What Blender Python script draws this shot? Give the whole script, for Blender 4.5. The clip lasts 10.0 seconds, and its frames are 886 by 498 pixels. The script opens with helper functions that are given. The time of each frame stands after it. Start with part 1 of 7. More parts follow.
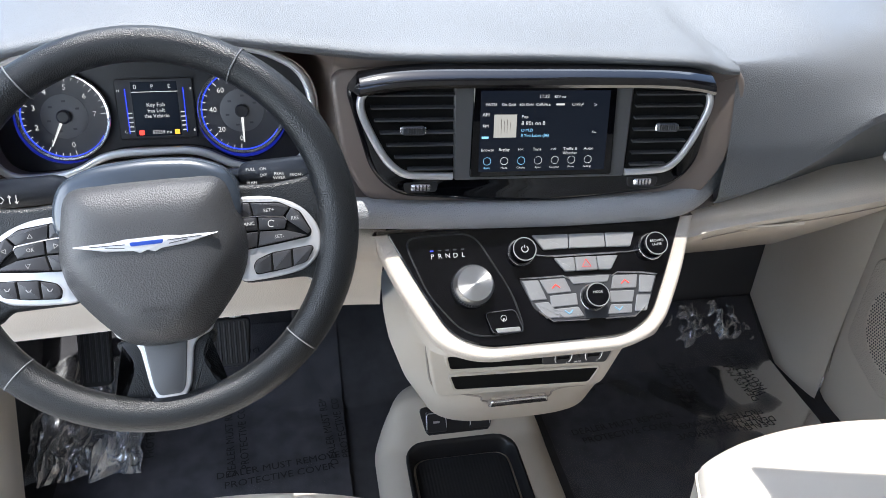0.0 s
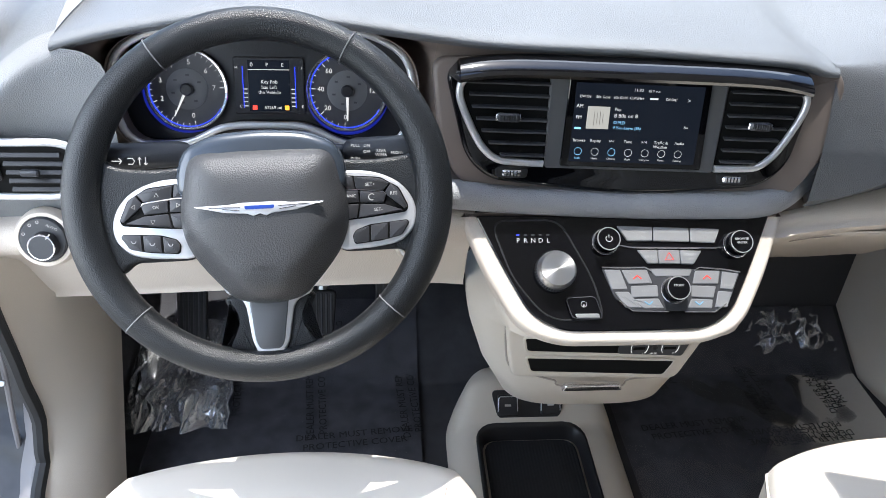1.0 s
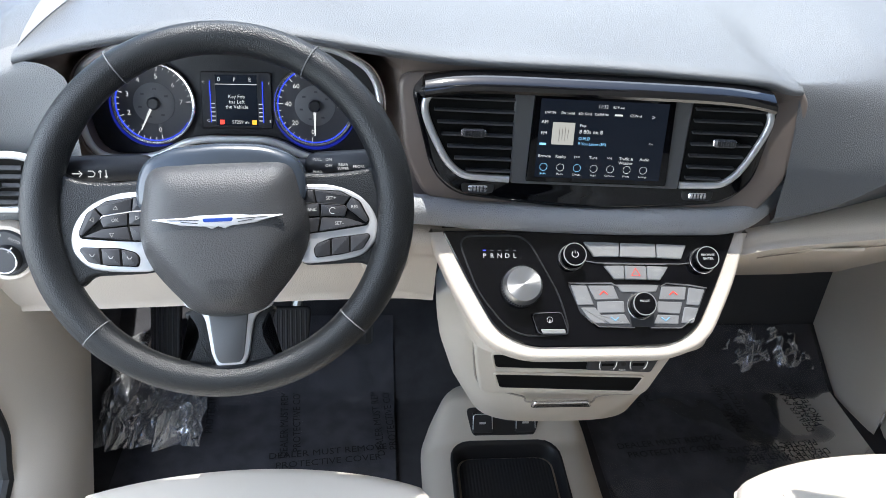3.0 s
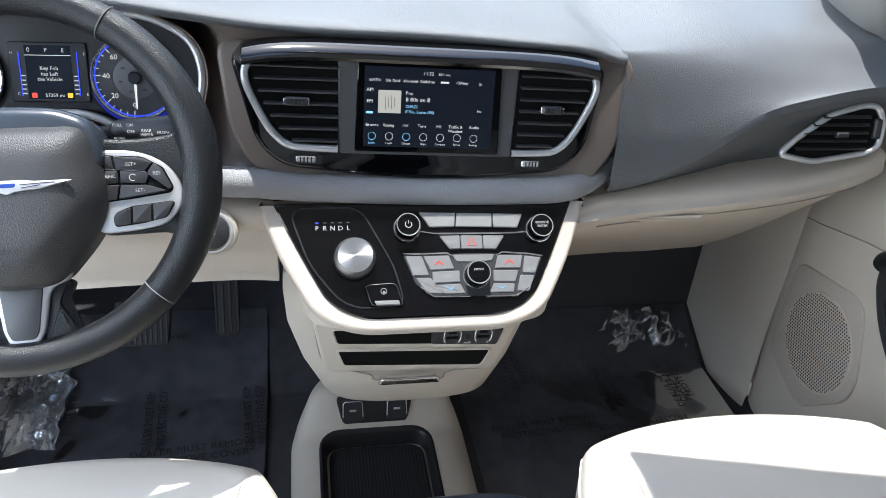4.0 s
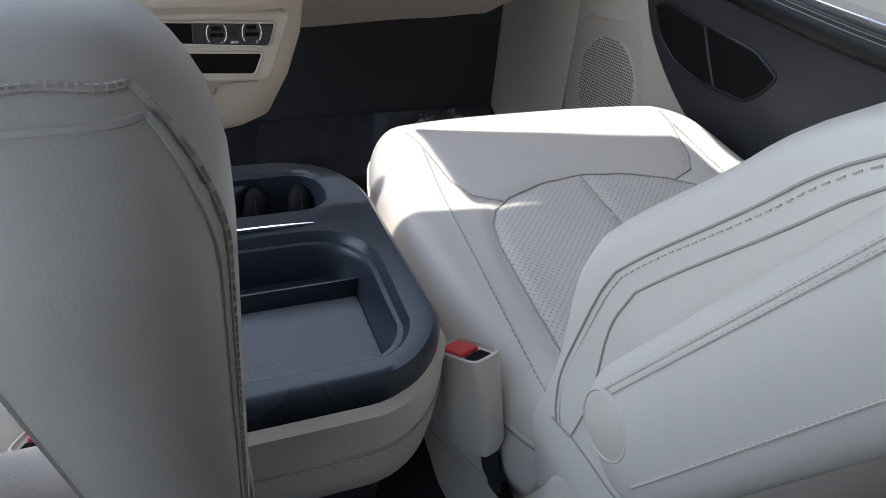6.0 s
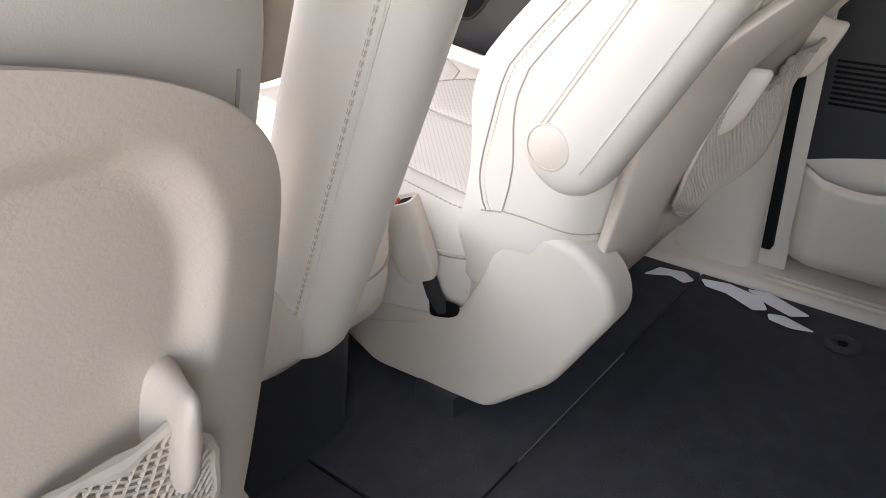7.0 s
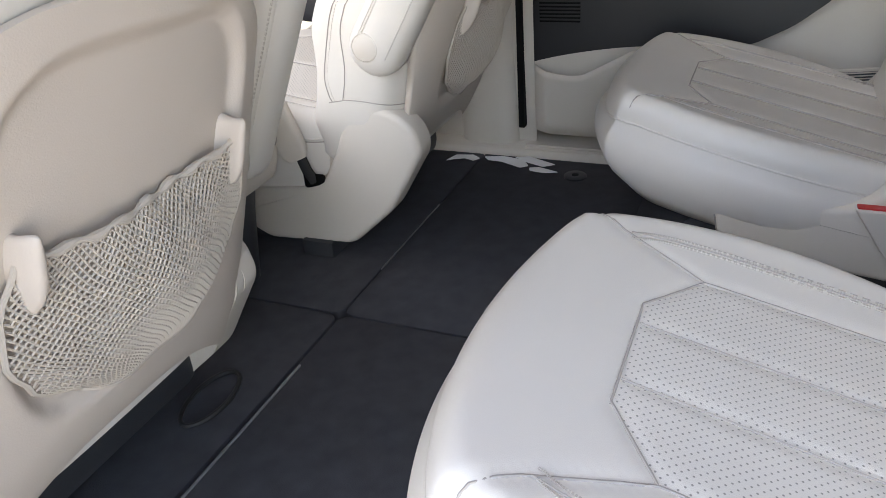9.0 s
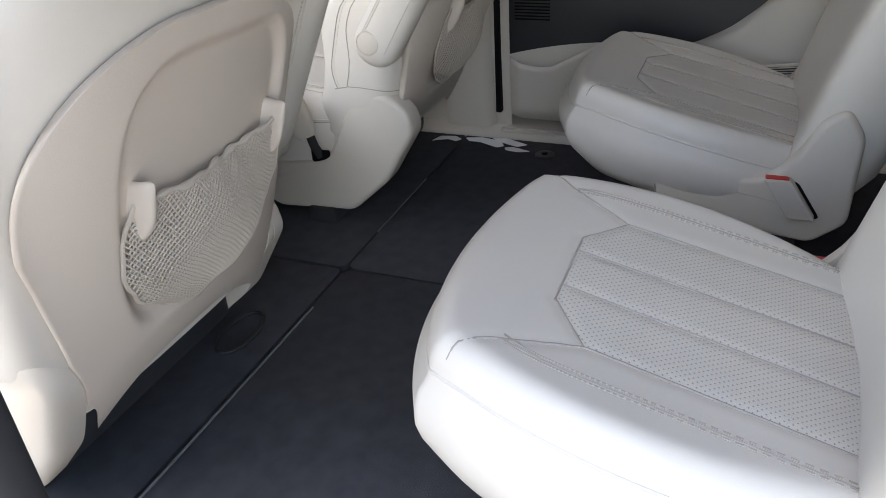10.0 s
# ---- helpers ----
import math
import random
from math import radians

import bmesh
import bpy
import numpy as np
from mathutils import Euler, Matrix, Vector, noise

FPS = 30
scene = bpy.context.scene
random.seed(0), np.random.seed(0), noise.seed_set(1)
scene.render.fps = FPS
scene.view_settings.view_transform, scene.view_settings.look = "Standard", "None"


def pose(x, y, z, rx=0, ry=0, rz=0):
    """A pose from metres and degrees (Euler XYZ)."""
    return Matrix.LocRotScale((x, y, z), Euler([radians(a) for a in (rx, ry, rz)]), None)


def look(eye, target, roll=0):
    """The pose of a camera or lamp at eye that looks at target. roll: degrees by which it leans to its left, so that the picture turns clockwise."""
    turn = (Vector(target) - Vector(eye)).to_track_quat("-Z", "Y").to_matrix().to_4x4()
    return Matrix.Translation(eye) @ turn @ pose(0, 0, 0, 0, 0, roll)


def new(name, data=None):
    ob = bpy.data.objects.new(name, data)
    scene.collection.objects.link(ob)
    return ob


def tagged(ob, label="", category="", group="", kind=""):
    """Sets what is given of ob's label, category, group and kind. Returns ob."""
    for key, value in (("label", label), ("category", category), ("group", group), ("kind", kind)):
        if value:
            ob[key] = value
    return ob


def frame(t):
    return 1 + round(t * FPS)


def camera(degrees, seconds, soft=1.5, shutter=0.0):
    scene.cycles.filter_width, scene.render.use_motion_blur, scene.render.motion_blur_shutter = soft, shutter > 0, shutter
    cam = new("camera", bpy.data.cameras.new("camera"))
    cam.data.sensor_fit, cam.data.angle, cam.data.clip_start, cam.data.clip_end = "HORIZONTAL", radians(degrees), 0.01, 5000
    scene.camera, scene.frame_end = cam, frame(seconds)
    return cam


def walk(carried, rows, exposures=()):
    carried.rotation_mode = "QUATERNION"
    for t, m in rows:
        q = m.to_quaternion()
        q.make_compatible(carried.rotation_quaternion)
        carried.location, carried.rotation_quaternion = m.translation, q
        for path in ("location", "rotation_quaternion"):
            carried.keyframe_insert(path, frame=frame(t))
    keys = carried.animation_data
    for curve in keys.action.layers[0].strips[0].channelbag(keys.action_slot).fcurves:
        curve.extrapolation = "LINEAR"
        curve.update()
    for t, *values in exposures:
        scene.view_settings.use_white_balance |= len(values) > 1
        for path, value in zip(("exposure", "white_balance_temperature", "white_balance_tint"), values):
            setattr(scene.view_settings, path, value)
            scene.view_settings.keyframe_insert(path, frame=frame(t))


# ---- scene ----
cam = camera(60.3, 10.0, soft=0.75, shutter=0.0)
PATH = [
    (0, (-0.286, 0.079, 1.056), (0.067, 1.727, -0.021), 2.6),
    (0.5, (-0.302, 0.051, 1.064), (-0.077, 1.71, -0.03), 2.7),
    (1, (-0.306, 0.041, 1.064), (-0.148, 1.705, -0.035), 2.7),
    (1.5, (-0.305, 0.042, 1.061), (-0.19, 1.71, -0.037), 2.5),
    (2, (-0.301, 0.045, 1.061), (-0.209, 1.715, -0.037), 2.3),
    (2.2, (-0.301, 0.045, 1.06), (-0.207, 1.718, -0.032), 2.4),
    (3.3, (-0.241, 0.03, 1.06), (-0.01, 1.724, 0.022), 3.5),
    (3.5, (-0.212, 0.025, 1.056), (0.058, 1.719, 0.027), 3.7),
    (4, (-0.151, 0.011, 1.019), (0.201, 1.693, -0.003), 4.6),
    (4.5, (-0.112, -0.006, 0.942), (0.277, 1.652, -0.107), 5.4),
    (5, (-0.079, -0.036, 0.863), (0.331, 1.592, -0.224), 5.9),
    (5.5, (-0.061, -0.08, 0.788), (0.432, 1.515, -0.315), 6.3),
    (6, (-0.085, -0.143, 0.7), (0.648, 1.383, -0.366), 5.9),
    (6.2, (-0.114, -0.164, 0.651), (0.741, 1.322, -0.379), 4.7),
    (7.3, (-0.503, -0.257, 0.633), (0.931, 0.761, -0.318), -3.7),
    (7.5, (-0.567, -0.289, 0.638), (0.881, 0.706, -0.317), -4.5),
    (8, (-0.693, -0.358, 0.638), (0.792, 0.591, -0.309), -6.0),
    (8.5, (-0.743, -0.42, 0.68), (0.777, 0.462, -0.277), -6.3),
    (9, (-0.835, -0.462, 0.681), (0.742, 0.281, -0.3), -5.1),
    (9.5, (-0.917, -0.501, 0.695), (0.682, 0.157, -0.311), -4.0),
    (9.8, (-0.995, -0.517, 0.737), (0.604, 0.135, -0.272), -3.7),
    (10, (-1.047, -0.538, 0.759), (0.534, 0.149, -0.255), -4.0),
]
EXPO = [(0, 1.72, 6250, 10), (4.5, 1.62, 6150, 8), (5.6, 1.27, 6100, 10), (6.2, 1.2, 6250, 12), (7.3, 2.95, 7700, 18), (8.2, 2.62, 7550, 16), (9, 2.46, 7300, 14), (10, 1.98, 7200, 13)]
walk(cam, [(t, look(e, g, r)) for t, e, g, r in PATH], EXPO)

# ---- light ----
SUN = Vector((-0.06, 0.16, 1.0)).normalized()
world = bpy.data.worlds.new("sky")
world.use_nodes = True
scene.world = world
wn = world.node_tree
sky = wn.nodes.new("ShaderNodeTexSky")
sky.sky_type = "NISHITA"
sky.sun_disc = False
sky.sun_elevation = math.asin(SUN.z)
sky.sun_rotation = math.atan2(SUN.x, SUN.y)
wn.links.new(sky.outputs[0], wn.nodes["Background"].inputs[0])
wn.nodes["Background"].inputs[1].default_value = 0.15
sun_data = bpy.data.lights.new("sun", "SUN")
sun_data.energy = 2.6
sun_data.angle = radians(0.5)
sun_data.color = (1.0, 0.96, 0.9)
sun = new("sun", sun_data)
sun.matrix_world = look(SUN * 20, (0, 0, 0))
for name, place, aim, w, h, watts in (
    ("sky_left_rear", (-2.3, -0.95, 1.05), (-0.3, -0.15, 0.4), 1.4, 1.8, 2.55),
    ("sky_left_front", (-1.0, 0.5, 0.85), (0, 0.7, 0.5), 0.8, 0.7, 2.6),
    ("sky_windscreen", (0.0, 1.25, 1.12), (0, 0.6, 0.45), 1.2, 0.5, 1.7),
):
    la = bpy.data.lights.new(name, "AREA")
    la.shape, la.size, la.size_y, la.energy, la.color = "RECTANGLE", w, h, watts, (0.93, 0.97, 1.0)
    new(name, la).matrix_world = look(place, aim)


# ---- materials ----
def material(name, color, rough=0.5, metal=0.0, spec=0.5, grain=0.0, scale=300.0, vary=0.06, vscale=4.0, coat=0.0, kind="noise"):
    """A Principled material with colour variation at a large scale and relief at a fine one."""
    m = bpy.data.materials.new(name)
    m.use_nodes = True
    nt = m.node_tree
    b = nt.nodes["Principled BSDF"]
    b.inputs["Roughness"].default_value = rough
    b.inputs["Metallic"].default_value = metal
    b.inputs["Specular IOR Level"].default_value = spec
    b.inputs["Coat Weight"].default_value = coat
    b.inputs["Coat Roughness"].default_value = 0.03
    co = nt.nodes.new("ShaderNodeTexCoord")
    big = nt.nodes.new("ShaderNodeTexNoise")
    big.inputs["Scale"].default_value = vscale
    big.inputs["Detail"].default_value = 5
    nt.links.new(co.outputs["Object"], big.inputs["Vector"])
    ramp = nt.nodes.new("ShaderNodeValToRGB")
    lo = [c * (1 - vary) for c in color]
    hi = [min(1, c * (1 + vary)) for c in color]
    ramp.color_ramp.elements[0].color = (*lo, 1)
    ramp.color_ramp.elements[1].color = (*hi, 1)
    ramp.color_ramp.elements[0].position, ramp.color_ramp.elements[1].position = 0.3, 0.7
    nt.links.new(big.outputs["Fac"], ramp.inputs["Fac"])
    nt.links.new(ramp.outputs["Color"], b.inputs["Base Color"])
    if grain > 0:
        fine = nt.nodes.new("ShaderNodeTexVoronoi" if kind == "cells" else "ShaderNodeTexNoise")
        fine.inputs["Scale"].default_value = scale
        nt.links.new(co.outputs["Object"], fine.inputs["Vector"])
        bump = nt.nodes.new("ShaderNodeBump")
        bump.inputs["Strength"].default_value = grain
        bump.inputs["Distance"].default_value = 0.001
        nt.links.new(fine.outputs["Distance" if kind == "cells" else "Fac"], bump.inputs["Height"])
        nt.links.new(bump.outputs["Normal"], b.inputs["Normal"])
        rr = nt.nodes.new("ShaderNodeMapRange")
        rr.inputs["To Min"].default_value = max(0, rough - 0.06)
        rr.inputs["To Max"].default_value = min(1, rough + 0.06)
        nt.links.new(big.outputs["Fac"], rr.inputs["Value"])
        nt.links.new(rr.outputs["Result"], b.inputs["Roughness"])
    return m


def glow(name, color, strength):
    m = bpy.data.materials.new(name)
    m.use_nodes = True
    b = m.node_tree.nodes["Principled BSDF"]
    b.inputs["Base Color"].default_value = (0.01, 0.01, 0.01, 1)
    b.inputs["Emission Color"].default_value = (*color, 1)
    b.inputs["Emission Strength"].default_value = strength
    return m


def perforated(name, color):
    """Leather with a regular field of small punched holes."""
    m = material(name, color, 0.45, grain=0.2, scale=1100, kind="cells")
    nt = m.node_tree
    b = nt.nodes["Principled BSDF"]
    co = nt.nodes.new("ShaderNodeTexCoord")
    mp = nt.nodes.new("ShaderNodeMapping")
    mp.inputs["Rotation"].default_value = (0, 0, radians(45))
    mp.inputs["Scale"].default_value = (185, 185, 0)
    vo = nt.nodes.new("ShaderNodeTexVoronoi")
    vo.inputs["Scale"].default_value = 1.0
    vo.inputs["Randomness"].default_value = 0.0
    nt.links.new(co.outputs["Object"], mp.inputs["Vector"])
    nt.links.new(mp.outputs["Vector"], vo.inputs["Vector"])
    hole = nt.nodes.new("ShaderNodeMapRange")
    hole.inputs["From Min"].default_value, hole.inputs["From Max"].default_value = 0.11, 0.19
    nt.links.new(vo.outputs["Distance"], hole.inputs["Value"])
    mix = nt.nodes.new("ShaderNodeMix")
    mix.data_type = "RGBA"
    nt.links.new(hole.outputs["Result"], mix.inputs["Factor"])
    mix.inputs["A"].default_value = (0.27, 0.25, 0.22, 1)
    src = b.inputs["Base Color"].links[0].from_socket
    nt.links.new(src, mix.inputs["B"])
    nt.links.new(mix.outputs["Result"], b.inputs["Base Color"])
    return m


def ribbed(name, color, pitch, axis, rough=0.4, depth=0.6):
    """A moulded surface with fine parallel ribs."""
    m = material(name, color, rough)
    nt = m.node_tree
    co = nt.nodes.new("ShaderNodeTexCoord")
    wv = nt.nodes.new("ShaderNodeTexWave")
    wv.bands_direction = axis
    wv.inputs["Scale"].default_value = 0.314 / pitch
    nt.links.new(co.outputs["Object"], wv.inputs["Vector"])
    bump = nt.nodes.new("ShaderNodeBump")
    bump.inputs["Strength"].default_value = depth
    bump.inputs["Distance"].default_value = 0.001
    nt.links.new(wv.outputs["Fac"], bump.inputs["Height"])
    nt.links.new(bump.outputs["Normal"], nt.nodes["Principled BSDF"].inputs["Normal"])
    return m


def clear(name, tint=(1, 1, 1), ior=1.45, rough=0.02):
    """Thin clear sheet: lets light straight through, with a gloss on top."""
    m = bpy.data.materials.new(name)
    m.use_nodes = True
    nt = m.node_tree
    nt.nodes.remove(nt.nodes["Principled BSDF"])
    out = nt.nodes["Material Output"]
    tr = nt.nodes.new("ShaderNodeBsdfTransparent")
    tr.inputs[0].default_value = (*tint, 1)
    gl = nt.nodes.new("ShaderNodeBsdfGlossy")
    gl.inputs["Roughness"].default_value = rough
    fr = nt.nodes.new("ShaderNodeFresnel")
    fr.inputs[0].default_value = ior
    mix = nt.nodes.new("ShaderNodeMixShader")
    nt.links.new(fr.outputs[0], mix.inputs[0])
    nt.links.new(tr.outputs[0], mix.inputs[1])
    nt.links.new(gl.outputs[0], mix.inputs[2])
    nt.links.new(mix.outputs[0], out.inputs[0])
    return m


CREAM = (0.66, 0.61, 0.54)
M_leather = material("cream_leather", CREAM, 0.42, grain=0.07, scale=1100, vary=0.03, kind="cells")
M_perf = perforated("perforated_leather", CREAM)
M_beige = material("beige_plastic", (0.62, 0.56, 0.48), 0.55, grain=0.25, scale=700, vary=0.03)
M_beige_soft = material("beige_soft_trim", (0.64, 0.57, 0.49), 0.5, grain=0.3, scale=500, vary=0.03, kind="cells")
M_panel = material("taupe_seatback", (0.58, 0.505, 0.43), 0.5, grain=0.2, scale=600, vary=0.03)
M_dash = material("charcoal_dash", (0.132, 0.139, 0.148), 0.48, grain=0.5, scale=800, vary=0.08, kind="cells")
M_left = material("grey_dash_end", (0.20, 0.203, 0.205), 0.5, grain=0.4, scale=800, vary=0.06, kind="cells")
# dash grey lightened, as the sun falls on the roll
M_roll = material("sunlit_dash_roll", (0.33, 0.334, 0.34), 0.46, grain=0.7, scale=800, vary=0.06, kind="cells")
M_bronze = material("taupe_trim", (0.19, 0.155, 0.135), 0.4, vary=0.05)
M_wheel = material("black_wheel_leather", (0.0095, 0.0105, 0.0115), 0.35, spec=0.38, grain=0.42, scale=740, kind="cells")
M_hub = material("black_hub_vinyl", (0.042, 0.042, 0.043), 0.42, spec=0.48, grain=0.42, scale=680, kind="cells")
# blue in this base paints the sky's reflection onto black plastic
M_shroud = material("sky_tinted_black", (0.034, 0.043, 0.056), 0.24, spec=0.8, grain=0.08, scale=900)
M_satin = material("satin_black", (0.02, 0.02, 0.022), 0.38, grain=0.15, scale=900)
M_dark = material("dark_grey_plastic", (0.035, 0.036, 0.04), 0.45, grain=0.2, scale=700)
M_box = material("blue_black_plastic", (0.021, 0.027, 0.036), 0.28, spec=0.42, grain=0.12, scale=900, vary=0.1)
M_rib = ribbed("ribbed_rubber", (0.18, 0.19, 0.208), 0.0022, "Y", 0.34)
M_ribx = ribbed("ribbed_rubber_cross", (0.022, 0.023, 0.026), 0.006, "X", 0.5)
M_gloss = material("piano_black", (0.003, 0.003, 0.004), 0.03, spec=0.4, vary=0.3, vscale=90)
M_brow = material("lacquered_black", (0.004, 0.004, 0.005), 0.08, spec=0.9, vary=0.3, vscale=90)
M_climate = material("grey_climate_button", (0.26, 0.262, 0.267), 0.3, metal=0.3)
M_chrome = material("satin_chrome", (0.78, 0.78, 0.8), 0.2, metal=1.0)
M_silver = material("silver_paint", (0.68, 0.68, 0.69), 0.32, metal=0.6)
M_brush = material("brushed_aluminium", (0.82, 0.82, 0.82), 0.3, metal=1.0)
M_spun = material("spun_aluminium", (0.85, 0.85, 0.85), 0.28, metal=1.0)
M_spun.node_tree.nodes["Principled BSDF"].inputs["Anisotropic"].default_value = 0.85
tg = M_spun.node_tree.nodes.new("ShaderNodeTangent")
tg.direction_type, tg.axis = "RADIAL", "Z"
M_spun.node_tree.links.new(tg.outputs[0], M_spun.node_tree.nodes["Principled BSDF"].inputs["Tangent"])
M_button = material("grey_button", (0.045, 0.046, 0.05), 0.36, metal=0.2)
M_key = material("dark_button", (0.03, 0.03, 0.033), 0.4)
M_carpet = material("black_carpet", (0.060, 0.060, 0.066), 0.95, grain=1.0, scale=900, vary=0.13, vscale=30, spec=0.1)
M_felt = material("black_felt", (0.07, 0.071, 0.077), 0.95, grain=0.6, scale=700, spec=0.1)
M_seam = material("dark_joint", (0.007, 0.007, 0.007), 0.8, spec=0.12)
M_white = glow("white_lettering", (0.8, 0.8, 0.78), 0.34)
M_blue = glow("blue_light", (0.02, 0.05, 0.75), 0.7)
M_cyan = glow("pale_blue_light", (0.25, 0.55, 0.8), 0.5)
M_redlight = glow("red_light", (0.9, 0.05, 0.03), 0.7)
M_amber = glow("amber_light", (0.95, 0.4, 0.03), 0.6)
M_screen = glow("screen_glass", (0.008, 0.013, 0.026), 0.18)
M_gun = material("gunmetal_satin", (0.085, 0.086, 0.089), 0.4, grain=0.1, scale=900)
M_slat = material("vent_slat", (0.05, 0.051, 0.054), 0.42)
M_screen.node_tree.nodes["Principled BSDF"].inputs["Roughness"].default_value = 0.2
M_screen.node_tree.nodes["Principled BSDF"].inputs["Specular IOR Level"].default_value = 0.15
M_red = material("red_plastic", (0.55, 0.03, 0.03), 0.35)
M_stitch = material("stitching_thread", (0.47, 0.42, 0.36), 0.8)
M_darkstitch = material("dark_thread", (0.38, 0.34, 0.30), 0.8)
M_seamline = material("grey_rim_seam", (0.16, 0.16, 0.165), 0.7)
M_rubber = material("black_rubber", (0.02, 0.02, 0.02), 0.6)
M_metal = material("bare_steel", (0.4, 0.4, 0.4), 0.35, metal=1.0)
M_paint = material("silver_car_paint", (0.235, 0.22, 0.222), 0.45, metal=0.25, coat=0.1)
# jamb colour kept dark to carry the shade inside the door recess
M_jamb = material("shaded_door_jamb", (0.075, 0.071, 0.07), 0.45, metal=0.3, vary=0.2, vscale=18)
M_ash = material("pale_concrete", (0.29, 0.283, 0.27), 0.9, grain=0.8, scale=120, vary=0.15)
M_puck = material("grey_floor_cap", (0.075, 0.08, 0.085), 0.5)
M_print2 = material("grey_ink", (0.30, 0.30, 0.30), 0.6)
M_print = material("printed_ink", (0.004, 0.004, 0.005), 0.6)
M_net = material("beige_net_cord", (0.50, 0.44, 0.37), 0.8)
M_head = material("headliner", (0.42, 0.405, 0.375), 0.9, grain=0.4, scale=500)
M_glass = clear("window_glass", (0.92, 0.95, 0.94))
M_tint = clear("tinted_glass", (0.12, 0.13, 0.13))
M_mat = material("mat_carpet", (0.098, 0.099, 0.108), 0.9, grain=0.8, scale=900, vary=0.2, vscale=30, spec=0.1)
M_face = material("gauge_face", (0.05, 0.05, 0.055), 0.5)
M_film = clear("clear_film", (0.9, 0.9, 0.92), ior=1.3, rough=0.12)


# ---- mesh helpers ----
def part(name, bm, mat, parent=None, label="", smooth=40, doubles=True):
    """Links a bmesh as one mesh object, under a thing or a part."""
    if doubles:
        bmesh.ops.remove_doubles(bm, verts=bm.verts, dist=1e-6)
    bmesh.ops.recalc_face_normals(bm, faces=bm.faces)
    me = bpy.data.meshes.new(name)
    bm.to_mesh(me)
    bm.free()
    me.materials.append(mat)
    me.polygons.foreach_set("use_smooth", [True] * len(me.polygons))
    me.set_sharp_from_angle(angle=radians(smooth))
    ob = new(name, me)
    if parent:
        ob.parent = parent
    if label:
        ob["label"] = label
    return ob


def thing(name, label, category, at=(0, 0, 0), group="", kind=""):
    ob = new(name)
    ob.empty_display_size = 0.05
    ob.location = at
    bpy.context.view_layer.update()
    return tagged(ob, label, category, group, kind)


def under(ob, parent):
    """Parents ob and keeps it where it is in the world."""
    ob.parent = parent
    ob.matrix_parent_inverse = Matrix.Translation(parent.location).inverted()
    return ob


def block(x0, x1, y0, y1, z0, z1, bevel=0.004, seg=2, bm=None):
    own = bm is None
    bm = bm or bmesh.new()
    r = bmesh.ops.create_cube(bm, size=1.0)
    for v in r["verts"]:
        v.co = Vector(((x0 + x1) / 2 + v.co.x * (x1 - x0), (y0 + y1) / 2 + v.co.y * (y1 - y0), (z0 + z1) / 2 + v.co.z * (z1 - z0)))
    if bevel > 0:
        es = {e for v in r["verts"] for e in v.link_edges}
        bmesh.ops.bevel(bm, geom=list(es), offset=bevel, segments=seg, affect="EDGES", profile=0.6)
    return bm


def rounded(pts, r, seg=5):
    """A closed outline with its corners rounded by r (one number or one a corner)."""
    out, n = [], len(pts)
    for i in range(n):
        p, a, b = Vector(pts[i]), Vector(pts[i - 1]), Vector(pts[(i + 1) % n])
        rr = r[i] if isinstance(r, (list, tuple)) else r
        d1, d2 = (a - p), (b - p)
        k = min(rr, d1.length * 0.49, d2.length * 0.49)
        p1, p2 = p + d1.normalized() * k, p + d2.normalized() * k
        for s in range(seg + 1):
            t = s / seg
            out.append(tuple((1 - t) ** 2 * p1 + 2 * t * (1 - t) * p + t * t * p2))
    return out


def slab(outline, m, depth, bevel=0.002, seg=1, bm=None):
    """A plate with the given outline in the plane of m (x, y), from 0 to depth along its z, its top edge bevelled."""
    bm = bm or bmesh.new()
    vs = [bm.verts.new(m @ Vector((x, y, 0))) for x, y in outline]
    rings = [vs]
    c = Vector((sum(p[0] for p in outline), sum(p[1] for p in outline))) / len(outline)
    steps = [(0.0, depth - bevel)] + [(bevel * (1 - math.cos(a)), depth - bevel + bevel * math.sin(a)) for a in [math.pi / 2 * k / seg for k in range(1, seg + 1)]]
    n = len(outline)
    nor = []
    for i in range(n):
        d = Vector(outline[(i + 1) % n]) - Vector(outline[i - 1])
        q = Vector((d.y, -d.x))
        q = q.normalized() if q.length > 1e-9 else q
        nor.append(q)
    area = sum(outline[i - 1][0] * outline[i][1] - outline[i][0] * outline[i - 1][1] for i in range(n))
    sgn = 1 if area > 0 else -1
    for off, h in steps:
        rings.append([bm.verts.new(m @ Vector((p[0] - sgn * q.x * off, p[1] - sgn * q.y * off, h))) for p, q in zip(outline, nor)])
    for a, b in zip(rings, rings[1:]):
        for i in range(n):
            bm.faces.new((a[i - 1], a[i], b[i], b[i - 1]))
    bm.faces.new(rings[-1])
    bm.faces.new(list(reversed(rings[0])))
    return bm


def loft(sections, bm=None, close=True, caps=True):
    """A skin over closed sections of equal point count."""
    bm = bm or bmesh.new()
    rows = [[bm.verts.new(p) for p in s] for s in sections]
    n = len(rows[0])
    for a, b in zip(rows, rows[1:]):
        for i in range(0 if close else 1, n):
            bm.faces.new((a[i - 1], a[i], b[i], b[i - 1]))
    if caps and close:
        bm.faces.new(list(reversed(rows[0])))
        bm.faces.new(rows[-1])
    return bm


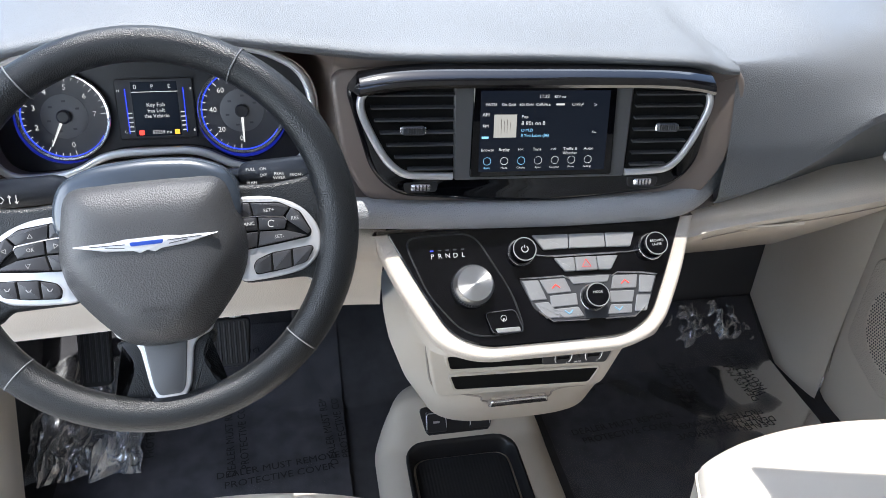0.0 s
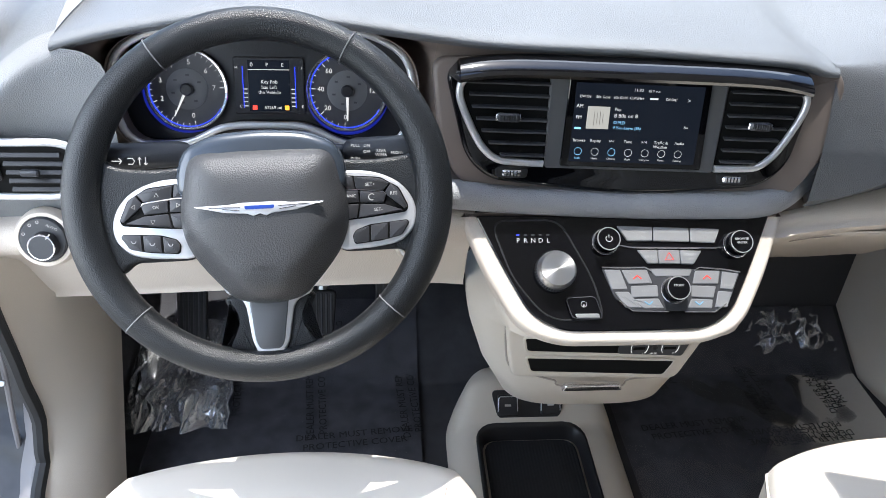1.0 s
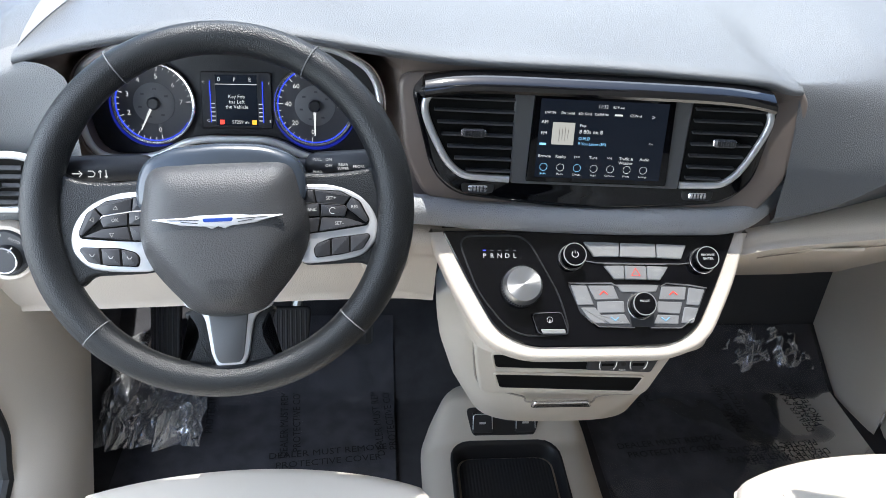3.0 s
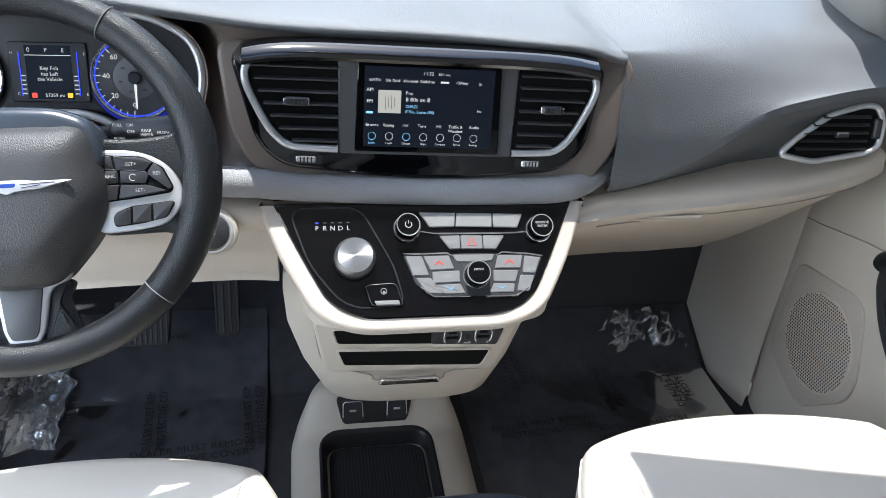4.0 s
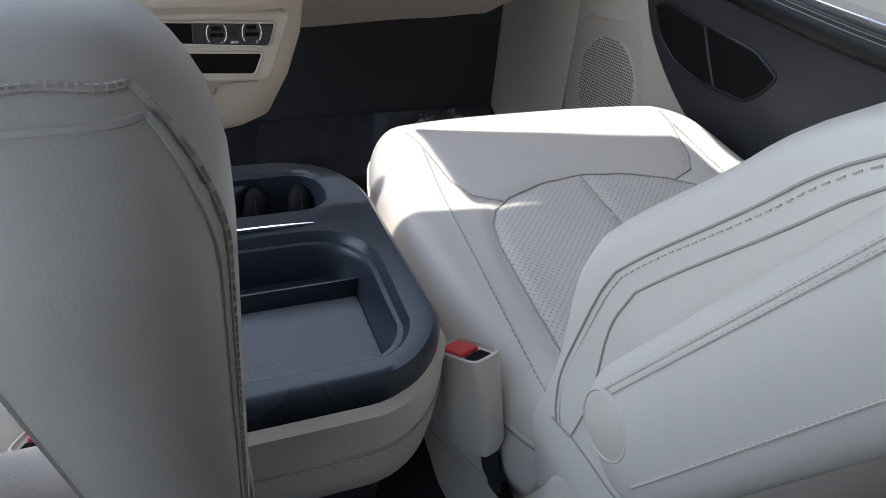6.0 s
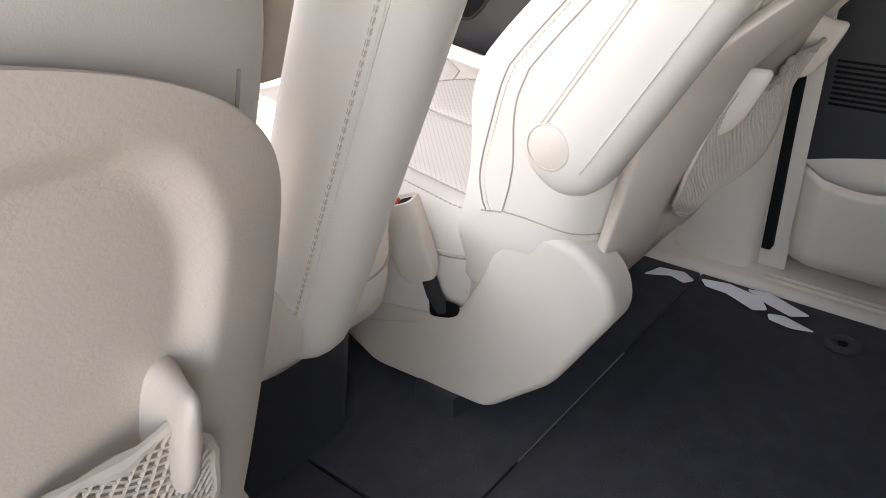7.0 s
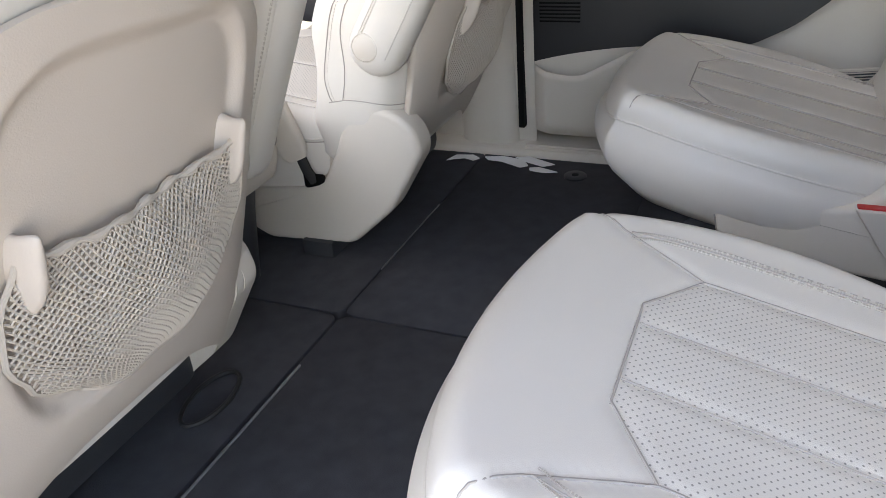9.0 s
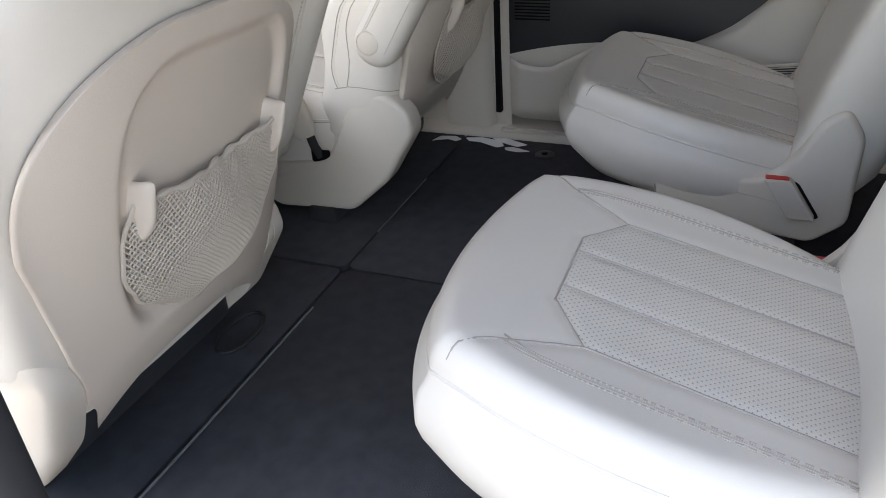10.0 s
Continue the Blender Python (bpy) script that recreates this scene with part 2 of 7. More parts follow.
def oval(cx, cy, w, d, z, n=40, e=4.0, tilt=0.0):
    """A superellipse section in a level plane (tilt lifts its far side)."""
    out = []
    for k in range(n):
        a = 2 * math.pi * k / n
        c, s = math.cos(a), math.sin(a)
        x = math.copysign(abs(c) ** (2 / e), c) * w / 2
        y = math.copysign(abs(s) ** (2 / e), s) * d / 2
        out.append(Vector((cx + x, cy + y, z + tilt * y)))
    return out


def tube(path, r, n=10, bm=None, closed=False, flat=1.0):
    """A round bar along a path; r may be one number or one a point."""
    bm = bm or bmesh.new()
    pts = [Vector(p) for p in path]
    rings = []
    m = len(pts)
    up = None
    for i, p in enumerate(pts):
        a = pts[i - 1] if (i > 0 or closed) else p
        b = pts[(i + 1) % m] if (i < m - 1 or closed) else p
        t = (b - a).normalized()
        if up is None:
            up = t.orthogonal().normalized()
        up = (up - t * up.dot(t)).normalized()
        side = t.cross(up)
        rr = r[i] if isinstance(r, (list, tuple)) else r
        rings.append([bm.verts.new(p + (up * math.cos(2 * math.pi * k / n) * flat + side * math.sin(2 * math.pi * k / n)) * rr) for k in range(n)])
    pairs = list(zip(rings, rings[1:])) + ([(rings[-1], rings[0])] if closed else [])
    for a, b in pairs:
        for k in range(n):
            bm.faces.new((a[k - 1], a[k], b[k], b[k - 1]))
    if not closed:
        bm.faces.new(list(reversed(rings[0])))
        bm.faces.new(rings[-1])
    return bm


def lathe(profile, m, n=40, bm=None):
    """A turned piece: profile of (radius, height) about m's z axis."""
    bm = bm or bmesh.new()
    rings = [[bm.verts.new(m @ Vector((r * math.cos(2 * math.pi * k / n), r * math.sin(2 * math.pi * k / n), h))) for k in range(n)] for r, h in profile]
    for a, b in zip(rings, rings[1:]):
        for k in range(n):
            bm.faces.new((a[k - 1], a[k], b[k], b[k - 1]))
    bm.faces.new(list(reversed(rings[0])))
    bm.faces.new(rings[-1])
    return bm


def sheet(f, nu, nv, thick=0.0, bm=None):
    """A grid surface from f(u, v), u and v from 0 to 1."""
    bm = bm or bmesh.new()
    g = [[bm.verts.new(f(i / nu, j / nv)) for j in range(nv + 1)] for i in range(nu + 1)]
    for i in range(nu):
        for j in range(nv):
            bm.faces.new((g[i][j], g[i + 1][j], g[i + 1][j + 1], g[i][j + 1]))
    if thick:
        bmesh.ops.solidify(bm, geom=bm.faces[:], thickness=thick)
    return bm


def spline(keys, t):
    """Smooth value at t from sorted (t, value or tuple) keys."""
    if t <= keys[0][0]:
        return keys[0][1]
    for (a, p), (b, q) in zip(keys, keys[1:]):
        if t <= b:
            s = (t - a) / (b - a)
            s = s * s * (3 - 2 * s)
            if isinstance(p, (tuple, list)):
                return tuple(x + (y - x) * s for x, y in zip(p, q))
            return p + (q - p) * s
    return keys[-1][1]


def flow(keys, t):
    """Smooth value at t from sorted (t, value) keys, with no flat spots at the keys."""
    t = max(keys[0][0], min(keys[-1][0], t))
    k = max(i for i in range(len(keys) - 1) if keys[i][0] <= t)
    slope = lambda i: (keys[min(i + 1, len(keys) - 1)][1] - keys[max(i - 1, 0)][1]) / (keys[min(i + 1, len(keys) - 1)][0] - keys[max(i - 1, 0)][0])
    (a, p), (b, q) = keys[k], keys[k + 1]
    h = b - a
    w = (t - a) / h
    return p * (1 + 2 * w) * (1 - w) ** 2 + slope(k) * h * w * (1 - w) ** 2 + q * w * w * (3 - 2 * w) + slope(k + 1) * h * w * w * (w - 1)


def curve_through(pts, n):
    """n + 1 points on a Catmull-Rom curve through pts."""
    p = [Vector(q) for q in pts]
    p = [p[0] * 2 - p[1]] + p + [p[-1] * 2 - p[-2]]
    out = []
    segs = len(p) - 3
    for k in range(n + 1):
        s = k / n * segs
        i = min(int(s), segs - 1)
        t = s - i
        a, b, c, d = p[i : i + 4]
        out.append(0.5 * (2 * b + (c - a) * t + (2 * a - 5 * b + 4 * c - d) * t * t + (3 * b - a - 3 * c + d) * t**3))
    return out


def plane(o, v, u=(1, 0, 0)):
    """A frame at o with x along u, y along v and z out of the face."""
    v = Vector(v).normalized()
    u = Vector(u).normalized()
    n = u.cross(v)
    m = Matrix((u, v, n)).transposed().to_4x4()
    m.translation = o
    return m


def letters(text, m, size, mat, parent, name="lettering", lift=0.0004, align="CENTER"):
    """Words as flat mesh letters in the plane of m."""
    cu = bpy.data.curves.new(name, "FONT")
    cu.body, cu.size, cu.align_x, cu.align_y = text, size, align, "CENTER"
    cu.resolution_u = 2
    ob = bpy.data.objects.new(name, cu)
    me = bpy.data.meshes.new_from_object(ob)
    bpy.data.objects.remove(ob)
    bpy.data.curves.remove(cu)
    me.transform(m @ Matrix.Translation((0, 0, lift)))
    me.materials.append(mat)
    o = new(name, me)
    if parent:
        under(o, parent)
    return o


def stitches(path, mat, parent, step=0.007, r=0.0009, name="stitching"):
    """A row of short thread stitches along a path of points."""
    bm = bmesh.new()
    pts = [Vector(p) for p in path]
    dist, k = 0.0, 0
    for a, b in zip(pts, pts[1:]):
        length = (b - a).length
        while dist <= length:
            p = a + (b - a) * (dist / max(length, 1e-9))
            d = (b - a).normalized() * step * 0.34
            tube([p - d, p + d], r, 5, bm)
            dist += step
        dist -= length
    ob = part(name, bm, mat, None, doubles=False)
    ob["kind"] = "stuff"
    if parent:
        under(ob, parent)
    return ob


def add(name, bm, mat, parent, label="", smooth=40, doubles=True):
    ob = part(name, bm, mat, None, label, smooth, doubles)
    return under(ob, parent)


def sub(name, bm, mat, parent, label=""):
    """A piece of a part; the part's own mesh lies in world space, so nothing needs moving."""
    ob = part(name, bm, mat, None, label)
    ob.parent = parent
    return ob


# ---- setting ----
def structure(name, bm, mat, label, category, smooth=40):
    return tagged(part(name, bm, mat, None, "", smooth), label, category, kind="structure")


def carpet_front(u, v):
    x = -0.82 + 1.64 * u
    y, z = spline([(0, (0.2, -0.04)), (0.55, (1.2, -0.04)), (0.75, (1.42, 0.1)), (1, (1.5, 0.5))], v)
    hump = 0.02 * math.exp(-((x / 0.16) ** 4))
    return Vector((x, y, z + hump))


structure("floor", sheet(carpet_front, 40, 40), M_carpet, "black carpet of the front footwells rising to the firewall", "carpet")
structure("subfloor", block(-0.74, 0.74, -2.0, 0.48, -0.08, -0.016, 0.002), M_carpet, "black base under the rear carpet lids", "floor")
ground = structure("ground", block(-60, 60, -60, 60, -0.55, -0.45, 0), M_ash, "pale sunlit concrete of the car park outside", "ground")

# carpeted floor lids behind the front seats
lids = thing("floor_lids", "black carpeted storage lids set flush in the rear floor", "floor lid", (0, -0.3, -0.016), kind="structure")
for x0, x1, y0, y1 in ((-0.66, 0.0185, -1.0, 0.1305), (0.0225, 0.715, -1.0, 0.1315), (-0.66, 0.0185, 0.1345, 0.46), (0.0225, 0.715, 0.1335, 0.46)):
    add("carpet_lid", slab(rounded([(x0, y0), (x1, y0), (x1, y1), (x0, y1)], 0.022), Matrix.Translation((0, 0, -0.016)), 0.016, 0.0025, 2), M_carpet, lids)
add("edge_strip", block(-0.60, -0.116, 0.1225, 0.125, -0.002, 0.0026, 0), M_climate, lids, "thin pale edge strip")
add("lid_joint", block(0.026, 0.31, -0.1880, -0.1866, -0.002, 0.0004, 0), M_seam, lids)
add("edge_strip", block(0.165, 0.428, 0.1318, 0.1328, -0.002, 0.0012, 0), M_climate, lids)

for px, py, pm in ((0.097, -0.111, M_puck), (-0.033, -0.116, M_puck), (0.62, -0.10, M_dark)):
    cap_m = Matrix.Translation((px, py, 0.0))
    puck = tagged(part("anchor_cap", lathe([(0.024, 0), (0.024, 0.003), (0.0215, 0.005), (0.009, 0.005), (0.0075, 0.0035)], cap_m), pm), "round grey plastic anchor cap set in the carpet", "floor cap", "floor caps")
    sub("hole", lathe([(0.0068, 0), (0.0068, 0.004), (0.0005, 0.004)], cap_m @ Matrix.Translation((0, 0, 0.0005))), M_seam, puck)

# pull loop of the storage lid
loop = [(-0.22 + 0.055 * math.cos(a) - 0.02 * math.sin(a), 0.205 + 0.026 * math.sin(a) + 0.012 * math.cos(a), 0.004) for a in [2 * math.pi * k / 24 for k in range(24)]]
tagged(part("lid_pull", tube(loop, 0.0035, 8, closed=True), M_rubber), "black rubber pull loop lying on the carpet lid", "pull loop")

# roof and glass
def roof_f(u, v):
    x = -0.62 - 0.24 * max(0, min(1, v * 4 - 0.4)) + (1.34 + 0.24 * max(0, min(1, v * 4 - 0.4))) * u
    front = spline([(-0.22, 0.53), (-0.10, 0.645)], x)
    y = front - (front + 2.1) * v
    return Vector((x, y, 1.25 - 0.05 * (x / 0.7) ** 4))


structure("ceiling", sheet(roof_f, 40, 20, 0.04), M_head, "pale cloth headliner", "ceiling")
tagged(part("sun_visor", slab(rounded([(0.185, 0.788), (0.533, 0.718), (0.54, 0.62), (0.20, 0.645)][::-1], 0.012), Matrix.Translation((0, 0, 1.195)), 0.02, 0.006), M_head), "pale sun visor swung down at the windscreen", "sun visor")
mirror = thing("rear_view_mirror", "black rear-view mirror hanging from the windscreen header", "mirror", (-0.04, 0.70, 1.10))
add("mirror_housing", loft([[Vector((-0.04 + p.x, 0.70 + yy, 1.115 + p.y)) for p in oval(0, 0, 0.34 * k, 0.065 * k, 0, 32, 3.4)] for yy, k in ((-0.012, 0.96), (0.0, 1.0), (0.02, 0.92), (0.032, 0.6))]), M_satin, mirror, "black mirror housing")
add("mirror_glass", slab(rounded([(-0.155, -0.025), (0.155, -0.025), (0.155, 0.025), (-0.155, 0.025)], 0.02, 5), plane((-0.04, 0.688, 1.115), (0, 0, 1)), 0.002, 0.0005), M_chrome, mirror, "mirror glass")
add("mirror_stem", tube([(-0.04, 0.71, 1.13), (-0.04, 0.72, 1.19), (-0.04, 0.66, 1.245)], 0.012, 10), M_satin, mirror)
wind = structure("windscreen", sheet(lambda u, v: Vector((-0.7 + 1.4 * u, 1.62 - 0.98 * v - 0.12 * (2 * u - 1) ** 2, 0.80 + 0.45 * v)), 12, 12), M_glass, "clear windscreen above the dashboard", "window")
wind.visible_shadow = False

# right side of the body
def side_wall(name, y0, y1, z0, z1, x, mat, label, cat, t=0.05):
    return structure(name, block(x, x + t, y0, y1, z0, z1, 0.006), mat, label, cat)


side_wall("wall_right_rear", -2.0, -0.2, -0.05, 0.72, 0.80, M_beige, "beige quarter trim beside the rear seat", "wall trim")
side_wall("wall_right_upper", -2.0, -1.0, 0.72, 1.25, 0.74, M_head, "pale pillar trim", "pillar")
structure("pillar_right", loft([oval(0.765, 0.13 - 0.05 * k, 0.09, 0.14 - 0.04 * k, z, 24) for k, z in ((0, -0.04), (0, 0.3), (0.4, 0.7), (1, 1.25))]), M_beige, "beige trim of the right door pillar", "pillar")
structure("wall_rear", block(-0.8, 0.8, -2.05, -2.0, -0.05, 1.25, 0.01), M_dark, "dark rear wall", "wall")
structure("wall_left_rear", block(-0.80, -0.75, -2.0, -1.0, -0.05, 1.25, 0.006), M_beige, "beige left quarter trim", "wall trim")
for name, y0, y1 in (("window_1", -0.96, -0.06), ("window_2", 0.02, 1.0)):
    g = structure(name, block(0.752, 0.756, y0, y1, 0.70, 1.22, 0), M_tint, "dark tinted side window", "window")


def sill_f(u, v):
    y = 0.5 - 1.5 * u
    x, z = spline([(0, (0.696, -0.006)), (0.12, (0.698, 0.006)), (0.3, (0.705, 0.013)), (0.65, (0.738, 0.022)), (1, (0.80, 0.03))], v)
    return Vector((x, y, z))


structure("sill_right", sheet(sill_f, 30, 14, 0.01), M_beige, "beige sill trim with fine ridges along the right door", "sill")
for k in range(2):
    structure("sill_ridge", block(0.712 + k * 0.010, 0.716 + k * 0.010, -0.30, 0.04, 0.012 + k * 0.0022, 0.0205 + k * 0.0022, 0.001), M_beige, "raised ridge of the sill trim", "sill")
structure("sill_left", block(-0.80, -0.68, -1.0, 0.9, -0.06, 0.0, 0.02, 3), M_paint, "silver painted left door sill", "sill")
structure("pillar_left", loft([oval(-0.775, 0.06 - 0.03 * k, 0.07, 0.16 - 0.05 * k, z, 24) for k, z in ((0, -0.04), (0, 0.3), (0.4, 0.7), (1, 1.25))]), M_dark, "dark grey left door pillar with rubber seal", "pillar")


# ---- front seats ----
def cushion(parent, cx, y0, y1, w, top, thick, insert, lines, rr=0.14, rz=0.05, n=88, base_in=0.03, name="seat_cushion", groove=0.003, corner=0.30, foot=None):
    """A padded cushion with a sewn-in perforated panel; top(x, y) is its height, lines the sewn grooves."""
    cy, d = (y0 + y1) / 2, (y1 - y0)

    def dip(x, y):
        g = 0.0
        for line in lines:
            for (ax, ay), (bx, by) in zip(line, line[1:]):
                px, py, lx, ly = x - ax, y - ay, bx - ax, by - ay
                t = max(0, min(1, (px * lx + py * ly) / (lx * lx + ly * ly)))
                q = math.hypot(px - t * lx, py - t * ly)
                if q < 0.02:
                    g = max(g, groove * math.exp(-((q / 0.006) ** 2)))
        return g

    def point(a, b):
        rho = max(abs(a), abs(b))
        if rho < 1e-9:
            return Vector((cx, cy, top(cx, cy)))
        da, db = a / rho, b / rho
        qx, qy = da * math.sqrt(1 - db * db * corner), db * math.sqrt(1 - da * da * corner)
        if rho < 0.8:
            s, drop = rho / 0.8 * (1 - rr), 0.0
        else:
            f = (rho - 0.8) / 0.2 * math.pi / 2
            s, drop = 1 - rr + rr * math.sin(f), rz * (1 - math.cos(f))
        x, y = cx + qx * s * w / 2, cy + qy * s * d / 2
        return Vector((x, y, top(x, y) - drop - dip(x, y)))

    def inside(x, y):
        c = False
        for (ax, ay), (bx, by) in zip(insert, insert[1:] + insert[:1]):
            if (ay > y) != (by > y) and x < (bx - ax) * (y - ay) / (by - ay) + ax:
                c = not c
        return c

    g = [[point(-1 + 2 * i / n, -1 + 2 * j / n) for j in range(n + 1)] for i in range(n + 1)]
    low = min(p.z for r in g for p in r) if thick is None else top(cx, cy) - thick
    for pick, nm, mt, lb in ((False, name, M_leather, ""), (True, "seat_insert", M_perf, "perforated cream leather centre panel")):
        bm = bmesh.new()
        vs = {}

        def vert(i, j):
            if (i, j) not in vs:
                vs[i, j] = bm.verts.new(g[i][j])
            return vs[i, j]

        for i in range(n):
            for j in range(n):
                m = (g[i][j] + g[i + 1][j + 1]) / 2
                if inside(m.x, m.y) == pick:
                    bm.faces.new((vert(i, j), vert(i + 1, j), vert(i + 1, j + 1), vert(i, j + 1)))
        if not pick:
            rim = [(i, 0) for i in range(n)] + [(n, j) for j in range(n)] + [(i, n) for i in range(n, 0, -1)] + [(0, j) for j in range(n, 0, -1)]
            prev = [vert(i, j) for i, j in rim]
            for k in range(1, 7):
                t = k / 6
                s = 1 - base_in * t * t
                ring = []
                for i, j in rim:
                    p = g[i][j]
                    end = foot(p.x, p.y) if foot else low
                    bulge = 1 + 0.085 * math.sin(math.pi * t) ** 0.8 if foot else 1
                    ring.append(bm.verts.new((cx + (p.x - cx) * s * bulge, cy + (p.y - cy) * s * bulge, p.z + (end - p.z) * t)))
                for k2 in range(len(rim)):
                    bm.faces.new((prev[k2 - 1], prev[k2], ring[k2], ring[k2 - 1]))
                prev = ring
            bm.faces.new(prev)
        part(nm, bm, mt, parent, lb, 60)
    edge = [(i, 0) for i in range(0, n, 2)] + [(n, j) for j in range(0, n, 2)] + [(i, n) for i in range(n, 0, -2)] + [(0, j) for j in range(n, 0, -2)]
    part("piping", tube([g[i][j] + Vector((0, 0, 0.001)) for i, j in edge], 0.0022, 6, closed=True), M_leather, parent, "sewn piping round the cushion")
    part("seam", tube([Vector((cx + (g[i][j].x - cx) * 1.0008, cy + (g[i][j].y - cy) * 1.0008, g[i][j].z - 0.0042)) for i, j in edge], 0.0011, 5, closed=True), M_darkstitch, parent)
    for line in lines:
        if len(line) > 1:
            dense = []
            for (ax, ay), (bx, by) in zip(line, line[1:]):
                m = max(2, int(math.hypot(bx - ax, by - ay) / 0.012))
                dense += [Vector((ax + (bx - ax) * k / m, ay + (by - ay) * k / m, 0)) for k in range(m)]
            dense.append(Vector((*line[-1], 0)))
            for p in dense:
                near = sorted((math.hypot(q.x - p.x, q.y - p.y) + 1e-6, q.z) for r in g for q in r)[:4]
                p.z = sum(z / d_ for d_, z in near) / sum(1 / d_ for d_, z in near) + 0.0004
            part("seam", tube(dense, 0.0012, 5), M_darkstitch, parent)


def seat_top(x, y):
    r = 0.012 * (abs(x) / 0.25) ** 2.5
    f = max(0, min(1, (y - 0.50) / 0.16))
    return 0.268 + 0.045 * max(0, min(1, (y - 0.25) / 0.36)) + 0.014 * f * f * (3 - 2 * f) + r - 1.5 * max(0, y - 0.605) ** 2


def capsule_pad(a, b, width, depth, side, n=32, top=1.0, soft=(0.6, 0.45)):
    """A folded armrest: a long padded bar from a to b with round ends; side is its broad direction."""
    a, b = Vector(a), Vector(b)
    t = (b - a).normalized()
    s = Vector(side).normalized()
    k = t.cross(s).normalized()
    L = (b - a).length
    secs = []
    for i in range(n + 1):
        f = i / n
        y = -width / 2 + (L + width) * (1 - math.cos(math.pi * f)) / 2
        e = min(y + width / 2, L + width / 2 - y)
        q = 1.0 if e > width / 2 else math.sqrt(max(0.0, 1 - (1 - e / (width / 2)) ** 2))
        q = max(q, 0.05)
        sec = []
        for j in range(24):
            an = 2 * math.pi * j / 24
            c, d = math.cos(an), math.sin(an)
            sec.append(a + t * y + k * (math.copysign(abs(c) ** soft[0], c) * width / 2 * q * (1 + (top - 1) * max(0, min(1, y / L)))) + s * (math.copysign(abs(d) ** soft[1], d) * depth / 2 * (0.12 + 0.88 * q ** 0.8)))
        secs.append(sec)
    return loft(secs)


def front_seat(name, x0, s, back, label):
    """A front seat; s is the inboard direction along x, back the shift of its backrest."""
    seat = thing(name, label, "car seat", (x0, 0, 0), "front seats")
    H = [(0.170, 0.22), (0.165, 0.34), (0.158, 0.43), (0.150, 0.465), (0.135, 0.490), (0.108, 0.510), (0.06, 0.528)]
    L = [(-x, y) for x, y in H] + [(0, 0.536)] + H[::-1]
    lines = [L, [(0, 0.536), (0, 0.22)], [(-0.118, 0.505), (-0.150, 0.518), (-0.166, 0.545), (-0.185, 0.64)], [(0.118, 0.505), (0.150, 0.518), (0.166, 0.545), (0.185, 0.64)]]
    cushion(seat, 0, 0.17, 0.75, 0.52, seat_top, 0.16, L, lines, rr=0.15, rz=0.055, corner=0.36)
    for e in (-1, 1):
        path = [Vector((e * (0.208 - 0.0026 * k), 0.22 + 0.035 * k, 0)) for k in range(12)]
        for p in path:
            p.z = seat_top(p.x, p.y) + 0.0005
        bm = bmesh.new()
        for a, b in zip(path, path[1:]):
            for f in range(5):
                p, q = a + (b - a) * (f / 5), a + (b - a) * (f / 5 + 0.12)
                tube([p, q], 0.0009, 5, bm)
        tagged(part("stitching", bm, M_stitch, seat, doubles=False), kind="stuff")
    # backrest
    tilt = 0.30 if s > 0 else 0.42
    lean = lambda z: 0.04 + back - tilt * (z - 0.41) - (0 if s > 0 else 0.40 * max(0, z - 0.45))  # rear face
    table = ((0.17, (0.40, 0.12)), (0.20, (0.43, 0.155)), (0.27, (0.455, 0.185)), (0.36, (0.46, 0.20)), (0.46, (0.465, 0.195)), (0.56, (0.47, 0.18)), (0.62, (0.45, 0.165)), (0.665, (0.41, 0.145)), (0.695, (0.34, 0.11)), (0.705, (0.26, 0.07)))

    def back_at(z, deg, off=0.0):
        """A point on the backrest at height z; 90 degrees faces forward, 270 back."""
        w, d = spline(table, z)
        a = radians(deg)
        c, q = math.cos(a), math.sin(a)
        x = math.copysign(abs(c) ** (2 / 3.6), c) * (w / 2 + off)
        y = math.copysign(abs(q) ** (2 / 3.6), q) * (d / 2 + off)
        if y > 0:
            y += 0.035 * ((abs(x) / (w / 2)) ** 2 - 0.4) * (1 if z < 0.58 else max(0.2, 1 - (z - 0.58) * 9))
        if y > 0 and s < 0:
            f = max(0, min(1, (z - 0.33) / 0.10))
            y += 0.030 * f * f * (3 - 2 * f)
        return Vector((x, lean(z) + d / 2 + y, z))

    heights = [0.17 + 0.01 * k for k in range(51)] + [0.685, 0.695, 0.701, 0.705]
    part("backrest", loft([[back_at(z, 360 * k / 64) for k in range(64)] for z in heights]), M_leather, seat, "cream leather backrest", 60)
    for deg in (50, 130):
        line = [back_at(0.24 + 0.008 * k, deg, 0.0004) for k in range(53)]
        part("seam", tube(line, 0.0009, 5), M_darkstitch, seat)
        bm = bmesh.new()
        for p, q in zip([back_at(0.24 + 0.0045 * k, deg + (3 if deg < 90 else -3), 0.0002) for k in range(93)], [back_at(0.2430 + 0.0045 * k, deg + (3 if deg < 90 else -3), 0.0002) for k in range(93)]):
            tube([p, q], 0.0005, 4, bm)
        tagged(part("stitching", bm, M_stitch, seat, doubles=False), kind="stuff")
    def side_deg(z, y):
        """The angle at which the inboard flank of the backrest has depth y at height z."""
        a, b = (95.0, 224.0) if s < 0 else (85.0, -44.0)
        for _ in range(24):
            m = (a + b) / 2
            a, b = (m, b) if back_at(z, m).y > y else (a, m)
        return (a + b) / 2

    dy = -back - 0.03 if s > 0 else 0
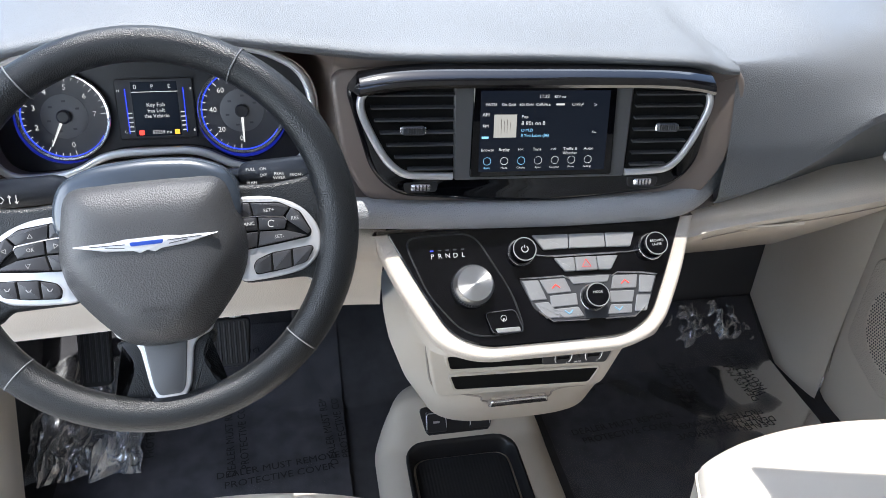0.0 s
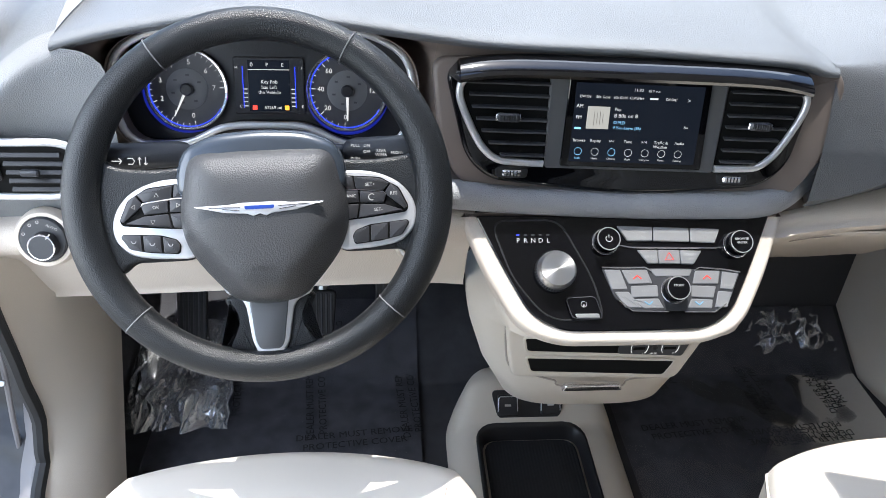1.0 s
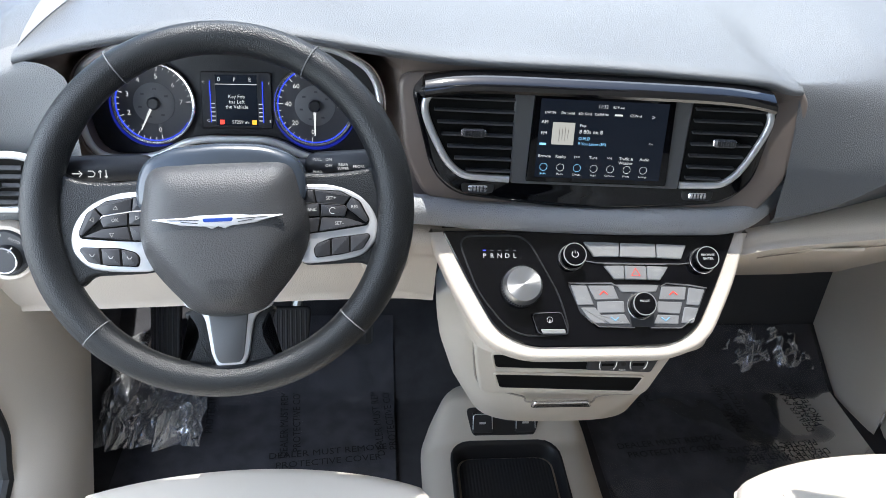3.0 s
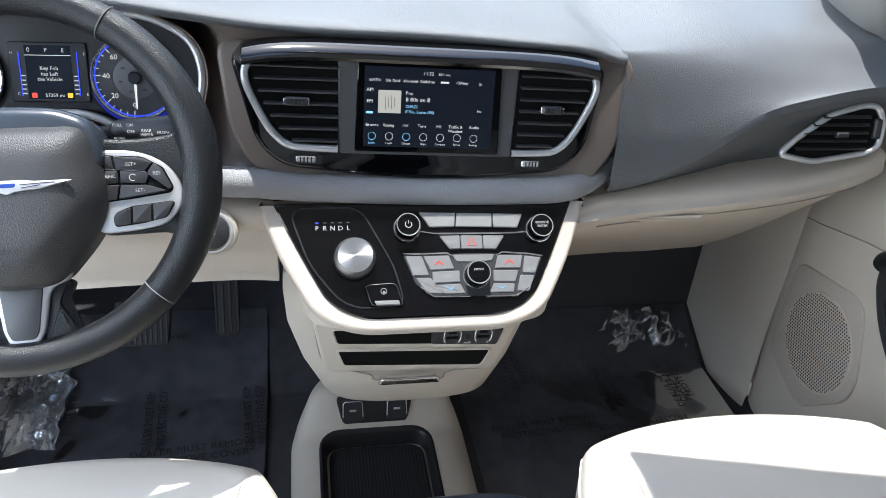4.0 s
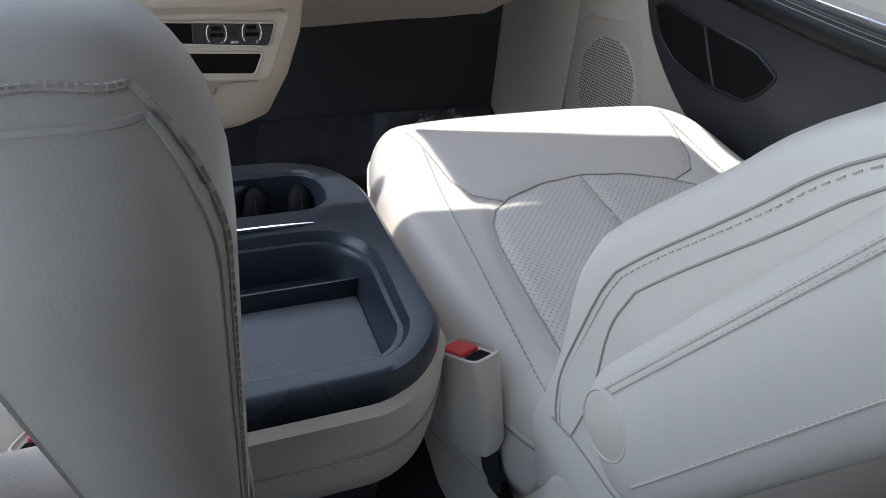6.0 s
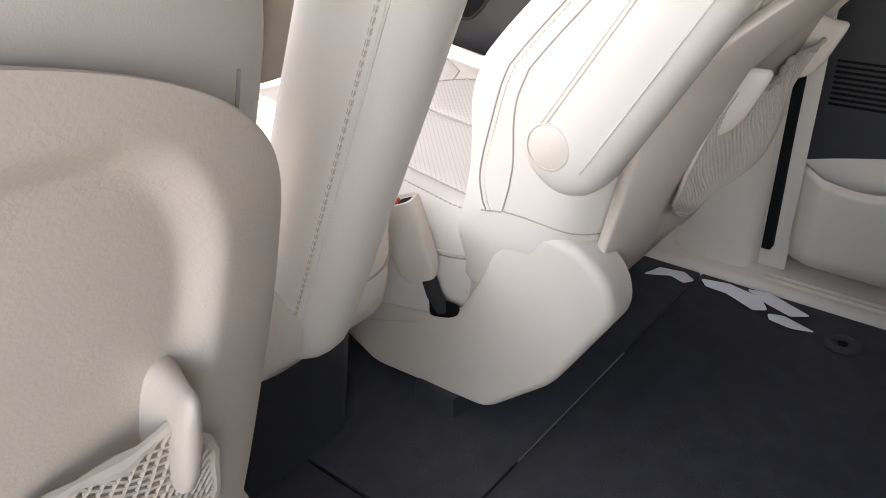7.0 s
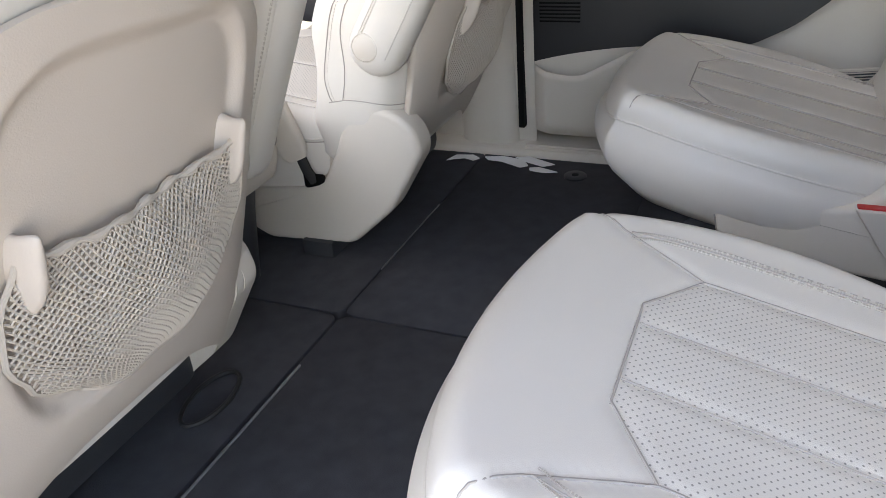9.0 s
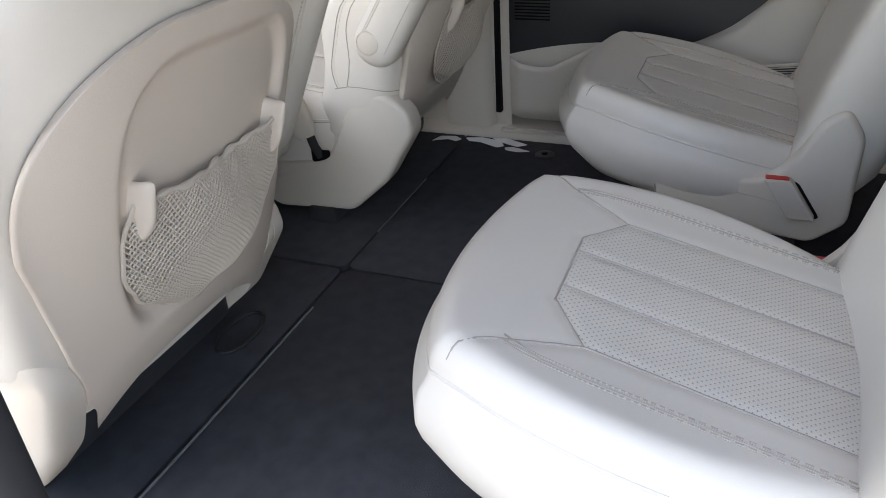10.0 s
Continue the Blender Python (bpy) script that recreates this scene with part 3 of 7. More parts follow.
    flank = [([(0.172, 0.431), (0.182, 0.40), (0.199, 0.34), (0.197, 0.31), (0.192, 0.296)], True), ([(0.128, 0.43), (0.140, 0.40), (0.160, 0.345), (0.164, 0.300)], True), ([(0.198, 0.294), (0.164, 0.300), (0.130, 0.299), (0.102, 0.294), (0.069, 0.283), (0.046, 0.257), (0.030, 0.240)], False), ([(-0.060, 0.56), (-0.015, 0.468), (0.036, 0.385), (0.040, 0.355), (0.034, 0.325), (0.040, 0.29), (0.046, 0.258)], False)]
    for keys, stitched in flank:
        path = [(p.z, side_deg(p.z, p.y)) for p in curve_through([Vector((0, y + dy, z)) for y, z in keys], 50)]
        if stitched:
            path = [(path[0][0] + 0.005 * k, path[0][1]) for k in range(45, 0, -1)] + path
        path = [back_at(z, deg, 0.0004) for z, deg in path]
        part("seam", tube(path, 0.0009, 5), M_darkstitch, seat)
        if stitched and keys[0][0] > 0.15:
            bm = bmesh.new()
            for p, q in zip(path, path[1:]):
                d = Vector((0, -0.006, 0))
                tube([p + d, p.lerp(q, 0.55) + d], 0.0006, 4, bm)
            tagged(part("stitching", bm, M_stitch, seat, doubles=False), kind="stuff")
    # hard shell wrapped round the back, with a smooth recess let into it
    pm = plane((0, 0.04 + back - 0.011, 0.41), (0, -tilt, 1))
    hole = [(-0.105, -0.175), (0.105, -0.175), (0.160, -0.10), (0.172, 0.02), (0.182, 0.10), (0.150, 0.158), (-0.06, 0.166), (-0.115, 0.13), (-0.135, 0.06), (-0.138, -0.09)]

    def hole_depth(x, z):
        """How far inside the recess outline a point lies (metres, 0 outside)."""
        y = (z - 0.41) * 1.044
        best, c = 9.0, False
        for (ax, ay), (bx, by) in zip(hole_line, hole_line[1:] + hole_line[:1]):
            lx, ly = bx - ax, by - ay
            t = max(0, min(1, ((x - ax) * lx + (y - ay) * ly) / (lx * lx + ly * ly + 1e-12)))
            best = min(best, math.hypot(x - ax - t * lx, y - ay - t * ly))
            if (ay > y) != (by > y) and x < lx * (y - ay) / (ly or 1e-9) + ax:
                c = not c
        return best if c else 0.0

    hole_line = rounded(hole, [0.06, 0.06, 0.05, 0.05, 0.05, 0.05, 0.06, 0.05, 0.04, 0.06], 3)

    def shell_f(u, v):
        k = 0.945 * math.sin((2 * u - 1) * math.pi / 2 * 0.97)
        z0 = 0.182 - 0.055 * abs(k) ** 3
        z = z0 + (0.597 - z0) * math.sin(v * math.pi / 2) ** 0.9
        h = max(0, min(0.999, (z - 0.41) / 0.188))
        k *= (1 - h ** 3.2) ** 0.4545 * (1 - 0.14 * max(0, min(1, (0.41 - z) / 0.17)))
        deg = 270 + math.degrees(math.asin(min(1, abs(k) ** 1.8))) * (1 if k > 0 else -1)
        edge = max(0, min(1, min(u, 1 - u) * 16, (1 - v) * 14, v * 14))
        p = back_at(z, deg, 0.002 + 0.013 * math.sqrt(edge))
        d = hole_depth(p.x, z)
        q = min(1, d / 0.018)
        p.y += 0.0125 * q * q * (3 - 2 * q)
        return p

    shell = part("back_shell", sheet(shell_f, 120, 96), M_panel, seat, "beige hard shell of the seat back with a moulded recess", 60)
    for e in (-1, 1):
        h = pm @ Matrix.Translation((0.024 + e * 0.128, 0.010, -0.002 if e > 0 else -0.006))
        fin = [[h @ Vector((p.x - e * (0.002 + 0.25 * max(0, zz)), p.y + yy, zz)) for p in oval(0, 0, ww, hh, 0, 20, 2.6)] for ww, hh, yy, zz in ((0.026, 0.086, -0.018, -0.014), (0.020, 0.082, -0.016, -0.006), (0.014, 0.078, -0.013, 0.002), (0.0125, 0.074, -0.008, 0.010), (0.011, 0.066, -0.002, 0.016), (0.007, 0.050, 0.004, 0.0195), (0.003, 0.03, 0.008, 0.0205))]
        part("bag_hook", loft(fin), M_panel, shell, "slim upright beige hook", 60)
    # map net: two families of slanted cords that bulge between the hooks
    bm = bmesh.new()

    def net(u, v):
        top = 0.012 - 0.010 * math.sin(math.pi * u) + 0.002 * math.sin(u * 40)
        half = spline([(0, 0.085), (0.25, 0.135), (0.5, 0.153), (0.75, 0.148), (1, 0.126)], v)
        y = -0.172 + (top + 0.172) * v - 0.02 * (1 - v) * (2 * abs(u - 0.5)) ** 3 * -1
        bulge = 0.012 + 0.028 * math.sin(math.pi * u) * math.sin(math.pi * min(1, v * 0.85 + 0.12)) + 0.004 * math.sin(9 * u + 5 * v)
        return pm @ Vector((0.020 + (2 * u - 1) * half, y, -0.012 + bulge))

    cords = 38
    for fam in (-1, 1):
        for k in range(-30, cords + 30):
            pts = []
            for j in range(25):
                v = j / 24
                u = k / cords + fam * (v - 0.5) * 0.62
                if 0 <= u <= 1:
                    pts.append(net(u, v))
            if len(pts) > 2:
                tube(pts, 0.00125, 5, bm)
    part("map_net", bm, M_net, shell, "beige open-mesh map pocket", doubles=False)
    part("net_hem", tube([net(k / 30, 1.0) for k in range(31)], [0.0035 + 0.0015 * math.sin(k * 1.7) for k in range(31)], 8), M_net, shell, "gathered elastic hem")
    part("net_hem", tube([net(0, 1 - k / 12) for k in range(13)] + [net(k / 20, 0) for k in range(21)] + [net(1, k / 12) for k in range(13)], 0.0028, 6), M_net, shell)
    # base trim on the inboard side
    shift = 0.0 if s < 0 else 0.048
    rear = [(0.195, 0.029), (0.11, 0.104), (0.042, 0.215), (0.052, 0.256), (0.085, 0.281), (0.124, 0.290)]
    inner_plate = [(0.40, 0.03)] + rear + [(0.19, 0.252), (0.26, 0.222), (0.35, 0.212), (0.46, 0.212), (0.50, 0.10)]
    raised = [(0.375, 0.017)] + rear + [(0.168, 0.277), (0.186, 0.250), (0.204, 0.205), (0.240, 0.146), (0.29, 0.132), (0.40, 0.125), (0.46, 0.06)]
    far_side = [(0.375, 0.03), (0.16, 0.05), (0.09, 0.13), (0.045, 0.235), (0.07, 0.285), (0.15, 0.30), (0.24, 0.24), (0.46, 0.235), (0.50, 0.10)]
    if s < 0:
        far_side = [(0.375, 0.03), (0.26, 0.05), (0.20, 0.13), (0.20, 0.235), (0.28, 0.24), (0.46, 0.235), (0.50, 0.10)]
    for e, use, at_x, deep, bev, turn in ((s, inner_plate, 0.180, 0.026, 0.008, 0.02), (s, raised, 0.195, 0.031, 0.011, 0.016), (-s, far_side, 0.180, 0.044, 0.02, 0.022)):
        o = rounded([(e * (q[0] + shift), q[1]) for q in use], turn, 5)
        part("base_trim", slab(o, plane((e * at_x, 0, 0), (0, 0, 1), (0, e, 0)), deep, bev, 5), M_beige, seat, "beige plastic base cover")
    if s < 0:
        part("rail_foot", block(-0.235, -0.165, 0.235, 0.30, -0.03, 0.03, 0.006), M_dark, seat, "dark foot of the seat rail")
    part("base_pan", block(-0.19, 0.19, 0.2, 0.62, 0.05, 0.16, 0.02), M_dark, seat, "dark seat frame")
    for e in (-1, 1):
        part("seat_rail", block(e * 0.17 - 0.02, e * 0.17 + 0.02, 0.26, 0.66, -0.045, 0.06, 0.005), M_dark, seat)
    part("slot", slab(rounded([(-0.022, -0.014), (0.022, -0.014), (0.022, 0.014), (-0.022, 0.014)], 0.005), plane((s * 0.221, 0.256, 0.146), (0, 0, 1), (0, s, 0)), 0.003, 0.001), M_seam, seat, "dark opening for the buckle stalk")
    # buckle
    part("buckle_stalk", tube([(s * 0.222, 0.256, 0.145), (s * 0.232, 0.262, 0.17), (s * 0.236, 0.268, 0.20)], 0.009, 8, flat=0.5), M_rubber, seat, "black buckle stalk")
    bk = look((s * 0.250, 0.285, 0.250), (s * 0.232, 0.235, 0.10)) @ Matrix.Translation((0, 0, -0.035))
    buckle = part("buckle", loft([[bk @ Vector((p.x, p.y, zz)) for p in oval(0, 0, ww, dd, 0, 24, 5)] for ww, dd, zz in ((0.020, 0.032, -0.022), (0.026, 0.046, -0.010), (0.030, 0.052, 0.03), (0.033, 0.056, 0.068), (0.032, 0.0555, 0.0735), (0.0285, 0.051, 0.0745), (0.027, 0.049, 0.071))]), M_beige, seat, "beige seat-belt buckle")
    part("buckle_mouth", slab(rounded([(-0.010, 0.006), (0.010, 0.006), (0.010, 0.021), (-0.010, 0.021)], 0.003), bk @ Matrix.Translation((0, 0, 0.0705)), 0.001, 0.0003), M_seam, buckle, "dark slot for the tongue")
    part("release_button", slab(rounded([(-0.0105, -0.021), (0.0105, -0.021), (0.0105, 0.005), (-0.0105, 0.005)], 0.003), bk @ Matrix.Translation((0, 0, 0.0705)), 0.0035, 0.001), M_red, buckle, "red release button")
    # armrest folded up beside the backrest
    ax = 0.331 if s > 0 else 0.240
    a0 = Vector((s * (ax + 0.006), 0.176, 0.325)) if s > 0 else Vector((s * ax, 0.086, 0.394))
    a1 = Vector((s * (ax - 0.011), 0.034, 0.612)) if s > 0 else Vector((s * ax, -0.060, 0.621))
    wid, dep, sf, tp = (0.088, 0.072, (0.95, 0.85), 1.0) if s > 0 else (0.090, 0.064, (0.72, 0.62), 0.85)
    arm = part("armrest", capsule_pad(a0, a1, wid, dep, (1, 0, 0), 32, tp, sf), M_leather, seat, "cream leather armrest folded upright", 60)
    dr = (a1 - a0).normalized()
    up_k = dr.cross(Vector((1, 0, 0))).normalized()
    for an in (-64, -57, -116) if s < 0 else ():
        c_, d_ = math.cos(radians(an)), math.sin(radians(an)) * (1 if s > 0 else -1)
        d_ = abs(d_) * s
        row = []
        n = 70
        for i in range(n + 1):
            f = i / n
            row.append(a0 + (a1 - a0) * f + up_k * (math.copysign(abs(c_) ** sf[0], c_) * wid / 2 * (1 + (tp - 1) * f)) + Vector((math.copysign(abs(d_) ** sf[1], d_) * dep / 2, 0, 0)) * 1.005)
        part("seam", tube(row, 0.0011, 5), M_leather, arm)
        bm = bmesh.new()
        for p, q in zip(row, row[1:]):
            tube([p, p.lerp(q, 0.6)], 0.0011, 4, bm)
        tagged(part("stitching", bm, M_stitch, arm, doubles=False), kind="stuff")
    if s > 0:
        # a stitched double seam that frames the rear face of the folded armrest
        far = (a1 - a0).length
        for an, end in ((122, 0.0505), (129, 0.0475)):
            ring = [(an, -0.01 + (far + end) * k / 60) for k in range(61)] + [(an + (360 - 2 * an) * k / 20, far - 0.01 + end + 0.002 * math.sin(math.pi * k / 20)) for k in range(1, 20)] + [(360 - an, -0.01 + (far + end) * k / 60) for k in range(60, -1, -1)]
            row = []
            for a_, y in ring:
                e = min(y + wid / 2, far + wid / 2 - y)
                q = 1.0 if e > wid / 2 else math.sqrt(max(0.0025, 1 - (1 - e / (wid / 2)) ** 2))
                c_, d_ = math.cos(radians(a_)), math.sin(radians(a_))
                row.append(a0 + dr * y + up_k * (math.copysign(abs(c_) ** sf[0], c_) * wid / 2 * q) + Vector((math.copysign(abs(d_) ** sf[1], d_) * dep / 2 * (0.12 + 0.88 * q ** 0.8), 0, 0)))
            part("seam", tube(row, 0.0010, 5), M_leather, arm)
            if an == 122:
                bm = bmesh.new()
                for p, q in zip(row, row[1:]):
                    tube([p, p.lerp(q, 0.6)], 0.0012, 4, bm)
                tagged(part("stitching", bm, M_stitch, arm, doubles=False), kind="stuff")
    part("armrest_mount", lathe([(0.030, 0), (0.033, 0.012), (0.033, 0.10), (0.028, 0.104)] if s < 0 else [(0.040, 0), (0.043, 0.012), (0.043, 0.09), (0.036, 0.096)], plane((s * (ax - 0.115), a0.y + 0.004, a0.z + 0.006), (0, 0, 1), (0, s, 0)), 32), M_beige, seat, "beige armrest pivot mount")
    part("pivot_cap", lathe([(r * 0.0216, h) for r, h in ((1, 0), (1, 0.0012), (0.94, 0.0022), (0.91, 0.0012), (0.87, 0.0018), (0.02, 0.0018))], plane(a0 + Vector((s * (0.0355 if s > 0 else 0.0302), 0.010, 0.004)), (0, 0, 1), (0, s, 0)), 32), M_beige, arm, "round beige pivot cap")
    return seat


front_seat("front_seat", -0.417, 1, 0.0, "driver's cream leather seat with net pocket on its back")
front_seat("front_seat", 0.412, -1, -0.03, "passenger's cream leather seat with perforated centre panel")


# ---- second-row seats ----
def second_seat(name, x0, y0, z0, s, label):
    """A captain's chair; its cushion falls away towards the backrest."""
    seat = thing(name, label, "car seat", (x0, y0, z0), "second-row seats")

    def top(x, y):
        return 0.343 + 0.25 * min(0, y + 0.30) + 0.016 * (abs(x) / 0.23) ** 3 - 1.8 * max(0, y + 0.345) ** 2

    def foot(x, y):
        return 0.150 - z0 * 0.6 + 0.17 * (y + 0.40) + 2.4 * max(0, y + 0.36) ** 2 * 2

    L = [(-0.128, -0.69), (-0.122, -0.428), (-0.063, -0.386), (0.063, -0.386), (0.122, -0.428), (0.128, -0.69)]
    lines = [L, [(-0.122, -0.428), (-0.160, -0.352), (-0.180, -0.326), (-0.190, -0.318)], [(0.122, -0.428), (0.160, -0.352), (0.180, -0.326), (0.190, -0.318)], [(-0.036, -0.388), (-0.040, -0.69)], [(0.036, -0.388), (0.040, -0.69)]]
    cushion(seat, 0, -0.74, -0.253, 0.46, top, 0.17, L, lines, rr=0.12, rz=0.045, base_in=0.05, groove=0.0022, corner=0.34, foot=foot)
    for e in (-1, 1):
        fold = curve_through([Vector((e * (x + 0.0045), y, top(x + 0.0045, y) + 0.0001)) for x, y in ((0.154, -0.358), (0.159, -0.385), (0.164, -0.43), (0.166, -0.52), (0.166, -0.68))], 40)
        part("seam", tube(fold, 0.0011, 5), M_darkstitch, seat)
        for off in (0.0, 0.009):
            row = curve_through([Vector((e * (x + off), y, 0)) for x, y in ((0.150, -0.360), (0.159, -0.385), (0.164, -0.43), (0.166, -0.52), (0.166, -0.68))], 60)
            bm = bmesh.new()
            for a, b in zip(row, row[1:]):
                a.z, b.z = top(a.x, a.y) + 0.0002, top(b.x, b.y) + 0.0002
                tube([a, a.lerp(b, 0.6)], 0.0010, 4, bm)
            tagged(part("stitching", bm, M_stitch, seat, doubles=False), kind="stuff")
    secs = []
    for z, w, d in ((0.16, 0.38, 0.10), (0.22, 0.44, 0.14), (0.40, 0.46, 0.15), (0.55, 0.46, 0.14), (0.70, 0.44, 0.12), (0.78, 0.38, 0.10), (0.81, 0.28, 0.06)):
        secs.append([p + Vector((0, 0.045 * (abs(p.x) / 0.23) ** 2 if p.y > -0.735 - 0.30 * (z - 0.3) else 0, 0)) for p in oval(0, -0.765 - 0.30 * (z - 0.3), w, d, z, 48, 3.6)])
    part("backrest", loft(secs), M_leather, seat, "cream leather backrest", 60)
    for e in (-1, 1):
        pad = [[Vector((e * 0.165 + p.x, -0.668 - 0.012 * k - 0.3 * max(0, z - 0.24) + p.y, z)) for p in oval(0, 0, 0.088 * q, 0.050 * q, 0, 20, 2.6)] for k, (z, q) in enumerate(((0.205, 0.5), (0.222, 0.85), (0.255, 1.0), (0.285, 0.95), (0.305, 0.7), (0.313, 0.3)))]
        part("lower_bolster", loft(pad), M_leather, seat, "small padded bolster at the foot of the backrest", 60)
        prof = [(0.448, 0.205), (0.461, 0.143), (0.558, 0.125), (0.714, 0.107), (0.765, 0.15), (0.765, 0.30), (0.735, 0.345), (0.700, 0.325), (0.672, 0.262), (0.640, 0.222), (0.60, 0.214), (0.50, 0.228), (0.458, 0.226)]
        mm = plane((e * 0.212, 0, 0), (0, 0, 1), (0, e, 0))
        outline = [(-q[0] * e, q[1]) for q in prof]
        cover = part("side_cover", slab(rounded(outline, 0.016, 5), mm, 0.026, 0.010, 4), M_beige, seat, "beige plastic hinge cover")
        rim = rounded([(-q[0] * e, q[1]) for q in ((0.449, 0.206), (0.4615, 0.147), (0.52, 0.137), (0.60, 0.196), (0.52, 0.2215), (0.459, 0.2245))], 0.015, 5)
        part("cover_joint", tube([mm @ Vector((*p, 0.0225)) for p in rim], 0.0011, 5, closed=True), M_darkstitch, cover)
    part("leg", slab(rounded([(-0.70, -0.002 - z0), (-0.295, -0.002 - z0), (-0.315, 0.05), (-0.42, 0.14), (-0.70, 0.14)], 0.012, 4), plane((-0.15, 0, 0), (0, 0, 1), (0, 1, 0)), 0.30, 0.006, 2), M_felt, seat, "dark folding leg frame")
    bk = plane((s * 0.237, -0.668, 0.197), (0, 0.56, 0.83), (0, s, 0))
    part("buckle_pocket", slab(rounded([(-0.020, -0.050), (0.027, -0.050), (0.027, 0.028), (-0.020, 0.028)], 0.010), bk @ Matrix.Translation((0, 0, -0.004)), 0.0065, 0.001), M_seam, seat, "dark recess round the buckle")
    buckle = part("buckle", slab(rounded([(-0.0215, -0.046), (0.0215, -0.046), (0.0215, 0.036), (-0.0215, 0.036)], 0.006), bk, 0.024, 0.004, 3), M_beige, seat, "beige seat-belt buckle")
    part("release_button", slab(rounded([(-0.018, -0.021), (0.018, -0.021), (0.018, -0.004), (-0.018, -0.004)], 0.003, 3), bk @ Matrix.Translation((0, 0.0362, 0)) @ Matrix.Rotation(radians(-90), 4, "X"), 0.0018, 0.0006), M_red, buckle, "red release button")
    return seat


second_seat("second_row_seat", -0.36, 0, 0, 1, "cream leather second-row seat with sewn perforated panel")
second_seat("second_row_seat", 0.440, 0.046, -0.032, -1, "cream leather second-row seat beside the far sliding door")


# ---- dashboard ----
F1 = plane((0, 0.885, 0.70), (0, 0.23, 1)) @ Matrix.Rotation(radians(-1.6), 4, "Z")
F2 = plane((0, 0.807, 0.527), (0, 1.05, 1))


def f1(x, z):
    return (x, (z - 0.70) * 1.026)


def f2(x, z):
    return (x, (z - 0.527) * 1.45)


def lip(x):
    """The rear edge of the dash top: y and z."""
    y = flow([(-0.85, 0.80), (-0.74, 0.83), (-0.66, 0.862), (-0.55, 0.88), (-0.4, 0.888), (0, 0.887), (0.2, 0.886), (0.30, 0.905), (0.45, 0.93), (0.6, 0.95), (0.75, 0.97)], x)
    z = flow([(-0.85, 0.685), (-0.78, 0.705), (-0.745, 0.728), (-0.715, 0.755), (-0.68, 0.777), (-0.62, 0.794), (-0.555, 0.805), (-0.5, 0.813), (-0.44, 0.816), (-0.354, 0.808), (-0.28, 0.798), (-0.18, 0.787), (0, 0.781), (0.14, 0.773), (0.20, 0.767), (0.24, 0.755), (0.30, 0.752), (0.45, 0.752), (0.75, 0.725)], x)
    return y, z


def low(x):
    """The upper edge of the beige lower dash: y and z."""
    y = flow([(-0.85, 0.86), (-0.25, 0.87), (0.2, 0.865), (0.25, 0.878), (0.32, 0.891), (0.44, 0.899), (0.56, 0.912), (0.66, 0.926), (0.75, 0.95)], x)
    z = flow([(-0.85, 0.57), (-0.6, 0.575), (-0.25, 0.585), (-0.15, 0.578), (0, 0.572), (0.15, 0.572), (0.23, 0.574), (0.32, 0.574), (0.44, 0.580), (0.56, 0.588), (0.66, 0.604), (0.75, 0.63)], x)
    return y, z


def crease(x):
    """The sharp fold of the dash face that climbs towards the passenger vent: y and z."""
    y = flow([(0.24, 0.868), (0.30, 0.874), (0.40, 0.882), (0.50, 0.892), (0.62, 0.905), (0.74, 0.92)], x)
    z = flow([(0.24, 0.588), (0.30, 0.596), (0.35, 0.612), (0.40, 0.638), (0.46, 0.674), (0.55, 0.694), (0.62, 0.703), (0.74, 0.706)], x)
    return y, z


dash = thing("dashboard", "charcoal dashboard over beige lower trim, sunlit on top", "dashboard", (0, 1.1, 0.4))


def back_edge(x):
    return 1.56 - 0.10 * (x / 0.8) ** 2


def top_pad(u, v):
    x = -0.66 + 0.91 * u
    y, z = lip(x)
    pts = [(y + 0.010, z - 0.013), (y + 0.001, z - 0.006), (y + 0.006, z + 0.001), (y + 0.03, z + 0.006), (y + 0.12, z + 0.012), (y + 0.30, max(z + 0.014, 0.80)), (back_edge(x), 0.82)]
    return curve_through([Vector((x, *p)) for p in pts], 36)[int(round(v * 36))]


def right_skin(u, v):
    """Padded passenger side: over the top, down the swollen face to the fold, then tucked under."""
    x = 0.246 + 0.474 * u
    (y, z), (yc, zc), (yl, zl) = lip(x), crease(x), low(x)
    w = max(0, min(1, (x - 0.25) / 0.14))
    tuck = 0.010 + 0.045 * max(0, min(1, (x - 0.27) / 0.2))
    pts = [(back_edge(x), 0.82), (y + 0.30, 0.80), (y + 0.12, z + 0.012 + 0.014 * w), (y + 0.03 + 0.02 * w, z + 0.006 + 0.006 * w), (y + 0.004, z - 0.006 - 0.008 * w), ((y * 0.45 + yc * 0.55) - 0.006, (z + zc) / 2 - 0.012), (yc + 0.001, zc + 0.012)]
    top = curve_through([Vector((x, *p)) for p in pts], 40)
    fold = [Vector((x, yc, zc)), Vector((x, yc + 0.003, zc - 0.005))]
    tail = [fold[1].lerp(Vector((x, yl + tuck, zl - 0.006)), k / 10) for k in range(1, 11)]
    return (top + fold + tail)[int(round(v * 52))]


def left_skin(u, v):
    x = -0.80 + (0.142 + 0.052 * max(0, min(1, (v - 0.58) / 0.16))) * u
    (y, z), (yl, zl) = lip(x), low(x)
    pts = [(back_edge(x), 0.82), (y + 0.30, 0.80), (y + 0.14, z + 0.035), (y + 0.05, z + 0.018), (y + 0.008, z - 0.004), (y - 0.004, z - 0.03), (yl - 0.008, (z + zl) / 2 - 0.01), (yl, zl)]
    return curve_through([Vector((x, *p)) for p in pts], 40)[int(round(v * 40))]


add("top_pad", sheet(top_pad, 200, 36), M_dash, dash, "soft charcoal top pad in the sun", 60)
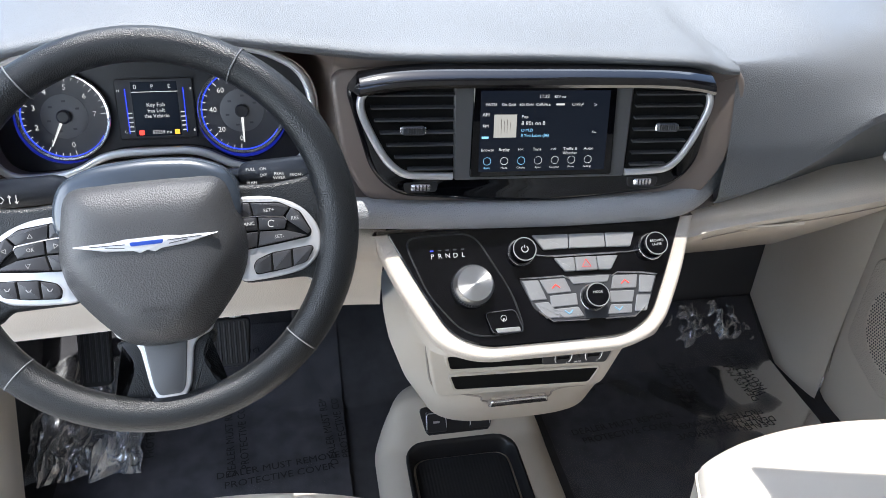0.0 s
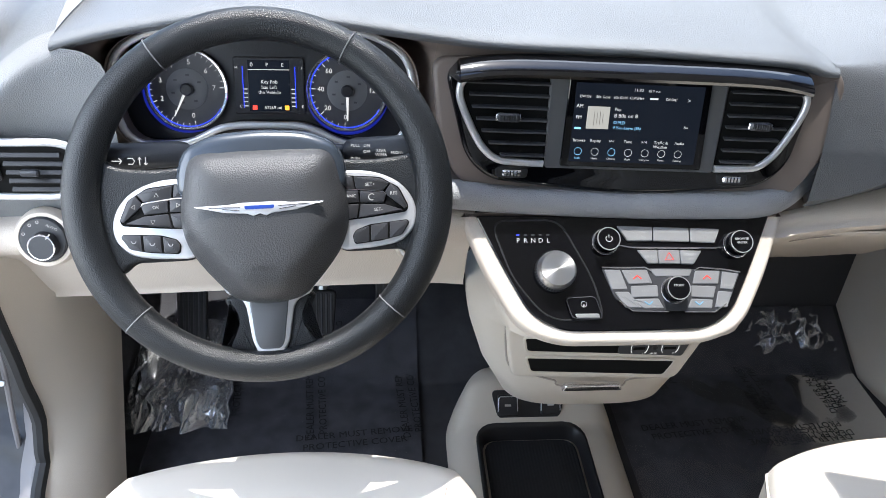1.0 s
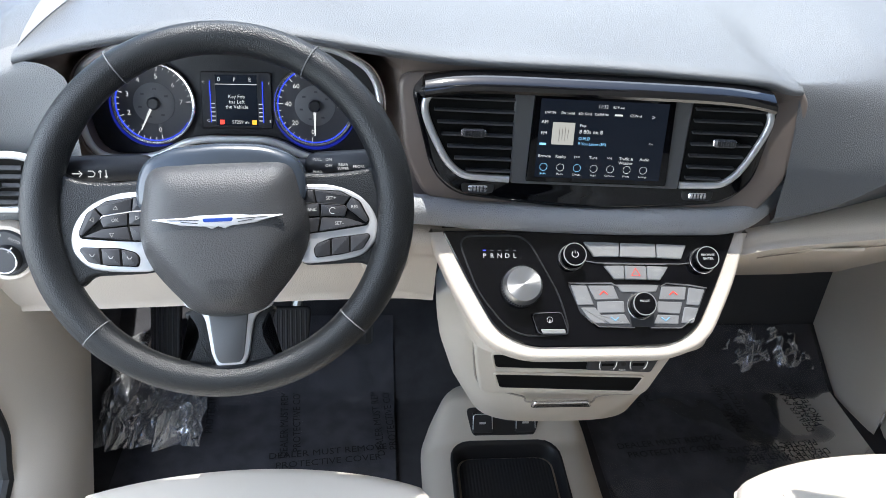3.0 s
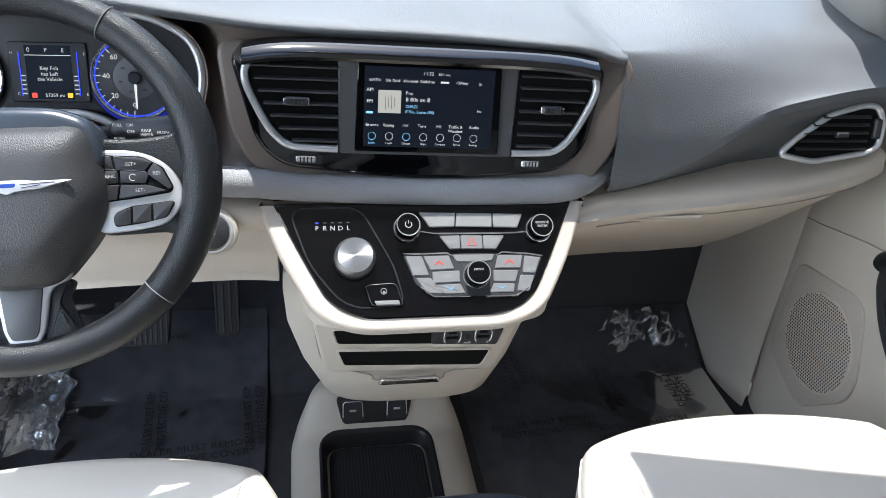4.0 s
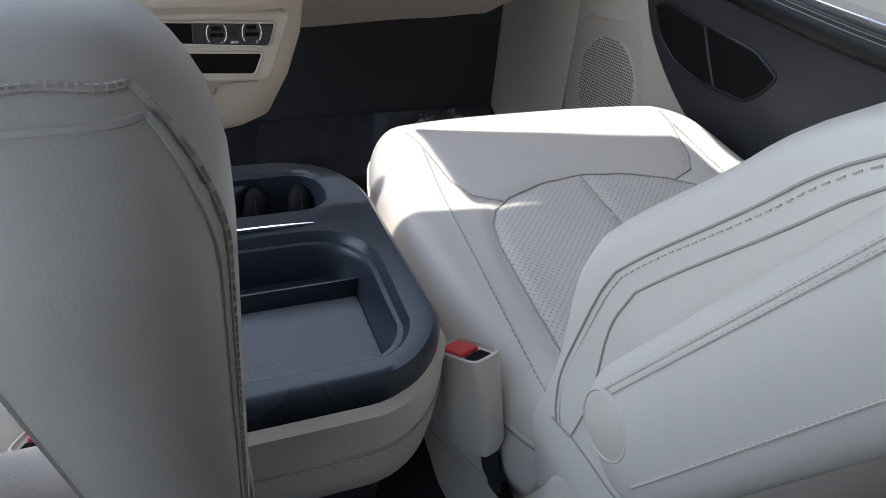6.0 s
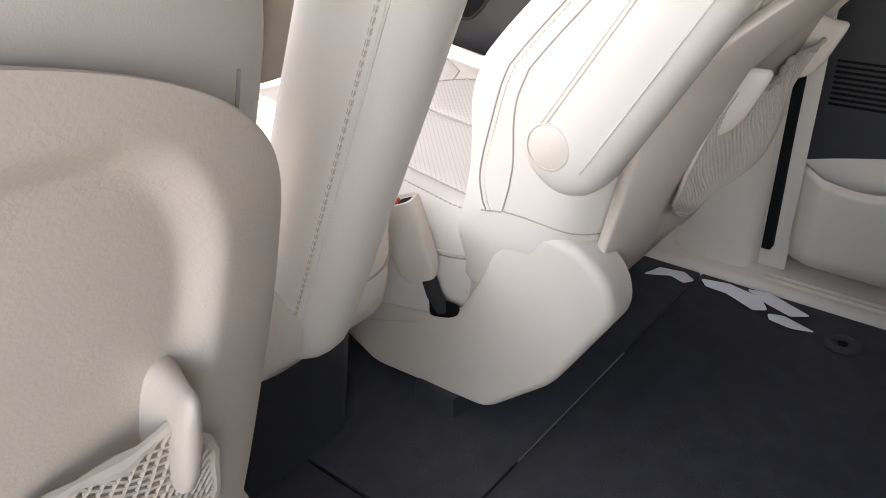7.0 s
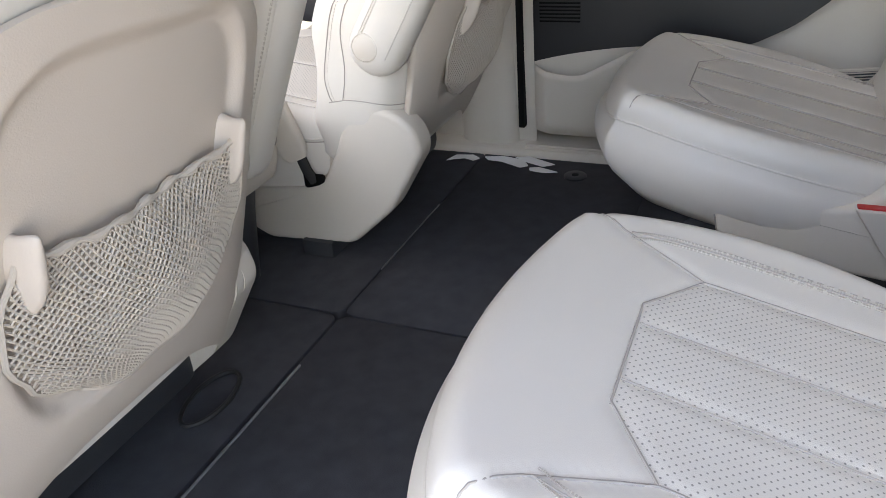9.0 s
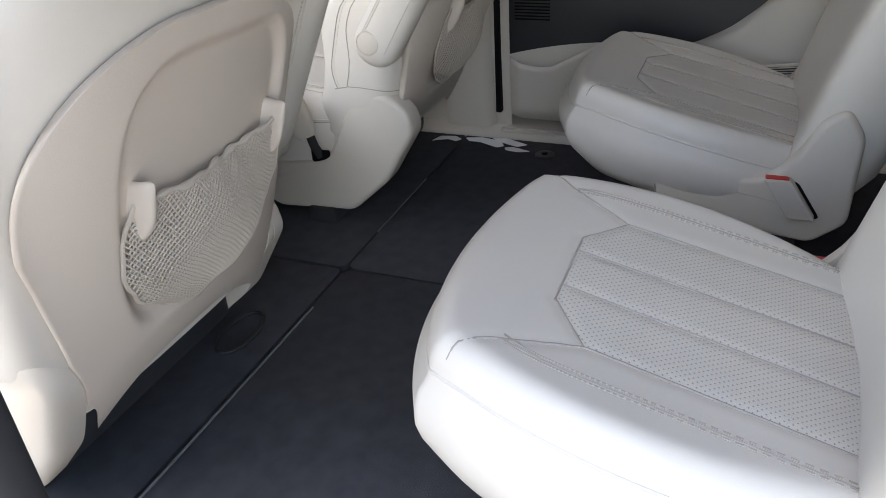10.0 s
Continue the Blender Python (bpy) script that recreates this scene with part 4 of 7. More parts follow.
add("passenger_pad", sheet(right_skin, 60, 52), M_dash, dash, "swollen charcoal pad folding under above the glove box", 35)
add("dash_end_top", sheet(lambda u, v: left_skin(u, v * 0.5), 30, 20), M_dash, dash, "charcoal end of the top pad", 60)
add("dash_end", sheet(lambda u, v: left_skin(u, 0.5 + v * 0.5), 30, 20), M_left, dash, "grey grained dash end beside the driver's door", 60)


def face_f(u, v):
    x = -0.66 + 0.91 * u
    (y1, z1), (y0, z0) = lip(x), low(x)
    inset = 0.03 * math.exp(-((x / 0.26) ** 6)) + 0.16 * math.exp(-(((x + 0.447) / 0.190) ** 8))
    b = math.sin(math.pi * v)
    return Vector((x, y1 + 0.010 + (y0 - y1 - 0.010) * (1 - v) + inset * min(1, b * 2.5), z0 + (z1 - 0.012 - z0) * v))


add("cluster_panel", sheet(lambda u, v: face_f(0.46 * u, v), 90, 30), M_bronze, dash, "taupe panel round the instruments", 60)
add("dash_face", sheet(lambda u, v: face_f(0.46 + 0.54 * u, v), 50, 24), M_bronze, dash, "taupe band behind the centre bezel", 60)
# taupe surround behind the centre bezel
bez = rounded([f1(-0.25, 0.756), f1(-0.236, 0.66), f1(-0.21, 0.61), f1(0, 0.592), f1(0.21, 0.596), f1(0.245, 0.640), f1(0.258, 0.68), f1(0.262, 0.745), f1(0.245, 0.765), f1(0, 0.776)], 0.02)
add("centre_surround", slab(bez, F1 @ Matrix.Translation((0, 0, -0.02)), 0.020, 0.006, 3), M_bronze, dash, "taupe satin surround")
# beige lower dash, glove box and driver's knee panel
def lower_f(u, v, x0, x1):
    x = x0 + (x1 - x0) * u
    y, z = low(x)
    k = spline([(-0.8, 1.0), (0.19, 1.0), (0.2, 1.22), (0.54, 1.20), (0.70, 0.85)], x)
    g = 0.012 if x > 0.18 else 0
    pts = [(y + 0.02, z), (y - 0.012 + g, z - 0.006), (y - 0.022 + g, z - 0.022), (y - 0.014 + g * 0.6, z - 0.045), (y + 0.03, z - 0.085 * k), (y + 0.06, z - 0.155 * k), (y + 0.09, z - 0.168 * k), (y + 0.35, z - 0.16 * k)]
    if x > 0.15:
        ey, ez = spline([(0.19, (1.16, 0.305)), (0.45, (1.16, 0.316)), (0.57, (1.16, 0.322)), (0.61, (1.145, 0.345)), (0.70, (1.08, 0.47))], x)
        m = Vector((y - 0.014, z - 0.045)).lerp(Vector((ey, ez)), 0.5)
        pts = [(y + 0.05, z + 0.002)] + pts[1:4] + [(m.x, m.y - 0.008), (ey - 0.02, ez + 0.004), (ey, ez), (ey + 0.12, ez + 0.02)]
    p = curve_through([Vector((x, *q)) for q in pts], 30)
    return p[int(round(v * 30))]


add("glove_box", sheet(lambda u, v: lower_f(u, v, 0.19, 0.70), 40, 30), M_beige_soft, dash, "beige glove box lid below the dash", 60)
add("glove_box_joint", tube([lower_f(k / 20, 0.42, 0.24, 0.66) + Vector((0, -0.002, 0)) for k in range(21)], 0.0008, 6), M_darkstitch, dash)
add("lid_latch", slab(rounded([(-0.045, -0.006), (0.045, -0.006), (0.055, 0.008), (-0.055, 0.008)], 0.005, 4), plane((0.345, 0.884, 0.530), (0, -0.85, 1)), 0.003, 0.002), M_beige_soft, dash, "recessed beige latch lip")
add("knee_panel", sheet(lambda u, v: lower_f(u, v, -0.80, -0.19), 40, 30), M_beige_soft, dash, "beige knee panel below the steering column", 60)
# padded roll under the centre bezel; its paler grey paints in the sun
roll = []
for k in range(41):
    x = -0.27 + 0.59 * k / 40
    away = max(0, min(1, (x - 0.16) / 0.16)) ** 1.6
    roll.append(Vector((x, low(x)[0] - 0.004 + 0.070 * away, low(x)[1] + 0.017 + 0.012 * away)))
add("padded_roll", tube(roll, [0.019 if k < 31 else 0.019 - 0.0012 * (k - 31) for k in range(41)], 16), M_roll, dash, "grained padded roll, its grey lightened for the sun on it", 60)
# solid dark tube stands in for the shade in the gap below the roll
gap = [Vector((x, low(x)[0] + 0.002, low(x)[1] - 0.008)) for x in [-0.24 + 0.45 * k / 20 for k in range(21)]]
add("roll_shade", tube(gap, 0.009, 8), M_seam, dash)

# ---- centre bezel with vents and screen ----
bezel = thing("infotainment_unit", "gloss black centre bezel with two chrome-edged vents and a touchscreen", "infotainment", (0, 0.885, 0.60))
black = rounded([f1(-0.234, 0.744), f1(-0.205, 0.645), f1(-0.175, 0.618), f1(0, 0.603), f1(0.170, 0.618), f1(0.202, 0.645), f1(0.220, 0.744), f1(0.195, 0.756), f1(0, 0.762), f1(-0.205, 0.757)], [0.02, 0.04, 0.03, 0.08, 0.03, 0.04, 0.02, 0.02, 0.08, 0.02], 6)
add("bezel_body", slab(black, F1 @ Matrix.Translation((0, 0, -0.006)), 0.016, 0.006, 4), M_gloss, bezel, "piano black body")
brow = []
for k in range(41):
    x = -0.229 + 0.444 * k / 40
    e = abs(k - 20) / 20
    q = min(1, 0.25 + 3.5 * max(0, 1 - e) ** 0.5)
    zc = 0.7525 - 0.012 * e ** 6
    brow.append([F1 @ Vector((*f1(x, zc + dz * q), out * q)) for out, dz in ((0.0, -0.010), (0.022, -0.0115), (0.028, -0.0105), (0.0305, -0.007), (0.029, -0.002), (0.023, 0.005), (0.014, 0.0115), (0.007, 0.014), (0.0, 0.013))])
add("bezel_brow", loft(brow), M_brow, bezel, "rounded gloss brow along the top")
scr_frame = rounded([f1(-0.108, 0.636), f1(0.104, 0.636), f1(0.107, 0.748), f1(-0.111, 0.748)], 0.004)
add("screen_frame", slab(scr_frame, F1 @ Matrix.Translation((0, 0, 0.008)), 0.006, 0.002), M_gun, bezel, "satin gunmetal screen frame")
SC = F1 @ Matrix.Translation((-0.002, 0.006, 0.014))
glass_o = rounded([f1(-0.088, 0.634), f1(0.088, 0.634), f1(0.086, 0.739), f1(-0.086, 0.739)], 0.003)
screen = add("touchscreen", slab(glass_o, SC, 0.003, 0.001), M_gloss, bezel, "gloss black screen glass")
sub("screen_image", slab(rounded([f1(-0.078, 0.640), f1(0.078, 0.640), f1(0.078, 0.732), f1(-0.078, 0.732)], 0.001), SC @ Matrix.Translation((0, 0, 0.003)), 0.0003, 0.0001), M_screen, screen, "lit dark blue radio screen")


def ui(text, x, z, size, mat=None, align="CENTER"):
    o = letters(text, SC @ Matrix.Translation((*f1(x, z), 0.0036)), size, mat or M_white, None, "screen_text", align=align)
    o.parent = screen


for t_, x_ in (("50s Gold", -0.045), ("60s Gold", -0.024), ("CoffeHse", -0.004), ("EWTN", -0.066), ("ChVinyl", 0.038)):
    ui(t_, x_, 0.7165, 0.0045)
sub("bar", slab([f1(0.012, 0.7155), f1(0.022, 0.7155), f1(0.022, 0.7175), f1(0.012, 0.7175)], SC @ Matrix.Translation((0, 0, 0.0036)), 0.0003, 0.0001), M_white, screen)
sub("bar", slab([f1(-0.0755, 0.6785), f1(-0.0675, 0.6785), f1(-0.0675, 0.681), f1(-0.0755, 0.681)], SC @ Matrix.Translation((0, 0, 0.0036)), 0.0003, 0.0001), M_cyan, screen)
ui("11:32", -0.003, 0.7255, 0.0055)
ui("82°F out", 0.016, 0.7252, 0.004)
ui(">", 0.060, 0.7155, 0.008)
ui("AM", -0.0715, 0.7055, 0.0058)
ui("FM", -0.0715, 0.6925, 0.0058)
ui("Pop", -0.029, 0.703, 0.0052, None, "LEFT")
ui("8 80s on 8", -0.029, 0.6955, 0.0068, None, "LEFT")
ui("O.M.D", -0.029, 0.6875, 0.0052, M_cyan, "LEFT")
ui("If You Leave (86)", -0.029, 0.6815, 0.005, M_cyan, "LEFT")
ui("Fav", 0.061, 0.6845, 0.004)
for t_, x_ in (("Browse", -0.068), ("Replay", -0.048), ("l<<", -0.028), ("Tune", -0.008), (">>l", 0.012), ("Traffic &", 0.033), ("Audio", 0.056)):
    ui(t_, x_, 0.6655, 0.005)
ui("Weather", 0.033, 0.6605, 0.005)
for k, t_ in enumerate(("Radio", "Media", "Climate", "Apps", "Compass", "Phone", "Settings")):
    x_ = -0.068 + k * 0.0207
    ring = [SC @ Vector((f1(x_, 0.6525)[0] + 0.0045 * math.cos(a), f1(x_, 0.6525)[1] + 0.0045 * math.sin(a), 0.0038)) for a in [math.pi * 2 * j / 16 for j in range(16)]]
    sub("screen_icon", tube(ring, 0.00028, 4, closed=True), M_cyan if k in (0, 2) else M_white, screen)
    ui(t_, x_, 0.6445, 0.0034, M_cyan if k == 0 else None)
M_art = glow("album_tile", (0.75, 0.73, 0.66), 0.22)
sub("album_tile", slab([f1(-0.0615, 0.6795), f1(-0.0345, 0.6795), f1(-0.0345, 0.7055), f1(-0.0615, 0.7055)], SC @ Matrix.Translation((0, 0, 0.0033)), 0.0003, 0.0001), M_art, screen, "pale square cover picture")
for k in range(4):
    h_ = (0.017, 0.012, 0.016, 0.010)[k]
    x_ = -0.053 + k * 0.0035
    sub("bar", slab([f1(x_, 0.692 - h_ / 2), f1(x_ + 0.0006, 0.692 - h_ / 2), f1(x_ + 0.0006, 0.692 + h_ / 2), f1(x_, 0.692 + h_ / 2)], SC @ Matrix.Translation((0, 0, 0.0036)), 0.0003, 0.0001), M_bronze, screen)


def centre_vent(s):
    """An air vent: chrome U-shaped edge, dark well, level slats and a thumb slider."""
    g = 1.0 if s < 0 else 0.955
    out = [(0.110, 0.7455), (0.165, 0.7445), (0.198, 0.7415), (0.212, 0.735), (0.2165, 0.723), (0.212, 0.705), (0.195, 0.672), (0.182, 0.655), (0.166, 0.6445), (0.142, 0.642), (0.110, 0.641)]
    pts = curve_through([Vector((*f1(s * x * g, z), 0)) for x, z in out], 40)
    well = [tuple((p.x, p.y)) for p in pts]
    if s > 0:
        well = well[::-1]
    v = add("air_vent", slab(well, F1 @ Matrix.Translation((0, 0, 0.009)), 0.0022, 0.0005), M_seam, bezel, "dark vent well")
    sub("chrome_edge", tube([F1 @ Vector((p.x, p.y, 0.0125)) for p in pts], 0.0046, 12), M_silver, v, "satin chrome edge")
    for k in range(7):
        z = 0.733 - k * 0.0138
        xe = flow([(0.64, 0.150), (0.66, 0.176), (0.70, 0.200), (0.735, 0.210)], z) * g
        m = F1 @ Matrix.Translation((0, f1(0, z)[1], 0.014)) @ Matrix.Rotation(radians(-74), 4, "X")
        x0, x1 = sorted((s * 0.110, s * (xe - 0.001)))
        sub("slat", slab([(x0, -0.0038), (x1, -0.0038), (x1, 0.0038), (x0, 0.0038)], m, 0.0018, 0.0006), M_slat, v)
        for j in range(5):
            xc = s * (0.122 + 0.017 * j)
            if abs(xc) < xe - 0.008:
                sub("slat_clip", slab([(xc - 0.0012, 0.0), (xc + 0.0012, 0.0), (xc + 0.0012, 0.005), (xc - 0.0012, 0.005)], m, 0.0022, 0.0004, 1), M_satin, v)
    sx = s * (0.158 if s < 0 else 0.150)
    sub("slider", slab(rounded([(-0.013, -0.005), (0.013, -0.005), (0.013, 0.005), (-0.013, 0.005)], 0.003), F1 @ Matrix.Translation((sx, f1(0, 0.6955)[1], 0.019)), 0.007, 0.002), M_button, v, "grey thumb slider")
    for k in range(7):
        sub("slider_rib", slab([(-0.0006, -0.0035), (0.0006, -0.0035), (0.0006, 0.0035), (-0.0006, 0.0035)], F1 @ Matrix.Translation((sx - 0.009 + 0.003 * k, f1(0, 0.6955)[1], 0.0255)), 0.0012, 0.0003, 1), M_key, v)
    for e in (-1, 1):
        sub("slider_tip", slab(rounded([(-0.0012, -0.004), (0.0012, -0.004), (0.0012, 0.004), (-0.0012, 0.004)], 0.001), F1 @ Matrix.Translation((sx + e * 0.0135, f1(0, 0.6955)[1], 0.0185)), 0.005, 0.002), M_chrome, v, "chrome tip")
    wx = s * (0.147 if s < 0 else 0.131)
    wm = F1 @ Matrix.Translation((wx, f1(0, 0.628)[1], 0.009))
    add("wheel_recess", slab(rounded([(-0.019, -0.0062), (0.019, -0.0062), (0.021, 0.0062), (-0.021, 0.0062)], 0.005), wm, 0.0016, 0.0006), M_satin, bezel, "dark oval recess of the vent wheel")
    w = add("vent_wheel", slab(rounded([(-0.012, -0.004), (0.012, -0.004), (0.012, 0.004), (-0.012, 0.004)], 0.003), wm, 0.005, 0.002), M_chrome, bezel, "chrome vent wheel")
    for k in range(4):
        sub("notch", slab([(-0.0007, -0.0035), (0.0007, -0.0035), (0.0007, 0.0035), (-0.0007, 0.0035)], wm @ Matrix.Translation((-0.0063 + k * 0.0042, 0, 0.005)), 0.0004, 0.0001, 1), M_satin, w)


centre_vent(-1)
centre_vent(1)

# ---- climate and shift panel on the beige stack ----
stack = thing("centre_stack", "beige centre stack with a sloping gloss black control panel", "centre stack", (0, 0.9, 0.27))
secs = []
for z, hw, yf, yb in ((0.258, 0.055, 0.86, 0.95), (0.262, 0.088, 0.838, 0.98), (0.277, 0.114, 0.823, 1.0), (0.326, 0.143, 0.817, 1.05), (0.38, 0.160, 0.815, 1.05), (0.425, 0.163, 0.806, 1.05), (0.445, 0.156, 0.768, 1.05), (0.458, 0.160, 0.752, 1.05), (0.472, 0.164, 0.757, 1.05), (0.487, 0.172, 0.775, 1.05), (0.52, 0.190, 0.811, 1.05), (0.55, 0.205, 0.843, 1.05), (0.585, 0.216, 0.882, 1.05)):
    e = 6.0 if z > 0.45 else 3.5
    wing = 0.011 if z < 0.43 else 0.005 if z < 0.45 else 0.0
    secs.append(oval(-wing, (yf + yb) / 2, 2 * (hw + wing), yb - yf, z, 64, e))
body = add("stack_body", loft(secs), M_beige, stack, "beige moulded housing", 50)
clim = rounded([f2(-0.190, 0.574), f2(-0.158, 0.527), f2(-0.126, 0.486), f2(-0.088, 0.473), f2(0.088, 0.473), f2(0.126, 0.486), f2(0.158, 0.527), f2(0.190, 0.574)], [0.004, 0.03, 0.03, 0.03, 0.03, 0.03, 0.03, 0.004], 5)
rim = rounded([f2(-0.212, 0.578), f2(-0.180, 0.523), f2(-0.142, 0.476), f2(-0.094, 0.462), f2(0.094, 0.462), f2(0.142, 0.476), f2(0.180, 0.523), f2(0.212, 0.578)], [0.004, 0.03, 0.04, 0.04, 0.04, 0.04, 0.03, 0.004], 5)
add("panel_rim", slab(rim, F2 @ Matrix.Translation((0, 0, -0.016)), 0.018, 0.007, 4), M_beige_soft, stack, "beige grained rim")
CP = F2 @ Matrix.Translation((0, 0, 0.001))
panel = add("control_panel", slab(clim, CP, 0.004, 0.0015), M_gloss, stack, "piano black control panel")
CT = CP @ Matrix.Translation((0, 0, 0.004))


def at2(x, z, h=0.0):
    return CT @ Matrix.Translation((*f2(x, z), h))


groove = rounded([f2(-0.172, 0.569), f2(-0.085, 0.570), f2(-0.045, 0.515), f2(-0.036, 0.484), f2(-0.105, 0.481), f2(-0.148, 0.520)], [0.02, 0.02, 0.02, 0.012, 0.03, 0.02], 5)
sub("shift_island", tube([CT @ Vector((*p, 0.0)) for p in groove], 0.0012, 6, closed=True), M_satin, panel)
dial = add("shift_dial", lathe([(0.0245, 0), (0.0245, 0.012), (0.0225, 0.015), (0.0215, 0.019), (0.0205, 0.0205), (0.004, 0.021)], at2(-0.094, 0.524), 48), M_brush, stack, "brushed aluminium rotary shifter")
bm = bmesh.new()
for k in range(48):
    a = 2 * math.pi * k / 48
    slab([(0.0238, -0.0008), (0.0256, -0.0008), (0.0256, 0.0008), (0.0238, 0.0008)], at2(-0.094, 0.524) @ Matrix.Rotation(a, 4, "Z"), 0.011, 0.0003, 1, bm)
cap = part("dial_cap", lathe([(0.0212, 0), (0.0208, 0.0012), (0.0004, 0.0014)], Matrix.Identity(4), 64), M_spun, None, "spun aluminium dial face", 30)
under(cap, stack)
cap.matrix_basis = at2(-0.094, 0.524, 0.0204)
tagged(sub("knurling", bm, M_dark, dial, "dark knurled collar"), kind="stuff")
for k, ch in enumerate("PRNDL"):
    o = letters(ch, at2(-0.138 + k * 0.0095, 0.5515), 0.0085, M_white, None, "gear_letter")
    o.parent = panel
    sub("gear_light", slab([(-0.002, -0.0007), (0.002, -0.0007), (0.002, 0.0007), (-0.002, 0.0007)], at2(-0.138 + k * 0.0095, 0.5565), 0.0003, 0.0001), M_blue if k == 0 else M_button, panel)


M_btnl = material("silver_button", (0.36, 0.36, 0.36), 0.34, metal=0.5)


def knob(x, z, r, label, words=""):
    k = add("knob", lathe([(r, 0), (r * 0.97, 0.014), (r * 0.93, 0.0175), (r * 0.86, 0.0185), (r * 0.05, 0.0185)], at2(x, z), 40), M_gloss, stack, label)
    sub("knob_ring", tube([at2(x, z) @ Vector((r * 1.03 * math.cos(a), r * 1.03 * math.sin(a), 0.0025)) for a in [2 * math.pi * j / 32 for j in range(32)]], 0.0014, 6, closed=True), M_chrome, k, "chrome ring")
    sub("knob_edge", tube([at2(x, z) @ Vector((r * 0.90 * math.cos(a), r * 0.90 * math.sin(a), 0.0182)) for a in [2 * math.pi * j / 32 for j in range(32)]], 0.0008, 6, closed=True), M_btnl, k, "bright knob edge")
    for i, w in enumerate(words.split("/") if words else ()):
        o = letters(w, at2(x, z + 0.0022 - 0.0032 * i, 0.0188), 0.0044, M_white, None)
        o.parent = k
    return k


power = knob(-0.028, 0.550, 0.0155, "gloss black volume knob")
sub("power_mark", tube([at2(-0.028, 0.550) @ Vector((0.004 * math.sin(a), 0.004 * math.cos(a), 0.0188)) for a in [0.7 + 4.9 * j / 14 for j in range(15)]], 0.0005, 4), M_white, power)
sub("power_mark", tube([at2(-0.028, 0.550) @ Vector((0, y_, 0.0188)) for y_ in (0.001, 0.005)], 0.0005, 4), M_white, power)
knob(0.141, 0.547, 0.0155, "gloss black tuning knob", "BROWSE/ENTER")
knob(0.055, 0.507, 0.0155, "gloss black mode knob", "MODE")


def button(pts, mat, words="", x=0, z=0, size=0.0045, wmat=None, h=0.003):
    b = add("button", slab(rounded([f2(*p) for p in pts], 0.0015, 3), CT, h, 0.0008), mat, stack)
    for i, w in enumerate(words.split("|") if words else ()):
        o = letters(w, at2(x, z - 0.004 * i, h), size, wmat or M_white, None)
        o.parent = b
    return b


button([(-0.012, 0.564), (0.034, 0.563), (0.032, 0.5505), (0.000, 0.5505)], M_btnl, "OFF", 0.014, 0.554)
button([(0.0355, 0.563), (0.081, 0.562), (0.080, 0.5495), (0.0335, 0.5505)], M_btnl)
button([(0.0825, 0.562), (0.121, 0.561), (0.113, 0.5485), (0.0815, 0.5495)], M_btnl, "OFF", 0.099, 0.553)
sub("trim_line", tube([CT @ Vector((*f2(x_, z_), 0.001)) for x_, z_ in ((-0.012, 0.547), (0.004, 0.545), (0.11, 0.544), (0.124, 0.545))], 0.0012, 6), M_chrome, panel, "chrome line")
button([(0.012, 0.5425), (0.0375, 0.5425), (0.0375, 0.5305), (0.024, 0.5305)], M_climate, "MUTE", 0.027, 0.5365, 0.0048)
haz = button([(0.0385, 0.5425), (0.066, 0.542), (0.066, 0.530), (0.0385, 0.5305)], M_climate)
sub("hazard_mark", tube([CT @ Vector((*f2(x_, z_), 0.0033)) for x_, z_ in ((0.0465, 0.5335), (0.0575, 0.5335), (0.052, 0.540))], 0.0006, 4, closed=True), M_redlight, haz)
button([(0.067, 0.542), (0.095, 0.5415), (0.083, 0.5295), (0.067, 0.530)], M_climate, "SCREEN|OFF", 0.079, 0.538, 0.0045)
hv = [(-0.035, 0.527), (-0.012, 0.526), (0.044, 0.5265), (0.07, 0.526), (0.122, 0.524), (0.142, 0.522), (0.127, 0.500), (0.104, 0.4885), (0.0, 0.490), (-0.021, 0.501)]
add("climate_plate", slab(rounded([f2(*p) for p in hv], 0.003, 3), CT, 0.0016, 0.0006), M_button, stack, "grey climate button plate")
for line in ([(-0.035, 0.5275), (-0.012, 0.5270), (0.020, 0.5272), (0.028, 0.524)], [(0.082, 0.524), (0.09, 0.5268), (0.122, 0.5250), (0.142, 0.5225)], [(-0.016, 0.4985), (0.0, 0.4895), (0.045, 0.4885)], [(0.066, 0.4882), (0.104, 0.4878), (0.122, 0.496)]):
    sub("trim_line", tube([CT @ Vector((*f2(*p), 0.0022)) for p in line], 0.0011, 6), M_chrome, panel, "chrome line")
